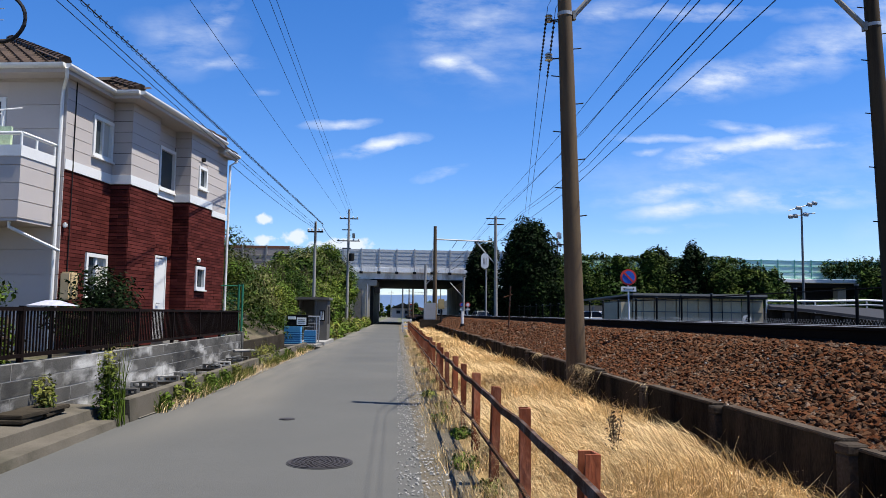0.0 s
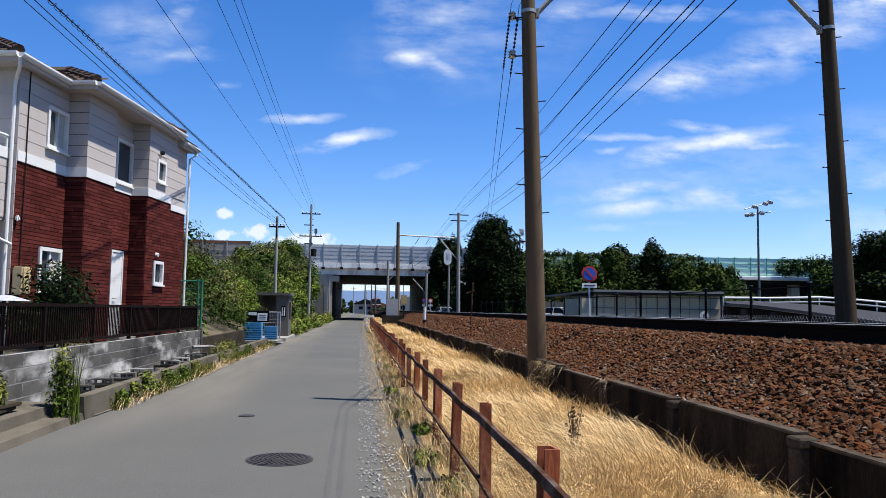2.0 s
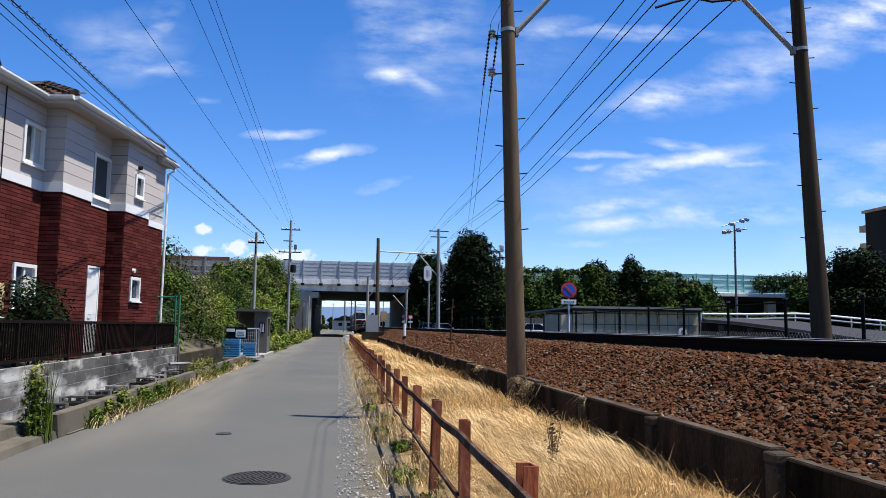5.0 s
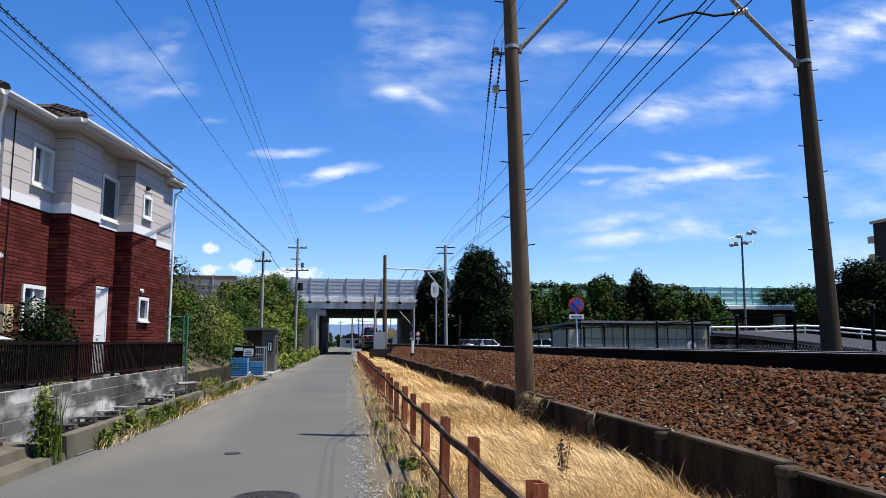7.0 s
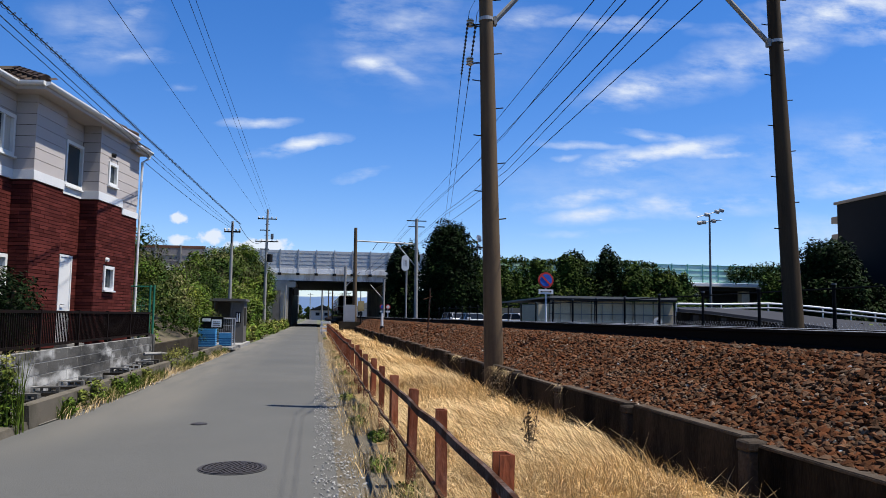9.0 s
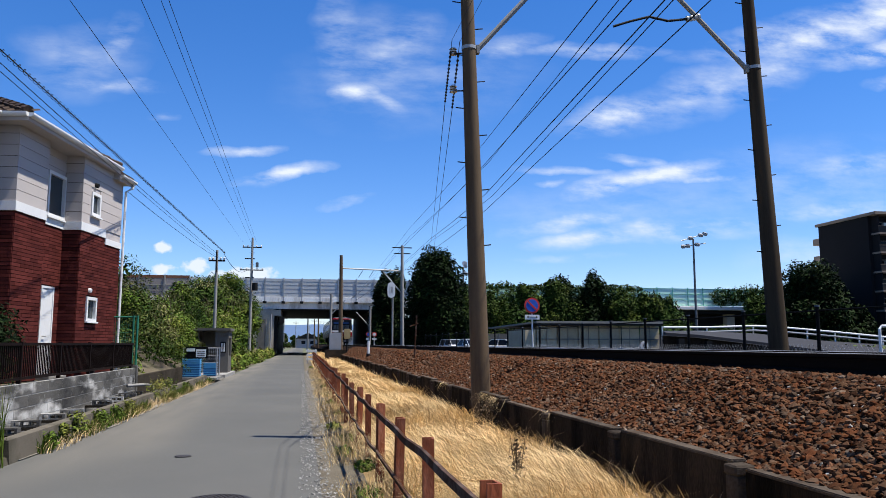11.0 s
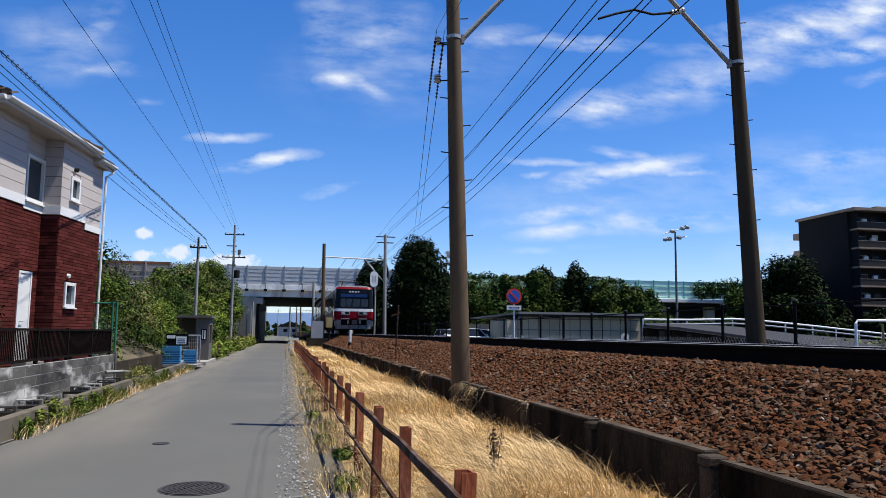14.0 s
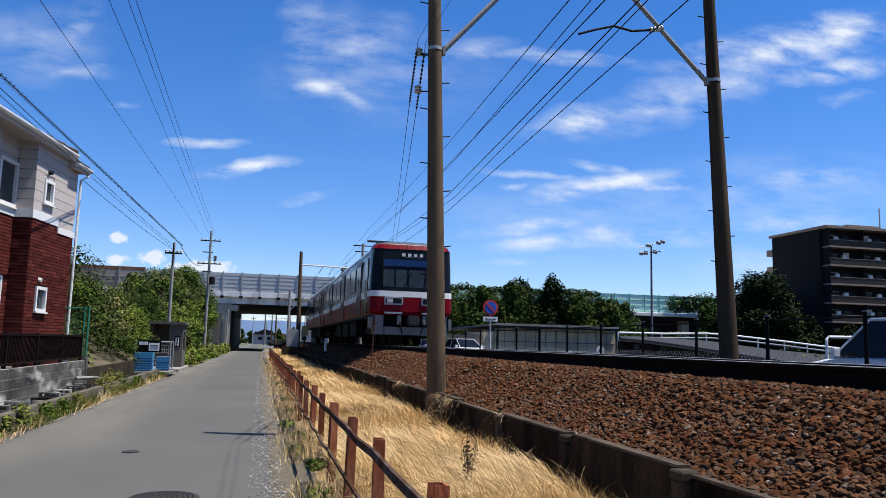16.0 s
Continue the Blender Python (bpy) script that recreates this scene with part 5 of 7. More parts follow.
    gt = to_mesh("green_post", boxed(-0.06, 0.06, -0.08, 0.06, 6.9, 9.7), mat("green_steel", (0.12, 0.36, 0.28), 0.5))
    rail_mat = bpy.data.materials["green_steel"]
    gr = to_mesh("green_rail", boxed(0.0, 2.4, -0.05, -0.005, 0, 0.06), rail_mat)
    for k in range(22):
        x = 17 + 2.4 * k
        again("green_panel", gp, h, pose(x, BY + 4.2, 0))
        again("green_post", gt, h, pose(x, BY + 4.2, 0))
        for z in (7.1, 7.9, 8.7, 9.5):
            again("green_rail", gr, h, pose(x, BY + 4.2, z))
    for x in (38, 46, 54, 62, 70):
        part("column", boxed(x, x + 1.2, BY + 5, BY + 6.2, 0, 5.9), PIER, h)
    # Added dark sheet stands in for the deep shade under the viaduct.
    part("under_deck_shade", boxed(36, 120, BY + 6.3, BY + 6.6, 0, 5.9), BUILDING, h, "added dark sheet painted as the shade under the viaduct")
    part("cable_trough", boxed(40, 75, BY + 3.7, BY + 4.0, 6.5, 6.9), WHITE, h)


build_bridge()


def tree(label, x, y, z, blobs, count, size, material, seed, trunk_h, r=0.25, name="tree", group=""):
    t = thing(name, label, "tree", pose(x, y, z), group)
    bm = tubed([(0, 0, -0.2), (0.05, 0, trunk_h * 0.5), (0, 0.05, trunk_h)], r, 8, r * 0.5)
    rng = random.Random(seed)
    for c, rad in blobs[:8]:
        tube(bm, [(0, 0, trunk_h * rng.uniform(0.35, 0.8)), (c[0] * 0.5, c[1] * 0.5, (c[2] + trunk_h * 0.6) * 0.5), c], r * 0.35, 5, 0.03)
    part("trunk", bm, BARK, t, smooth=True)
    ob = new("crown", leaf_mesh("crown", blobs, count, size, material, seed))
    ob.parent = t
    tagged(ob, kind="stuff")
    return t


def crown(rng, w, d, h, z0, n, pointed=0.5):
    """Blobs that fill a crown of half-widths w, d and height h above z0, tapering upwards."""
    out = []
    for k in range(n):
        f = (k + rng.random()) / n
        taper = (1 - f) ** pointed
        a = rng.uniform(0, 6.28)
        q = rng.uniform(0.25, 0.75) * taper
        s = rng.uniform(0.28, 0.42)
        out.append(((w * q * math.cos(a), d * q * math.sin(a), z0 + h * (0.08 + 0.86 * f)), (w * s * (0.5 + 0.6 * taper), d * s * (0.5 + 0.6 * taper), h * 0.16)))
    return out


R = random.Random(9)
tree("tall dark evergreen tree by the bridge", 13.7, 81, 0.2, crown(R, 4.0, 3.7, 10.7, 0.1, 80, 0.24), 60000, 0.18, LEAF_DARK, 101, 8, 0.4)
tree("broad dark clipped evergreen by the bridge", 9.9, 90, 0.2, crown(R, 2.5, 2.6, 9.3, 0.0, 44, 0.14), 30000, 0.2, LEAF_DARK, 102, 5, 0.3)
spots = [(17.5, 84, 7.2, 3.6), (21.5, 86, 7.0, 3.4), (25, 86, 7.6, 3.4), (29, 87, 8.2, 3.2), (30.3, 88, 8.8, 3.2), (34.4, 88, 9.4, 2.9), (38.5, 89, 7.6, 3.2), (42.5, 90, 7.2, 3.0), (46, 92, 6.8, 3.0), (14.5, 86, 7.0, 3.0), (61, 95, 7.4, 3.2), (65.5, 94, 7.8, 3.6)]
for i, (x, y, h, w) in enumerate(spots):
    tree("green tree in the row below the highway", x, y, EAST, crown(R, w * 1.15, w, h, 0.0, 32, 0.42 if h > 8.5 else 0.3), 18000, 0.19, LEAF_DARK if h > 8.5 else (LEAF_MID, LEAF_MID, LEAF_DEEP)[i % 3], 110 + i, h * 0.6, 0.2, group="trees below the highway")
for i, (x, y, h, w) in enumerate(((64.8, 90, 11.2, 5.2), (70.5, 97, 12.0, 4.6), (73, 92, 6.0, 3.0), (81, 92, 5.0, 3.0))):
    tree("large dark tree beside the apartment block", x, y, EAST, crown(R, w * 1.1, w, h, 0.0, 34, 0.18), 20000, 0.26, LEAF_DARK, 140 + i, h * 0.6, 0.3, group="trees by the apartment block")
# clipped hedge and its wall at the far roadside
def build_roadside_wall():
    w = thing("roadside_wall", "tall dark board wall along the far road", "wall", kind="structure")
    m = mat("dark_board", (0.105, 0.097, 0.085), 0.85, vary=0.25, scale=0.6, fine=12, bump=0.2, rand=0.15, stretch=(1, 1, 0.4))
    board = to_mesh("board", boxed(0.02, 1.98, 0, 0.1, 0, 2.35), m)
    rib = to_mesh("post", boxed(-0.06, 0.06, -0.05, 0.12, 0, 2.42), GALV_DARK)
    for k in range(22):
        again("board", board, w, pose(11.3 + 2 * k, 82.6, EAST))
        again("post", rib, w, pose(11.3 + 2 * k, 82.6, EAST))


build_roadside_wall()
blobs = [((9.5 + 1.7 * k, 83.9, 2.5 + 0.4 * math.sin(k * 1.7)), (1.3, 0.9, 0.8)) for k in range(2, 26)]
stuff("hedge", leaf_mesh("hedge", blobs, 12000, 0.17, LEAF_MID, 160), "rough green hedge above the boundary wall", "hedge")
blobs = [((45 + 2.2 * k, BY + 3.6, 7.3 + 0.9 * R.random()), (1.6, 0.4, 1.0 + 0.9 * R.random())) for k in range(0, 2)] + [((17 + 1.5 * k, BY + 3.7, 9.2 + 0.5 * R.random()), (1.2, 0.4, 0.5)) for k in range(21)] + [((60.5 + 2.0 * k, BY + 3.6, 8.3 + 0.7 * R.random()), (1.8, 0.5, 1.3)) for k in range(12)]
stuff("ivy", leaf_mesh("ivy", blobs, 9000, 0.2, LEAF_MID, 161), "ivy growing over the green noise wall", "ivy")

# bushes on the left bank
def build_bank_bushes():
    """Clumps of three kinds of shrub over the bank, with ragged tops and gaps between them."""
    kinds = {"bright": [], "olive": [], "deep": []}
    for k in range(560):
        y = 22.7 + 73 * (k / 560) ** 1.3
        x = (-4.75 if y < 60 else -5.6) - 3.6 * R.random() ** 1.3
        cap = float(np.interp(y, [22, 25, 30, 36, 40, 45, 51, 63, 77, 95], [3.9, 4.6, 4.4, 3.5, 3.4, 4.6, 4.5, 6.3, 7.7, 7.4]))
        cap *= 0.48 + 0.52 * min(1.0, (-4.75 - x) / 1.4) + 0.07 * math.sin(y * 1.3)
        low = float(np.interp(x, [-12, -7, -4.55], [3.2, 1.6, 0.4]))
        z = low + max(0.2, cap - low - 0.25) * R.random() ** 0.65
        grow = 1 + (y - 23) / 60
        r = R.uniform(0.26, 0.58) * grow
        q = noise.noise((x * 0.5, y * 0.22, z * 0.6)) + R.uniform(-0.25, 0.25)
        kind = "bright" if q > 0.10 else "olive" if z > cap * 0.72 and q > -0.25 else "deep"
        kinds[kind].append(((x, y, z), (r, r * R.uniform(0.9, 1.5), r * R.uniform(0.6, 0.95))))
    for i, (kind, m, n, size) in enumerate((("bright", LEAF_BUSH, 84000, 0.054), ("olive", LEAF_OLIVE, 20000, 0.052), ("deep", LEAF_DEEP, 56000, 0.056))):
        near = [b for b in kinds[kind] if b[0][1] < 45]
        rest = [b for b in kinds[kind] if b[0][1] >= 45]
        share = len(near) / (len(near) + len(rest))
        stuff("bushes", leaf_mesh("bushes", near, int(n * share), size, m, 170 + i, 0.6), {"bright": "dense bright green bushes on the bank", "olive": "yellowish flowering shrub tops on the bank", "deep": "deep green undergrowth on the bank"}[kind], "bushes")
        stuff("bushes", leaf_mesh("bushes", rest, int(n * (1 - share)), size * 1.7, m, 175 + i, 0.6), "dense green bushes further along the bank", "bushes")
    # bare and leafy shoots that stand out of the tops
    bm = bmesh.new()
    for k in range(70):
        y = 23 + 45 * R.random()
        x = -5.3 - 1.6 * R.random()
        z = float(np.interp(y, [22, 30, 40, 51, 68], [3.2, 3.4, 3.0, 4.0, 5.6]))
        tube(bm, [(x, y, z - 1.0), (x + R.uniform(-0.2, 0.3), y, z), (x + R.uniform(-0.3, 0.6), y, z + R.uniform(0.2, 0.7))], 0.014, 4, 0.004)
    solid("shoots", bm, BARK, "thin shoots standing out of the bushes", "shoots", kind="stuff")


build_bank_bushes()
for i, (x, y, h, w) in enumerate(((-8.0, 29, 4.0, 2.2), (-7.8, 38, 2.3, 2.0), (-7.0, 46, 4.0, 1.1), (-7.4, 55, 4.2, 2.4), (-7.2, 64, 5.2, 2.6), (-6.9, 74, 6.0, 2.4), (-7.6, 84, 6.4, 2.6))):
    tree("green tree rising from the overgrown bank", x, y, 0.8, crown(R, w * 1.2, w * 1.2, h, 0.0, 18, 0.3), 9000, 0.11 if y < 50 else 0.17, (LEAF_BUSH, LEAF_MID)[i % 2], 180 + i, h * 0.6, 0.14, group="trees on the bank")
blobs = [((-3.6 - 0.5 * R.random(), 41 + 3.2 * k, 0.3), (0.5, 1.6, 0.5 + 0.3 * R.random())) for k in range(18)]
stuff("bank_weeds", leaf_mesh("bank_weeds", blobs, 9000, 0.11, LEAF_WEED, 190), "rough weeds along the lane's edge", "weeds")


def street_pole(label, x, y, z, h, arms, material=POLE_GREY, r=0.14):
    p = thing("utility_pole", label, "utility pole", pose(x, y, z), group="utility poles")
    part("shaft", tubed([(0, 0, -0.2), (0, 0, h)], r, 12, r * 0.65), material, p, smooth=True)
    for za, w in arms:
        part("crossarm", boxed(-w, w, -0.05, 0.05, za, za + 0.08), DARK, p)
        for s in (-0.9, -0.45, 0.45, 0.9):
            bm = bmesh.new()
            insulator(bm, s * w, 0, za + 0.14, 1.1)
            part("insulator", bm, PORCELAIN, p)
    return p


pA = street_pole("slim grey utility pole beside the lane", -4.56, 42, 0.2, 6.2, ((5.6, 0.42),), r=0.10)
pB = street_pole("tall grey utility pole with two crossarms", -4.06, 62, 0.0, 9.8, ((9.0, 0.75), (7.2, 0.9)), r=0.13)
for za, w in ((8.1, 0.55), (6.6, 0.5)):
    part("crossarm", boxed(-w, w * 0.4, -0.05, 0.05, za, za + 0.07), DARK, pB)
for za in (4.2, 4.7, 5.2, 7.7, 8.6):
    part("step_bolt", tubed([(-0.2, 0, za), (0.2, 0, za)], 0.014, 5), DARK, pB)
part("switch_box", boxed(0.30, 0.52, -0.2, 0.05, 7.45, 7.85, 0.03), GALV_DARK, pB)
part("cable_clamp", tubed([(0, -0.14, 5.0), (0, -0.14, 6.1)], 0.03, 6), DARK, pA)
part("transformer", tubed([(0.3, -0.35, 5.6), (0.3, -0.35, 6.2)], 0.22, 12), DARK, pB)
wire("black cable wound with a spiral bird guard", past((-4.50, 10.0, 5.73), (-4.16, 42, 6.26), 0.16), (-4.16, 42, 6.26), 0.0, 0.010, 0.22, "spiral_cable", "cable", "cables over the house", 24)
wire("black service cable over the house", past((-4.50, 10.0, 5.60), (-4.50, 42, 6.16), 0.15), (-4.50, 42, 6.16), 0.08, 0.007, 0, "service_cable", "cable", "cables over the house", 20)
wire("thin black service cable", past((-4.49, 10.0, 5.45), (-4.57, 42, 6.07), 0.15), (-4.57, 42, 6.07), 0.05, 0.006, 0, "service_cable", "cable", "cables over the house", 20)
for a, b in (((-3.07, 14, 7.76), (-4.19, 62, 9.45)), ((-2.72, 14, 7.78), (-3.93, 62, 9.46)), ((-2.58, 14, 7.79), (-3.75, 62, 9.46)), ((-3.61, 12, 6.66), (-4.8, 62, 9.46))):
    wire("thin high power line", past(a, b, 0.3), b, 0.0, 0.006)
wire("thin cable between utility poles", (-4.2, 42, 6.2), (-4.4, 62, 7.25), 0.5, 0.015)
wire("thin cable from the house to the pole", (-4.75, 21.7, 5.55), (-4.55, 42, 6.0), 0.1, 0.008)

coil = [(-4.72 + 0.29 * math.cos(k * math.pi / 12), 9.0, 4.83 + 0.29 * math.sin(k * math.pi / 12)) for k in range(25)]
solid("cable_coil", tube(tubed(coil, 0.022, 6), [(-4.72, 9.0, 5.12), (-4.51, 9.0, 5.70)], 0.012, 5), WIRE, "black coil of spare cable hanging from the line", "cable coil")

# the town beyond the underpass
for i, (x, y, w, h, roof) in enumerate(((-11, 190, 9, 5.5, DARK), (-14, 230, 14, 7, BROWN_ROOF), (1.9, 275, 8, 5.4, DARK), (16, 240, 12, 6, SHED_ROOF), (9.5, 360, 10, 5, BROWN_ROOF), (-13, 330, 14, 7, DARK))):
    hs = thing("far_house", "small pale house seen far off beyond the bridge", "house", pose(x, y, -0.05), group="far houses")
    part("wall", boxed(-w / 2, w / 2, 0, 8, 0, h * 0.62), SIDING, hs)
    part("roof", swept([(-w / 2 - 0.5, h * 0.62), (w / 2 + 0.5, h * 0.62), (0, h)], -0.5, 8.5), roof, hs)
    for k in (-0.28, 0.1):
        part("window", boxed(w * k, w * k + 1.4, -0.05, 0.0, h * 0.28, h * 0.48), DARK_GLASS, hs)
for i, (x, y) in enumerate(((-4.6, 140), (-4.9, 175), (-5, 215), (1.0, 150), (1.2, 200), (9.5, 170), (10.5, 230), (-2.2, 260), (3.4, 235), (6.2, 300), (2.6, 320))):
    street_pole("distant grey utility pole beyond the bridge", x, y, 0, 9, ((8.3, 0.9),))
for i, (x, y) in enumerate(((-6, 165), (-9, 200), (9, 210), (14, 180), (-3.5, 300), (-1.4, 340), (4.6, 290), (-5.6, 250), (6.4, 255), (0.6, 330))):
    tree("distant green tree beyond the bridge", x, y, 0, crown(R, 2.6, 2.6, 4.5, 0.3, 8, 0.4), 1200, 0.4, LEAF_MID, 200 + i, 2.5, 0.2, group="trees beyond the bridge")
wf = thing("white_barrier", "small white wooden barrier at the lane's edge", "barrier", pose(0.42, 60.2, 0))
for x in (0.0, 0.6):
    part("post", boxed(x - 0.06, x + 0.06, -0.05, 0.05, 0, 1.05), WHITE, wf)
for z in (0.3, 0.6, 0.92):
    part("board", boxed(-0.1, 0.7, -0.08, -0.05, z - 0.07, z + 0.09), WHITE, wf)


def build_floodlight(x, y, h, name="floodlight_mast"):
    f = thing(name, "slim grey floodlight mast with clustered lamps", "floodlight", pose(x, y, EAST))
    part("mast", tubed([(0, 0, 0), (0, 0, h)], 0.17, 12, 0.11), GALV_DARK, f, smooth=True)
    for z, tilt in ((h - 1.1, 0.16), (h - 0.1, 0.3)):
        part("bar", tubed([(-1.7, 0, z - 1.7 * tilt + 0.3), (1.7, 0, z + 1.7 * tilt + 0.3)], 0.07, 6), GALV, f)
        for k in ((-1.5, -0.9, 0.4) if tilt < 0.2 else (-0.5, 0.9, 1.5)):
            part("lamp", boxed(-0.27, 0.27, -0.3, 0.22, -0.2, 0.2, 0.06), GALV, f, at=pose(k, -0.2, z + k * tilt + 0.3, 25, 0, 15 * k))
    return f


build_floodlight(48.9, 90, 14.6)
f2 = build_floodlight(0, 0, 14.6, "floodlight_mast")
f2.matrix_basis = pose(20.1, 96, -3.3, 0, 0, 80)
tagged(f2, "dark floodlight mast behind the evergreen tree")


def build_apartments():
    X, Y, B = 79.8, 95.0, EAST
    b = thing("apartment_block", "dark tiled apartment block with rows of balconies", "apartment building", pose(X, Y, B))
    part("body", boxed(0.0, 48, 1.6, 12.4, 0, 19.6), BUILDING, b)
    part("roof_edge", boxed(-0.3, 48.5, -0.3, 12.8, 19.6, 20.0), BUILDING_TRIM, b)
    slab = to_mesh("balcony", boxed(0.4, 47, -0.06, 1.6, 0.0, 0.24), BUILDING_TRIM)
    parapet = to_mesh("parapet", boxed(0.4, 47, 0.0, 0.1, 0.241, 1.12), mat("parapet_tile", (0.040, 0.034, 0.030), 0.7, vary=0.2, scale=0.8, fine=8, bump=0.1))
    coping = to_mesh("coping", boxed(0.4, 47, -0.03, 0.13, 1.121, 1.19), BUILDING_TRIM)
    awning = to_mesh("sun_blind", boxed(0, 0.95, 1.30, 1.34, 0.9, 2.2), CURTAIN)
    win = to_mesh("window", boxed(0, 1.5, 1.52, 1.58, 0.2, 1.9), DARK_GLASS)
    fr = to_mesh("window_frame", boxed(-0.06, 1.56, 1.54, 1.595, 0.1, 2.0), BUILDING_TRIM)
    ac = to_mesh("air_conditioner", boxed(0, 0.7, 0.9, 1.3, 0.0, 0.6), WHITE)
    div = to_mesh("balcony_divider", boxed(0, 0.12, 0.1, 1.6, 0.0, 2.7), BUILDING)
    for k in range(7):
        z = 0.3 + 2.75 * k
        again("balcony", slab, b, pose(0, 0, z))
        again("parapet", parapet, b, pose(0, 0, z))
        again("coping", coping, b, pose(0, 0, z))
        for j in range(8):
            again("window", win, b, pose(1.4 + 5.8 * j, 0, z))
            again("window_frame", fr, b, pose(1.4 + 5.8 * j, 0, z))
            again("window", win, b, pose(3.8 + 5.8 * j, 0, z))
            again("air_conditioner", ac, b, pose(2.0 + 5.8 * j + (k % 2) * 1.4, 0, z + 1.15 - 0.0))
            again("balcony_divider", div, b, pose(0.5 + 5.8 * j, 0, z))
            if (k * 5 + j * 3) % 4 == 1:
                again("sun_blind", awning, b, pose(1.6 + 5.8 * j + 2.2 * (k % 2), 0, z))
    sb = to_mesh("side_balcony", boxed(0.1, 3, 12.4, 14.0, 0, 1.0), BUILDING_TRIM)
    for k in range(2, 7):
        again("side_balcony", sb, b, pose(0, 0, 0.3 + 2.75 * k))
    part("roof_hut", boxed(8, 14, 5, 10, 20, 21.3), BUILDING_TRIM, b)
    part("aerial", tubed([(13, 4, 20), (13, 4, 24)], 0.1, 6), GALV, b)


build_apartments()
# ---- the house and what stands on its side of the lane ----
GROUND_H = 0.66
BAND0, BAND1 = 4.14, 4.34
SOFFIT, EAVE = 5.92, 6.06


def window_unit(parent, x, y0, y1, z0, z1, panes=2, curtain=True, name="window"):
    """A white-framed window in a wall that faces +x at x."""
    w = part(name, pierced(x - 0.05, x + 0.045, y0 - 0.02, y1 + 0.02, z0 - 0.02, z1 + 0.02, [(y0 + 0.055, y1 - 0.055, z0 + 0.055, z1 - 0.055)]), WHITE, parent, "white window frame")
    part("pane", boxed(x - 0.035, x - 0.028, y0 + 0.05, y1 - 0.05, z0 + 0.05, z1 - 0.05), WINDOW_GLASS, w, "dark reflecting pane")
    if panes == 2:
        m = (y0 + y1) / 2
        part("mullion", boxed(x - 0.03, x + 0.02, m - 0.03, m + 0.03, z0 + 0.05, z1 - 0.05), WHITE, w)
        if curtain:
            part("blind", boxed(x - 0.029, x - 0.024, m + 0.03, y1 - 0.055, z0 + 0.055, z1 - 0.055), CURTAIN, w, "pale blind behind the pane")
    part("sill", boxed(x + 0.02, x + 0.085, y0 - 0.05, y1 + 0.05, z0 - 0.055, z0 - 0.02), WHITE, w)
    return w


def course_boards(parent, axis, at, a0, a1, z0, z1, holes=(), pitch=0.235):
    """Siding boards with open grooves, in front of a wall face; axis 'x' faces +x, axis 'y' faces -y."""
    z = z0
    while z < z1 - 0.03:
        zt = min(z + pitch - 0.012, z1)
        cuts = sorted({a0, a1, *[c for h in holes if h[2] < zt and h[3] > z for c in h[:2]]})
        for c, d in zip(cuts, cuts[1:]):
            if any(h[0] <= (c + d) / 2 <= h[1] and h[2] < zt and h[3] > z for h in holes) or d - c < 0.01:
                continue
            bm = boxed(at, at + 0.016, c, d, z, zt) if axis == "x" else boxed(c, d, at - 0.016, at, z, zt)
            part("siding_board", bm, SIDING, parent)
        z += pitch


def brick_skin(parent, axis, at, a0, a1, z0, z1, holes=(), seed=0):
    """Courses of long thin facing bricks on a wall face, joined into one skin."""
    rng = random.Random(seed)
    bm = bmesh.new()
    z, row = z0, 0
    L, H = 0.36, 0.078
    while z < z1 - 0.02:
        zt = min(z + H - 0.012, z1)
        a = a0 - (L / 2 if row % 2 else 0)
        while a < a1:
            c, d = max(a, a0), min(a + L - 0.004, a1)
            a += L
            for h in holes:
                if h[2] < zt and h[3] > z and h[0] < d and h[1] > c:
                    c, d = (c, h[0]) if h[0] - c > d - h[1] else (h[1], d)
            if d - c < 0.02:
                continue
            p = 0.011 + rng.uniform(0, 0.006)
            if axis == "x":
                box(bm, at, at + p, c, d, z, zt)
            else:
                box(bm, c, d, at - p, at, z, zt)
        z += H
        row += 1
    part("brick_skin", bm, BRICK, parent, "dark red brick facing", kind="stuff")


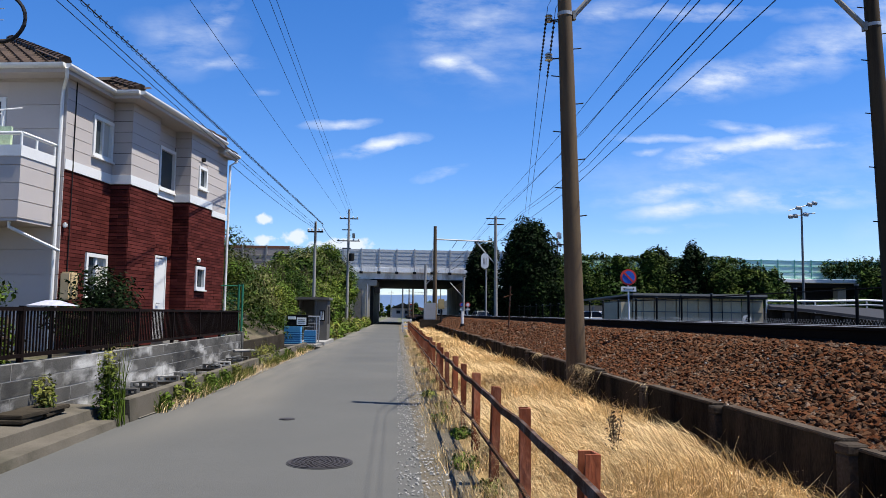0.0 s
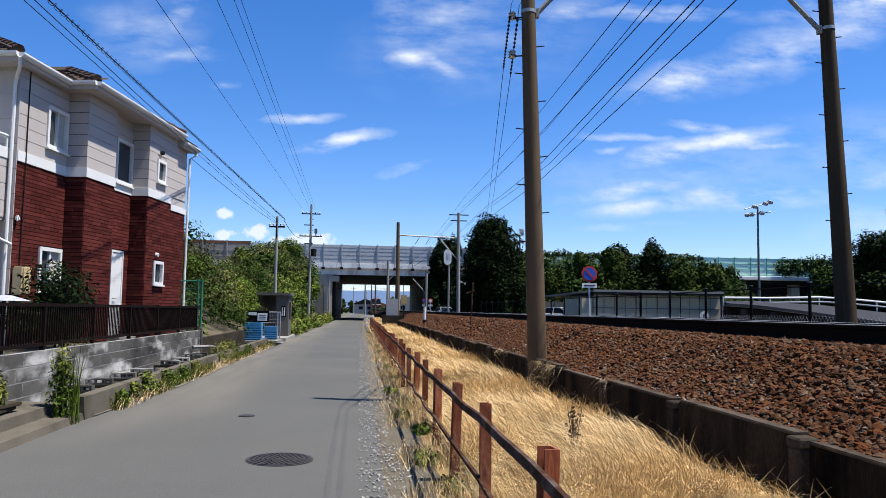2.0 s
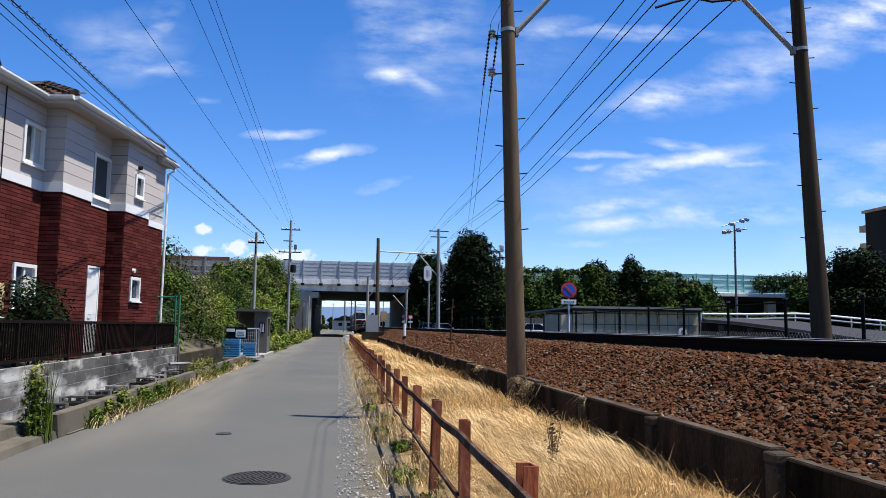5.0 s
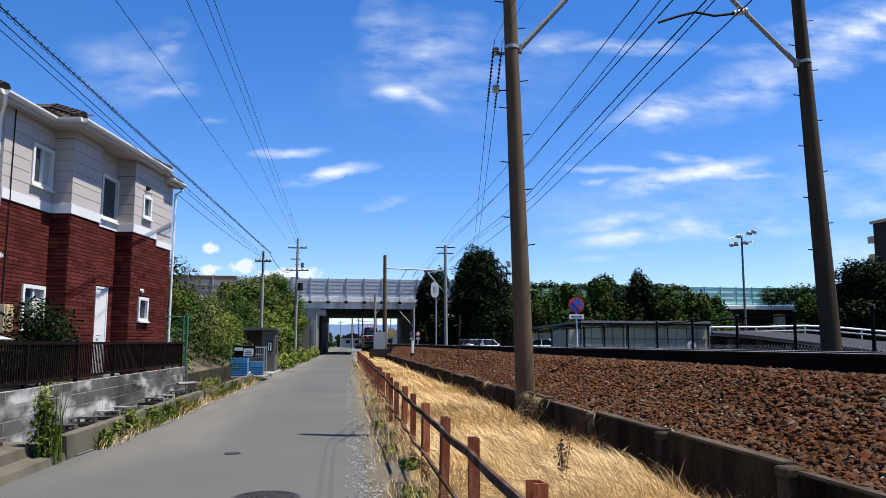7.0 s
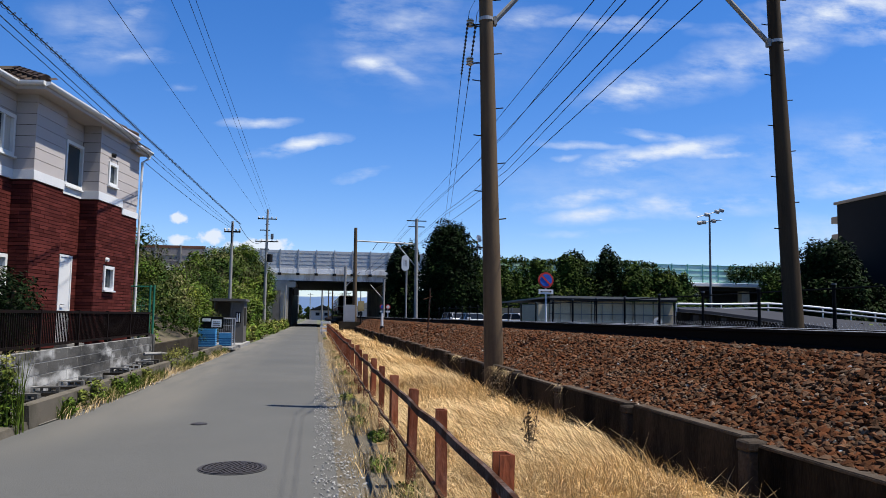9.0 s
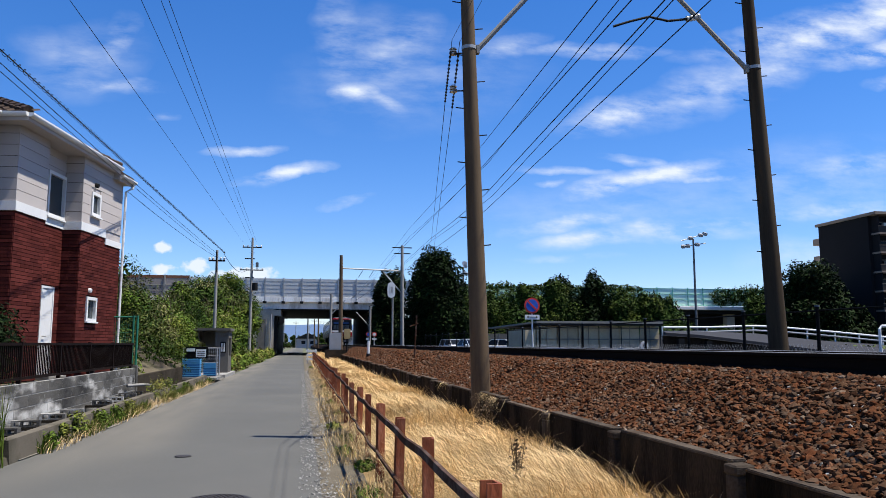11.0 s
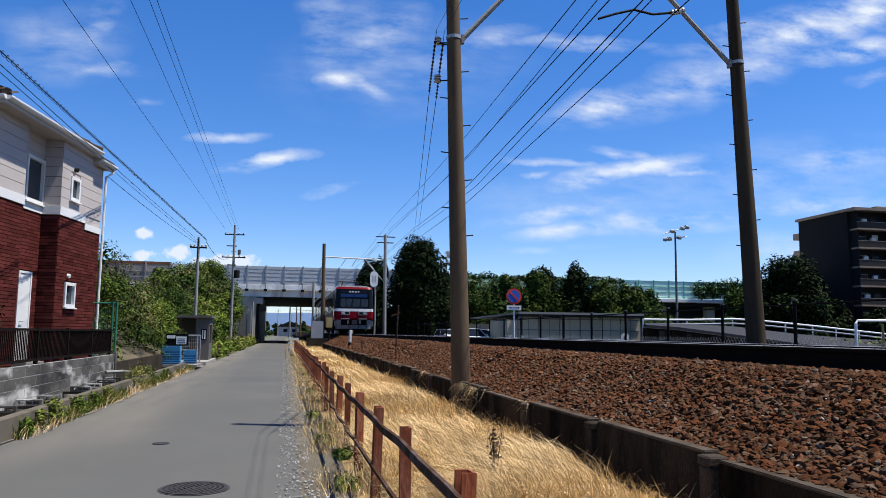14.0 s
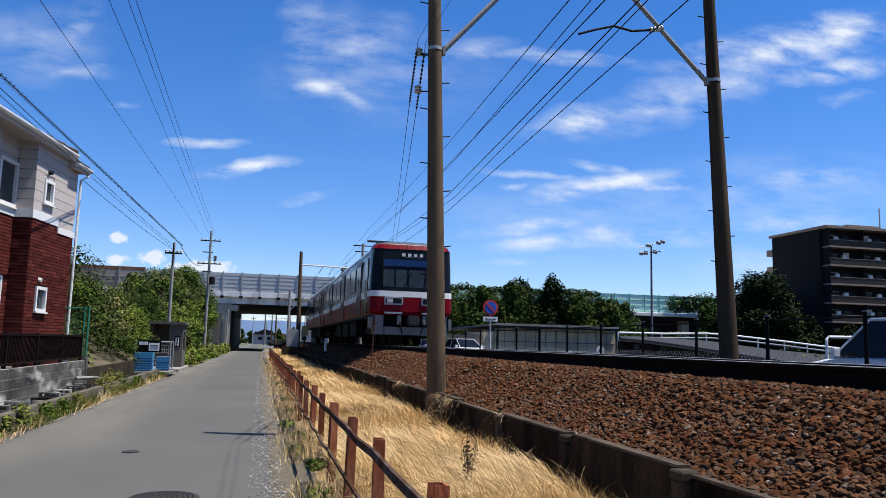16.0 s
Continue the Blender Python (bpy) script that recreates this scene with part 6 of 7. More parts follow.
def hip_roof(parent, x0, x1, y0, y1, z, slope, label):
    """A tiled hip roof: rows of tiles on each slope as raised strips."""
    h = min(x1 - x0, y1 - y0) / 2 * slope
    mx, my = (x0 + x1) / 2, (y0 + y1) / 2
    d = min(x1 - x0, y1 - y0) / 2
    bm = bmesh.new()
    lo = [bm.verts.new(p) for p in ((x0, y0, z), (x1, y0, z), (x1, y1, z), (x0, y1, z))]
    if x1 - x0 > y1 - y0:
        r = [bm.verts.new((x0 + d, my, z + h)), bm.verts.new((x1 - d, my, z + h))]
        faces = [(lo[0], lo[1], r[1], r[0]), (lo[1], lo[2], r[1]), (lo[2], lo[3], r[0], r[1]), (lo[3], lo[0], r[0])]
    else:
        r = [bm.verts.new((mx, y0 + d, z + h)), bm.verts.new((mx, y1 - d, z + h))]
        faces = [(lo[0], lo[1], r[0]), (lo[1], lo[2], r[1], r[0]), (lo[2], lo[3], r[1]), (lo[3], lo[0], r[0], r[1])]
    for f in faces:
        bm.faces.new(f)
    bm.faces.new(list(reversed(lo)))
    roof = part("roof", bm, MORTAR, parent, label)
    # tiles: half-round caps in rows on the slope that faces -y and on the slope that faces +x
    bm = bmesh.new()
    t = 0.0
    while t < d - 0.05:
        a, b = x0 + t + 0.02, x1 - t - 0.02
        k = a
        while k < b:
            yy, zz = y0 + t, z + t * slope
            w = 0.125
            vs = [bm.verts.new((k + w * (q / 3 - 1) * 0.5 + w * 0.5, yy + e * 0.29, zz + e * 0.29 * slope + 0.02 + 0.04 * math.sin(math.pi * q / 6) + (0.03 if e == 0 else 0.0))) for e in (0, 1) for q in (0, 2, 4, 6)]
            for q in range(3):
                bm.faces.new((vs[q], vs[q + 1], vs[q + 5], vs[q + 4]))
            bm.faces.new((vs[3], vs[2], vs[1], vs[0]))
            k += 0.25
        a, b = y0 + t + 0.02, y1 - t - 0.02
        k = a
        while k < b and t < 1.2:
            xx, zz = x1 - t, z + t * slope
            w = 0.25
            vs = [bm.verts.new((xx - e * 0.29, k + w * q / 6, zz + e * 0.29 * slope + 0.02 + 0.04 * math.sin(math.pi * q / 6) + (0.03 if e == 0 else 0.0))) for e in (0, 1) for q in (0, 2, 4, 6)]
            for q in range(3):
                bm.faces.new((vs[q], vs[q + 1], vs[q + 5], vs[q + 4]))
            bm.faces.new((vs[3], vs[2], vs[1], vs[0]))
            k += 0.25
        t += 0.27
    part("roof_tiles", bm, ROOF_TILE, roof, "brown interlocking roof tiles", kind="stuff")
    bm = bmesh.new()
    for (px, py) in ((x0, y0), (x1, y0), (x1, y1)):
        e = Vector((px + (d if px == x0 else -d), py + (d if py == y0 else -d), z + h))
        s = Vector((px, py, z))
        n = int((e - s).length / 0.3)
        for k in range(n):
            p, q = s.lerp(e, k / n), s.lerp(e, (k + 1.1) / n)
            tube(bm, [p + Vector((0, 0, 0.07)), q + Vector((0, 0, 0.05))], 0.10, 7, 0.085)
    part("hip_tiles", bm, ROOF_TILE, roof, kind="stuff")
    return roof


def gutter(parent, pts, drop=0.0):
    """A white half-round gutter with its fascia below, along points."""
    for p, q in zip(pts, pts[1:]):
        p, q = Vector(p), Vector(q)
        dirn = (q - p).normalized()
        side = dirn.cross(Vector((0, 0, 1)))
        bm = bmesh.new()
        sec = [(0.0, 0.0), (0.10, 0.0), (0.10, -0.035), (0.08, -0.07), (0.03, -0.085), (0.0, -0.08)]
        a = [bm.verts.new(p - dirn * 0.0 + side * u + Vector((0, 0, v))) for u, v in sec]
        b = [bm.verts.new(q + side * u + Vector((0, 0, v))) for u, v in sec]
        bm.faces.new(a); bm.faces.new(list(reversed(b)))
        for i in range(len(a)):
            j = (i + 1) % len(a)
            bm.faces.new((a[j], a[i], b[i], b[j]))
        bmesh.ops.recalc_face_normals(bm, faces=bm.faces[:])
        g = part("gutter", bm, WHITE, parent, "white plastic gutter")
        bm = bmesh.new()
        sec = [(-0.001, 0.0), (-0.001, -0.16), (-0.04, -0.16), (-0.04, 0.0)]
        a = [bm.verts.new(p + side * u + Vector((0, 0, v))) for u, v in sec]
        b = [bm.verts.new(q + side * u + Vector((0, 0, v))) for u, v in sec]
        bm.faces.new(a); bm.faces.new(list(reversed(b)))
        for i in range(4):
            j = (i + 1) % 4
            bm.faces.new((a[j], a[i], b[i], b[j]))
        bmesh.ops.recalc_face_normals(bm, faces=bm.faces[:])
        part("fascia", bm, SIDING, g, "pale fascia board")


def build_house():
    h = thing("house", "two-storey house, dark red brick below and pale siding above", "house", pose(-6.48, 14.98, 0, 0, 0, -8))
    # facade sections: outer face x, from y, to y, openings below and above the band
    W1 = (0.93, 1.72, 1.70, 2.58)      # lower sliding window
    W2 = (0.97, 1.72, 4.62, 5.44)      # upper sliding window
    DO = (3.55, 4.12, 0.72, 2.73)      # white door
    W3 = (3.58, 4.43, 4.36, 5.38)      # upper tall window
    W4 = (4.97, 5.53, 2.01, 2.57)      # lower small window
    W5 = (4.95, 5.45, 4.60, 5.15)      # upper small window
    secs = [(0.0, 0.0, 1.78, [W1], [W2]), (0.43, 1.78, 3.08, [], []), (0.2, 3.08, 4.45, [DO], [W3]), (0.62, 4.45, 6.92, [W4], [W5])]
    T = 0.16
    for i, (x, y0, y1, low, up) in enumerate(secs):
        part("wall", pierced(x - T, x, y0, y1, 0.4, BAND0, low), MORTAR, h)
        part("wall", pierced(x - T, x, y0, y1, BAND0, SOFFIT + 0.05, up), SIDING, h)
        grow = [(a - 0.03, b + 0.03, c - 0.03, d + 0.03) for a, b, c, d in low]
        brick_skin(h, "x", x, y0 + 0.0, y1, 0.68, BAND0 - 0.005 if i != 3 else BAND0 - 0.005, grow, i)
        grow = [(a - 0.03, b + 0.03, c - 0.03, d + 0.03) for a, b, c, d in up]
        course_boards(h, "x", x, y0, y1, BAND1 + 0.005, SOFFIT, grow)
        if i < 3:
            part("band", boxed(x, x + 0.035, y0, y1 + (0.02 if i == 2 else 0.0), BAND0, BAND1), WHITE, h, "white trim band")
    part("band", boxed(0.62, 0.655, 4.45, 5.88, BAND0, BAND1), WHITE, h, "white trim band")
    part("band", boxed(0.62, 0.655, 5.882, 6.94, BAND0 - 0.16, BAND0 - 0.002), WHITE, h, "white trim band, one step lower")
    # returns that face the near end
    for x0, x1, y in ((0.0, 0.43, 1.78), (0.2, 0.62, 4.45)):
        part("wall", boxed(x0 - T, x1 - 0.001, y - 0.001, y + T, 0.4, SOFFIT + 0.05), MORTAR, h)
        brick_skin(h, "y", y - 0.001, x0 + 0.02, x1, 0.68, BAND0 - 0.005, (), 9)
        course_boards(h, "y", y - 0.001, x0 + 0.018, x1 + 0.016, BAND1 + 0.005, SOFFIT)
        part("band", boxed(x0 + 0.035, x1 + 0.035, y - 0.036, y - 0.001, BAND0, BAND1), WHITE, h, "white trim band")
    part("wall", boxed(0.2 - T, 0.43 - 0.001, 3.08 - T, 3.08, 0.4, SOFFIT + 0.05), SIDING, h)
    # near end wall, rear and far walls
    part("wall", boxed(-8.0, -0.001, 0.0, T, 0.4, SOFFIT + 0.05), SIDING, h)
    course_boards(h, "y", 0.0, -4.6, 0.016, 0.7, SOFFIT, [(-3.42, -1.2, 4.4, 5.57)], 0.47)
    part("wall", boxed(-8.0, 0.619, 6.92 - T, 6.92, 0.4, SOFFIT + 0.05), SIDING, h)
    part("wall", boxed(-8.0, -8.0 + T, T, 6.92 - T, 0.4, SOFFIT + 0.05), SIDING, h)
    part("upper_window", boxed(-3.4, -1.22, -0.03, -0.001, 4.42, 5.55), WHITE, h)
    part("upper_pane", boxed(-3.3, -1.32, -0.04, -0.031, 4.50, 5.46), WINDOW_GLASS, h)
    part("footing", boxed(-7.9, 0.12, 0.1, 6.6, 0.3, 0.70), CONCRETE, h)
    window_unit(h, 0.0, *W1)
    window_unit(h, 0.0, *W2)
    window_unit(h, 0.2, *W3, panes=1)
    window_unit(h, 0.62, *W4, panes=1)
    window_unit(h, 0.62, *W5, panes=1)
    d = part("door", boxed(0.2 - 0.03, 0.2 + 0.03, DO[0] + 0.03, DO[1] - 0.03, DO[2], DO[3] - 0.04), WHITE, h, "plain white side door")
    part("door_frame", pierced(0.2 - 0.06, 0.2 + 0.045, DO[0] - 0.02, DO[1] + 0.02, DO[2] - 0.02, DO[3] + 0.02, [(DO[0] + 0.03, DO[1] - 0.03, DO[2] - 0.02, DO[3] - 0.03)]), WHITE, d)
    part("door_handle", tubed([(0.24, DO[0] + 0.12, 1.62), (0.27, DO[0] + 0.12, 1.62), (0.27, DO[0] + 0.24, 1.62)], 0.012, 6), GALV, d)
    part("door_step", boxed(0.2, 0.6, 3.35, 4.2, 0.6, 0.74), CONCRETE, h)
    # soffits, roof and gutters
    part("soffit", boxed(-8.4, 0.18, -0.42, 1.34, SOFFIT, SOFFIT + 0.04), SIDING, h)
    part("soffit", boxed(-1.0, 0.76, 1.342, 6.2, SOFFIT, SOFFIT + 0.04), SIDING, h)
    part("soffit", boxed(-1.0, 0.76, 6.202, 7.2, SOFFIT - 0.16, SOFFIT - 0.12), SIDING, h)
    hip_roof(h, -8.5, 0.22, -0.46, 7.1, EAVE - 0.02, 0.50, "main hip roof")
    hip_roof(h, -2.0, 0.80, 1.34, 6.25, EAVE - 0.02, 0.46, "bay roof with brown tiles")
    part("low_roof", prism([(-1.0, 6.25), (0.80, 6.25), (0.80, 7.25), (-1.0, 7.25)], EAVE - 0.2, EAVE - 0.08), ROOF_TILE, h)
    part("eave_end", boxed(0.0, 0.785, 6.23, 6.255, SOFFIT - 0.16, EAVE + 0.02), SIDING, h)
    gutter(h, [(-8.5, -0.46, EAVE), (0.22, -0.46, EAVE)])
    gutter(h, [(0.22, -0.46, EAVE), (0.22, 1.34, EAVE)])
    gutter(h, [(0.22, 1.34, EAVE), (0.80, 1.34, EAVE)])
    gutter(h, [(0.80, 1.34, EAVE), (0.80, 6.25, EAVE)])
    gutter(h, [(0.80, 6.25, EAVE - 0.18), (0.80, 7.25, EAVE - 0.18)])
    part("downpipe", tubed([(0.24, -0.46, EAVE - 0.08), (0.20, -0.38, EAVE - 0.24), (-0.03, -0.08, EAVE - 0.36), (-0.06, -0.06, EAVE - 0.5), (-0.06, -0.06, 0.7)], 0.034, 8), WHITE, h, "white downpipe")
    part("downpipe", tubed([(0.84, 7.15, EAVE - 0.26), (0.82, 7.1, EAVE - 0.38), (0.70, 6.97, EAVE - 0.5), (0.68, 6.96, 0.7)], 0.034, 8), WHITE, h, "white downpipe")
    part("aerial_cable", tubed([(0.03, 0.27, SOFFIT), (0.035, 0.26, 4.6), (0.045, 0.25, 4.2), (0.035, 0.25, 2.1)], 0.012, 5), DARK, h)
    part("vent_cap", tubed([(0.62, 5.12, 5.36), (0.72, 5.12, 5.34)], 0.055, 8), DARK, h)
    part("vent_hood", tubed([(0.62, 5.08, 2.75), (0.70, 5.08, 2.735)], 0.05, 8), WHITE, h)
    part("wall_lamp", boxed(0.02, 0.10, 0.02, 0.10, 3.0, 3.11, 0.025), WHITE, h)
    # water heater
    part("water_heater", boxed(0.03, 0.25, 0.02, 0.32, 1.62, 2.16, 0.03), CREAM, h, "cream-coloured water heater")
    # balcony on the near end
    b = part("balcony", boxed(-4.2, -0.14, -1.10, -0.02, 3.0, BAND0 + 0.02), SIDING, h, "balcony with pale siding")
    z = 3.06
    while z < BAND0 - 0.1:
        for nm, bmq in (("balcony_board", boxed(-0.14, -0.124, -1.1, -0.02, z, z + 0.30)), ("balcony_board", boxed(-4.2, -0.124, -1.116, -1.10, z, z + 0.30))):
            part(nm, bmq, SIDING, b)
        z += 0.315
    part("balcony_band", boxed(-4.22, -0.11, -1.135, -0.02, BAND0 + 0.021, BAND1 + 0.02), WHITE, b)
    for zz in (BAND1 + 0.24,):
        part("balcony_rail", tubed([(-4.2, -1.1, zz), (-0.14, -1.1, zz)], 0.035, 8), WHITE, b)
        part("balcony_rail", tubed([(-0.14, -1.1, zz), (-0.14, -0.05, zz)], 0.035, 8), WHITE, b)
    for p in ((-0.14, -1.1), (-0.14, -0.65), (-0.14, -0.08), (-0.7, -1.1), (-1.5, -1.1), (-2.3, -1.1)):
        part("balcony_post", tubed([(p[0], p[1], BAND1), (p[0], p[1], BAND1 + 0.24)], 0.025, 6), WHITE, b)
    part("balcony_drain", tubed([(-0.35, -1.0, 3.0), (-0.35, -1.0, 2.9), (0.06, -0.1, 2.55)], 0.032, 8), WHITE, b)
    part("aerial_mast", tubed([(-2.6, 1.2, 6.4), (-2.6, 1.2, 8.1)], 0.02, 6), GALV, h)
    for zz in (7.6, 7.85, 8.05):
        part("aerial_bar", tubed([(-2.95, 1.2, zz), (-2.25, 1.2, zz)], 0.01, 5), GALV, h)
    # laundry rack on the balcony
    r = thing("laundry_rack", "white wire laundry rack on the balcony", "laundry rack", h.matrix_basis @ pose(-1.0, -0.7, BAND0 + 0.03))
    for p in ((-0.4, 0, 0.9), (0.0, 0, 1.0)):
        part("bar", tubed([(p[0] - 0.5, -0.3, p[2] - 0.2), (p[0] + 0.5, 0.1, p[2])], 0.015, 6), WHITE, r)
    part("leg", tubed([(-0.3, -0.1, 0), (-0.3, -0.1, 0.85)], 0.015, 6), WHITE, r)
    part("leg", tubed([(0.2, 0, 0), (0.2, 0, 0.95)], 0.015, 6), WHITE, r)
    part("cloth", boxed(0.15, 0.42, -0.05, 0.0, 0.1, 0.62, 0.01), mat("pale_green_cloth", (0.45, 0.55, 0.35), 0.9), r, "pale green cloth")


build_house()


def build_block_wall():
    w = thing("retaining_wall", "stained grey concrete block retaining wall", "wall", kind="structure")
    me = to_mesh("block", boxed(-0.06, 0.05, 0.005, 0.795, 0.004, 0.186, 0.004), BLOCK)
    cap = to_mesh("cap_block", boxed(-0.065, 0.06, 0.004, 0.396, 0.002, 0.05, 0.006), BLOCK)
    for row in range(4):
        for k in range(18):
            y = 7.1 + 0.8 * k + (0.2 if row % 2 else 0)
            again("block", me, w, pose(-4.35, y, 0.07 + 0.19 * row))
    part("core", boxed(-4.42, -4.303, 7.0, 21.6, -0.05, 0.828), mat("lime_mortar", (0.30, 0.29, 0.265), 0.95, vary=0.35, scale=2, fine=50, bump=0.5, tint=(0.05, 0.05, 0.045), tint_amount=0.9), w, "pale limy mortar joints")
    part("far_wall", boxed(-4.48, -4.36, 21.75, 30.2, -0.05, 0.60, 0.01), OLD_CONCRETE, w)
    part("end_pier", boxed(-4.47, -4.27, 21.55, 21.75, -0.05, 0.9, 0.01), BLOCK, w)
    k = thing("kerb_wall", "low worn concrete kerb wall along the ditch", "kerb", kind="structure")
    bm = swept([(-3.62, -0.05), (-3.44, -0.05), (-3.47, 0.29), (-3.60, 0.30)], 10.3, 30.0)
    part("kerb_run", bm, KERB, k)
    part("kerb_foot", swept([(-3.95, -0.05), (-3.44, -0.05), (-3.48, 0.09), (-3.95, 0.11)], 4.0, 11.5), KERB, k)
    part("kerb_end", swept([(-4.3, -0.05), (-3.72, -0.05), (-3.76, 0.22), (-4.3, 0.24)], 5.0, 10.29), KERB, k)
    # hollow blocks lying along the ditch
    src = thing("concrete_block", "grey hollow concrete block lying over the ditch", "concrete block", pose(-4.0, 13.8, 0.215, 0, 0, 90), group="blocks over the ditch")
    bm = pierced(-0.05, 0.05, -0.195, 0.195, 0, 0.10, [(-0.155, -0.065, 0.025, 0.075), (-0.045, 0.045, 0.025, 0.075), (0.065, 0.155, 0.025, 0.075)])
    part("block_body", bm, BLOCK, src)
    part("bearer", boxed(-0.05, 0.05, -0.35, 0.36, -0.05, -0.004), OLD_CONCRETE, src)
    rng = random.Random(2)
    for y in (11.5, 12.6, 14.75, 16.9, 17.9, 19.0, 20.0):
        copy_thing(src, pose(-3.98 + rng.uniform(-0.05, 0.05), y, 0.215 + rng.uniform(-0.01, 0.01), 0, 0, 90 + rng.uniform(-9, 9)))
    for y in (8.6, 9.15):
        lid = solid("slab_lid", boxed(-0.18, 0.18, -0.27, 0.27, 0, 0.045, 0.01), OLD_CONCRETE, "worn concrete ditch cover slab", "cover slab", "ditch slabs", at=pose(-4.08, y, 0.245, 0, 0, 3))
        copy_thing(lid, pose(-4.06, y + 0.04, 0.292, 0, 0, -5))
    pp = thing("ditch_pipe", "pale bent plastic pipe over the ditch", "pipe", pose(0, 0, 0))
    part("pipe", tubed([(-4.25, 20.4, 0.42), (-3.95, 20.9, 0.42), (-3.75, 20.9, 0.40), (-3.66, 20.85, 0.25)], 0.04, 8), CONCRETE, pp)


build_block_wall()


def build_garden_fence():
    f = thing("garden_fence", "dark brown picket fence on top of the block wall", "fence")
    z0, z1 = 0.84, 1.47
    post = to_mesh("post", boxed(-0.03, 0.03, -0.03, 0.03, z0 - 0.01, z1 + 0.015), FENCE_BROWN)
    picket = to_mesh("picket", boxed(-0.008, 0.008, -0.010, 0.010, z0 + 0.06, z1 - 0.03), FENCE_BROWN)
    for k in range(8):
        again("post", post, f, pose(-4.36, 7.2 + 2.0 * k, 0))
    for k in range(168):
        again("picket", picket, f, pose(-4.36, 7.24 + 0.084 * k, 0))
    for z in (z0 + 0.06, z1 - 0.03):
        part("rail", boxed(-4.385, -4.335, 7.15, 21.45, z - 0.015, z + 0.03), FENCE_BROWN, f)
    g = thing("green_mesh_fence", "green-coated mesh fence panel at the plot's corner", "fence", pose(0, 0, 0))
    for x in (-4.42, -4.32, -6.6):
        part("post", tubed([(x, 21.62, 0.6), (x, 21.62, 2.2)], 0.03, 8), GREEN_PAINT, g)
    part("top_rail", tubed([(-6.6, 21.62, 2.16), (-4.32, 21.62, 2.16)], 0.02, 6), GREEN_PAINT, g)
    bm = bmesh.new()
    for k in range(44):
        x = -6.6 + 0.05 * k
        tube(bm, [(x, 21.62, 0.7), (x, 21.62, 2.14)], 0.002, 3, cap=False)
    for k in range(14):
        tube(bm, [(-6.6, 21.62, 0.75 + 0.1 * k), (-4.4, 21.62, 0.75 + 0.1 * k)], 0.002, 3, cap=False)
    part("mesh", bm, GREEN_PAINT, g, kind="stuff")
    m = thing("meter_box", "grey utility meter box behind the fence", "meter box", pose(-4.85, 19.5, 0.62))
    part("box", boxed(-0.1, 0.1, -0.22, 0.22, 0.35, 0.85, 0.02), mat("meter_grey", (0.13, 0.12, 0.12), 0.7), m)
    part("stand", boxed(-0.04, 0.04, -0.05, 0.05, 0, 0.36), DARK, m)
    par = thing("garden_parasol", "folded-down pale round garden table cover", "table", pose(-5.2, 11.9, 0.66))
    part("top", tubed([(0, 0, 0.84), (0, 0, 0.92)], 0.36, 16, 0.10), mat("pale_lilac", (0.34, 0.34, 0.40), 0.6), par)
    part("leg", tubed([(0, 0, 0), (0, 0, 0.88)], 0.03, 8), DARK, par)
    rng = random.Random(12)
    tree("dark bushy garden shrub behind the fence", -5.35, 14.5, 0.66, [((rng.uniform(-0.5, 0.5), rng.uniform(-0.9, 0.9), rng.uniform(0.3, 1.3)), (0.42, 0.45, 0.35)) for _ in range(16)], 6500, 0.042, LEAF_DARK, 301, 1.0, 0.04, "shrub")
    tree("bright green garden shrub behind the fence", -5.0, 10.1, 0.66, [((rng.uniform(-0.8, 0.1), rng.uniform(-1.4, 0.1), rng.uniform(0.1, 1.0)), (0.3, 0.35, 0.24)) for _ in range(18)], 9500, 0.036, LEAF_WEED, 302, 0.7, 0.04, "shrub")
    stuff("wall_creeper", leaf_mesh("wall_creeper", [((-4.25, 9.6, 0.5), (0.1, 0.25, 0.15))], 200, 0.03, LEAF_WEED, 303), "small creeper hanging on the block wall", "creeper")


build_garden_fence()


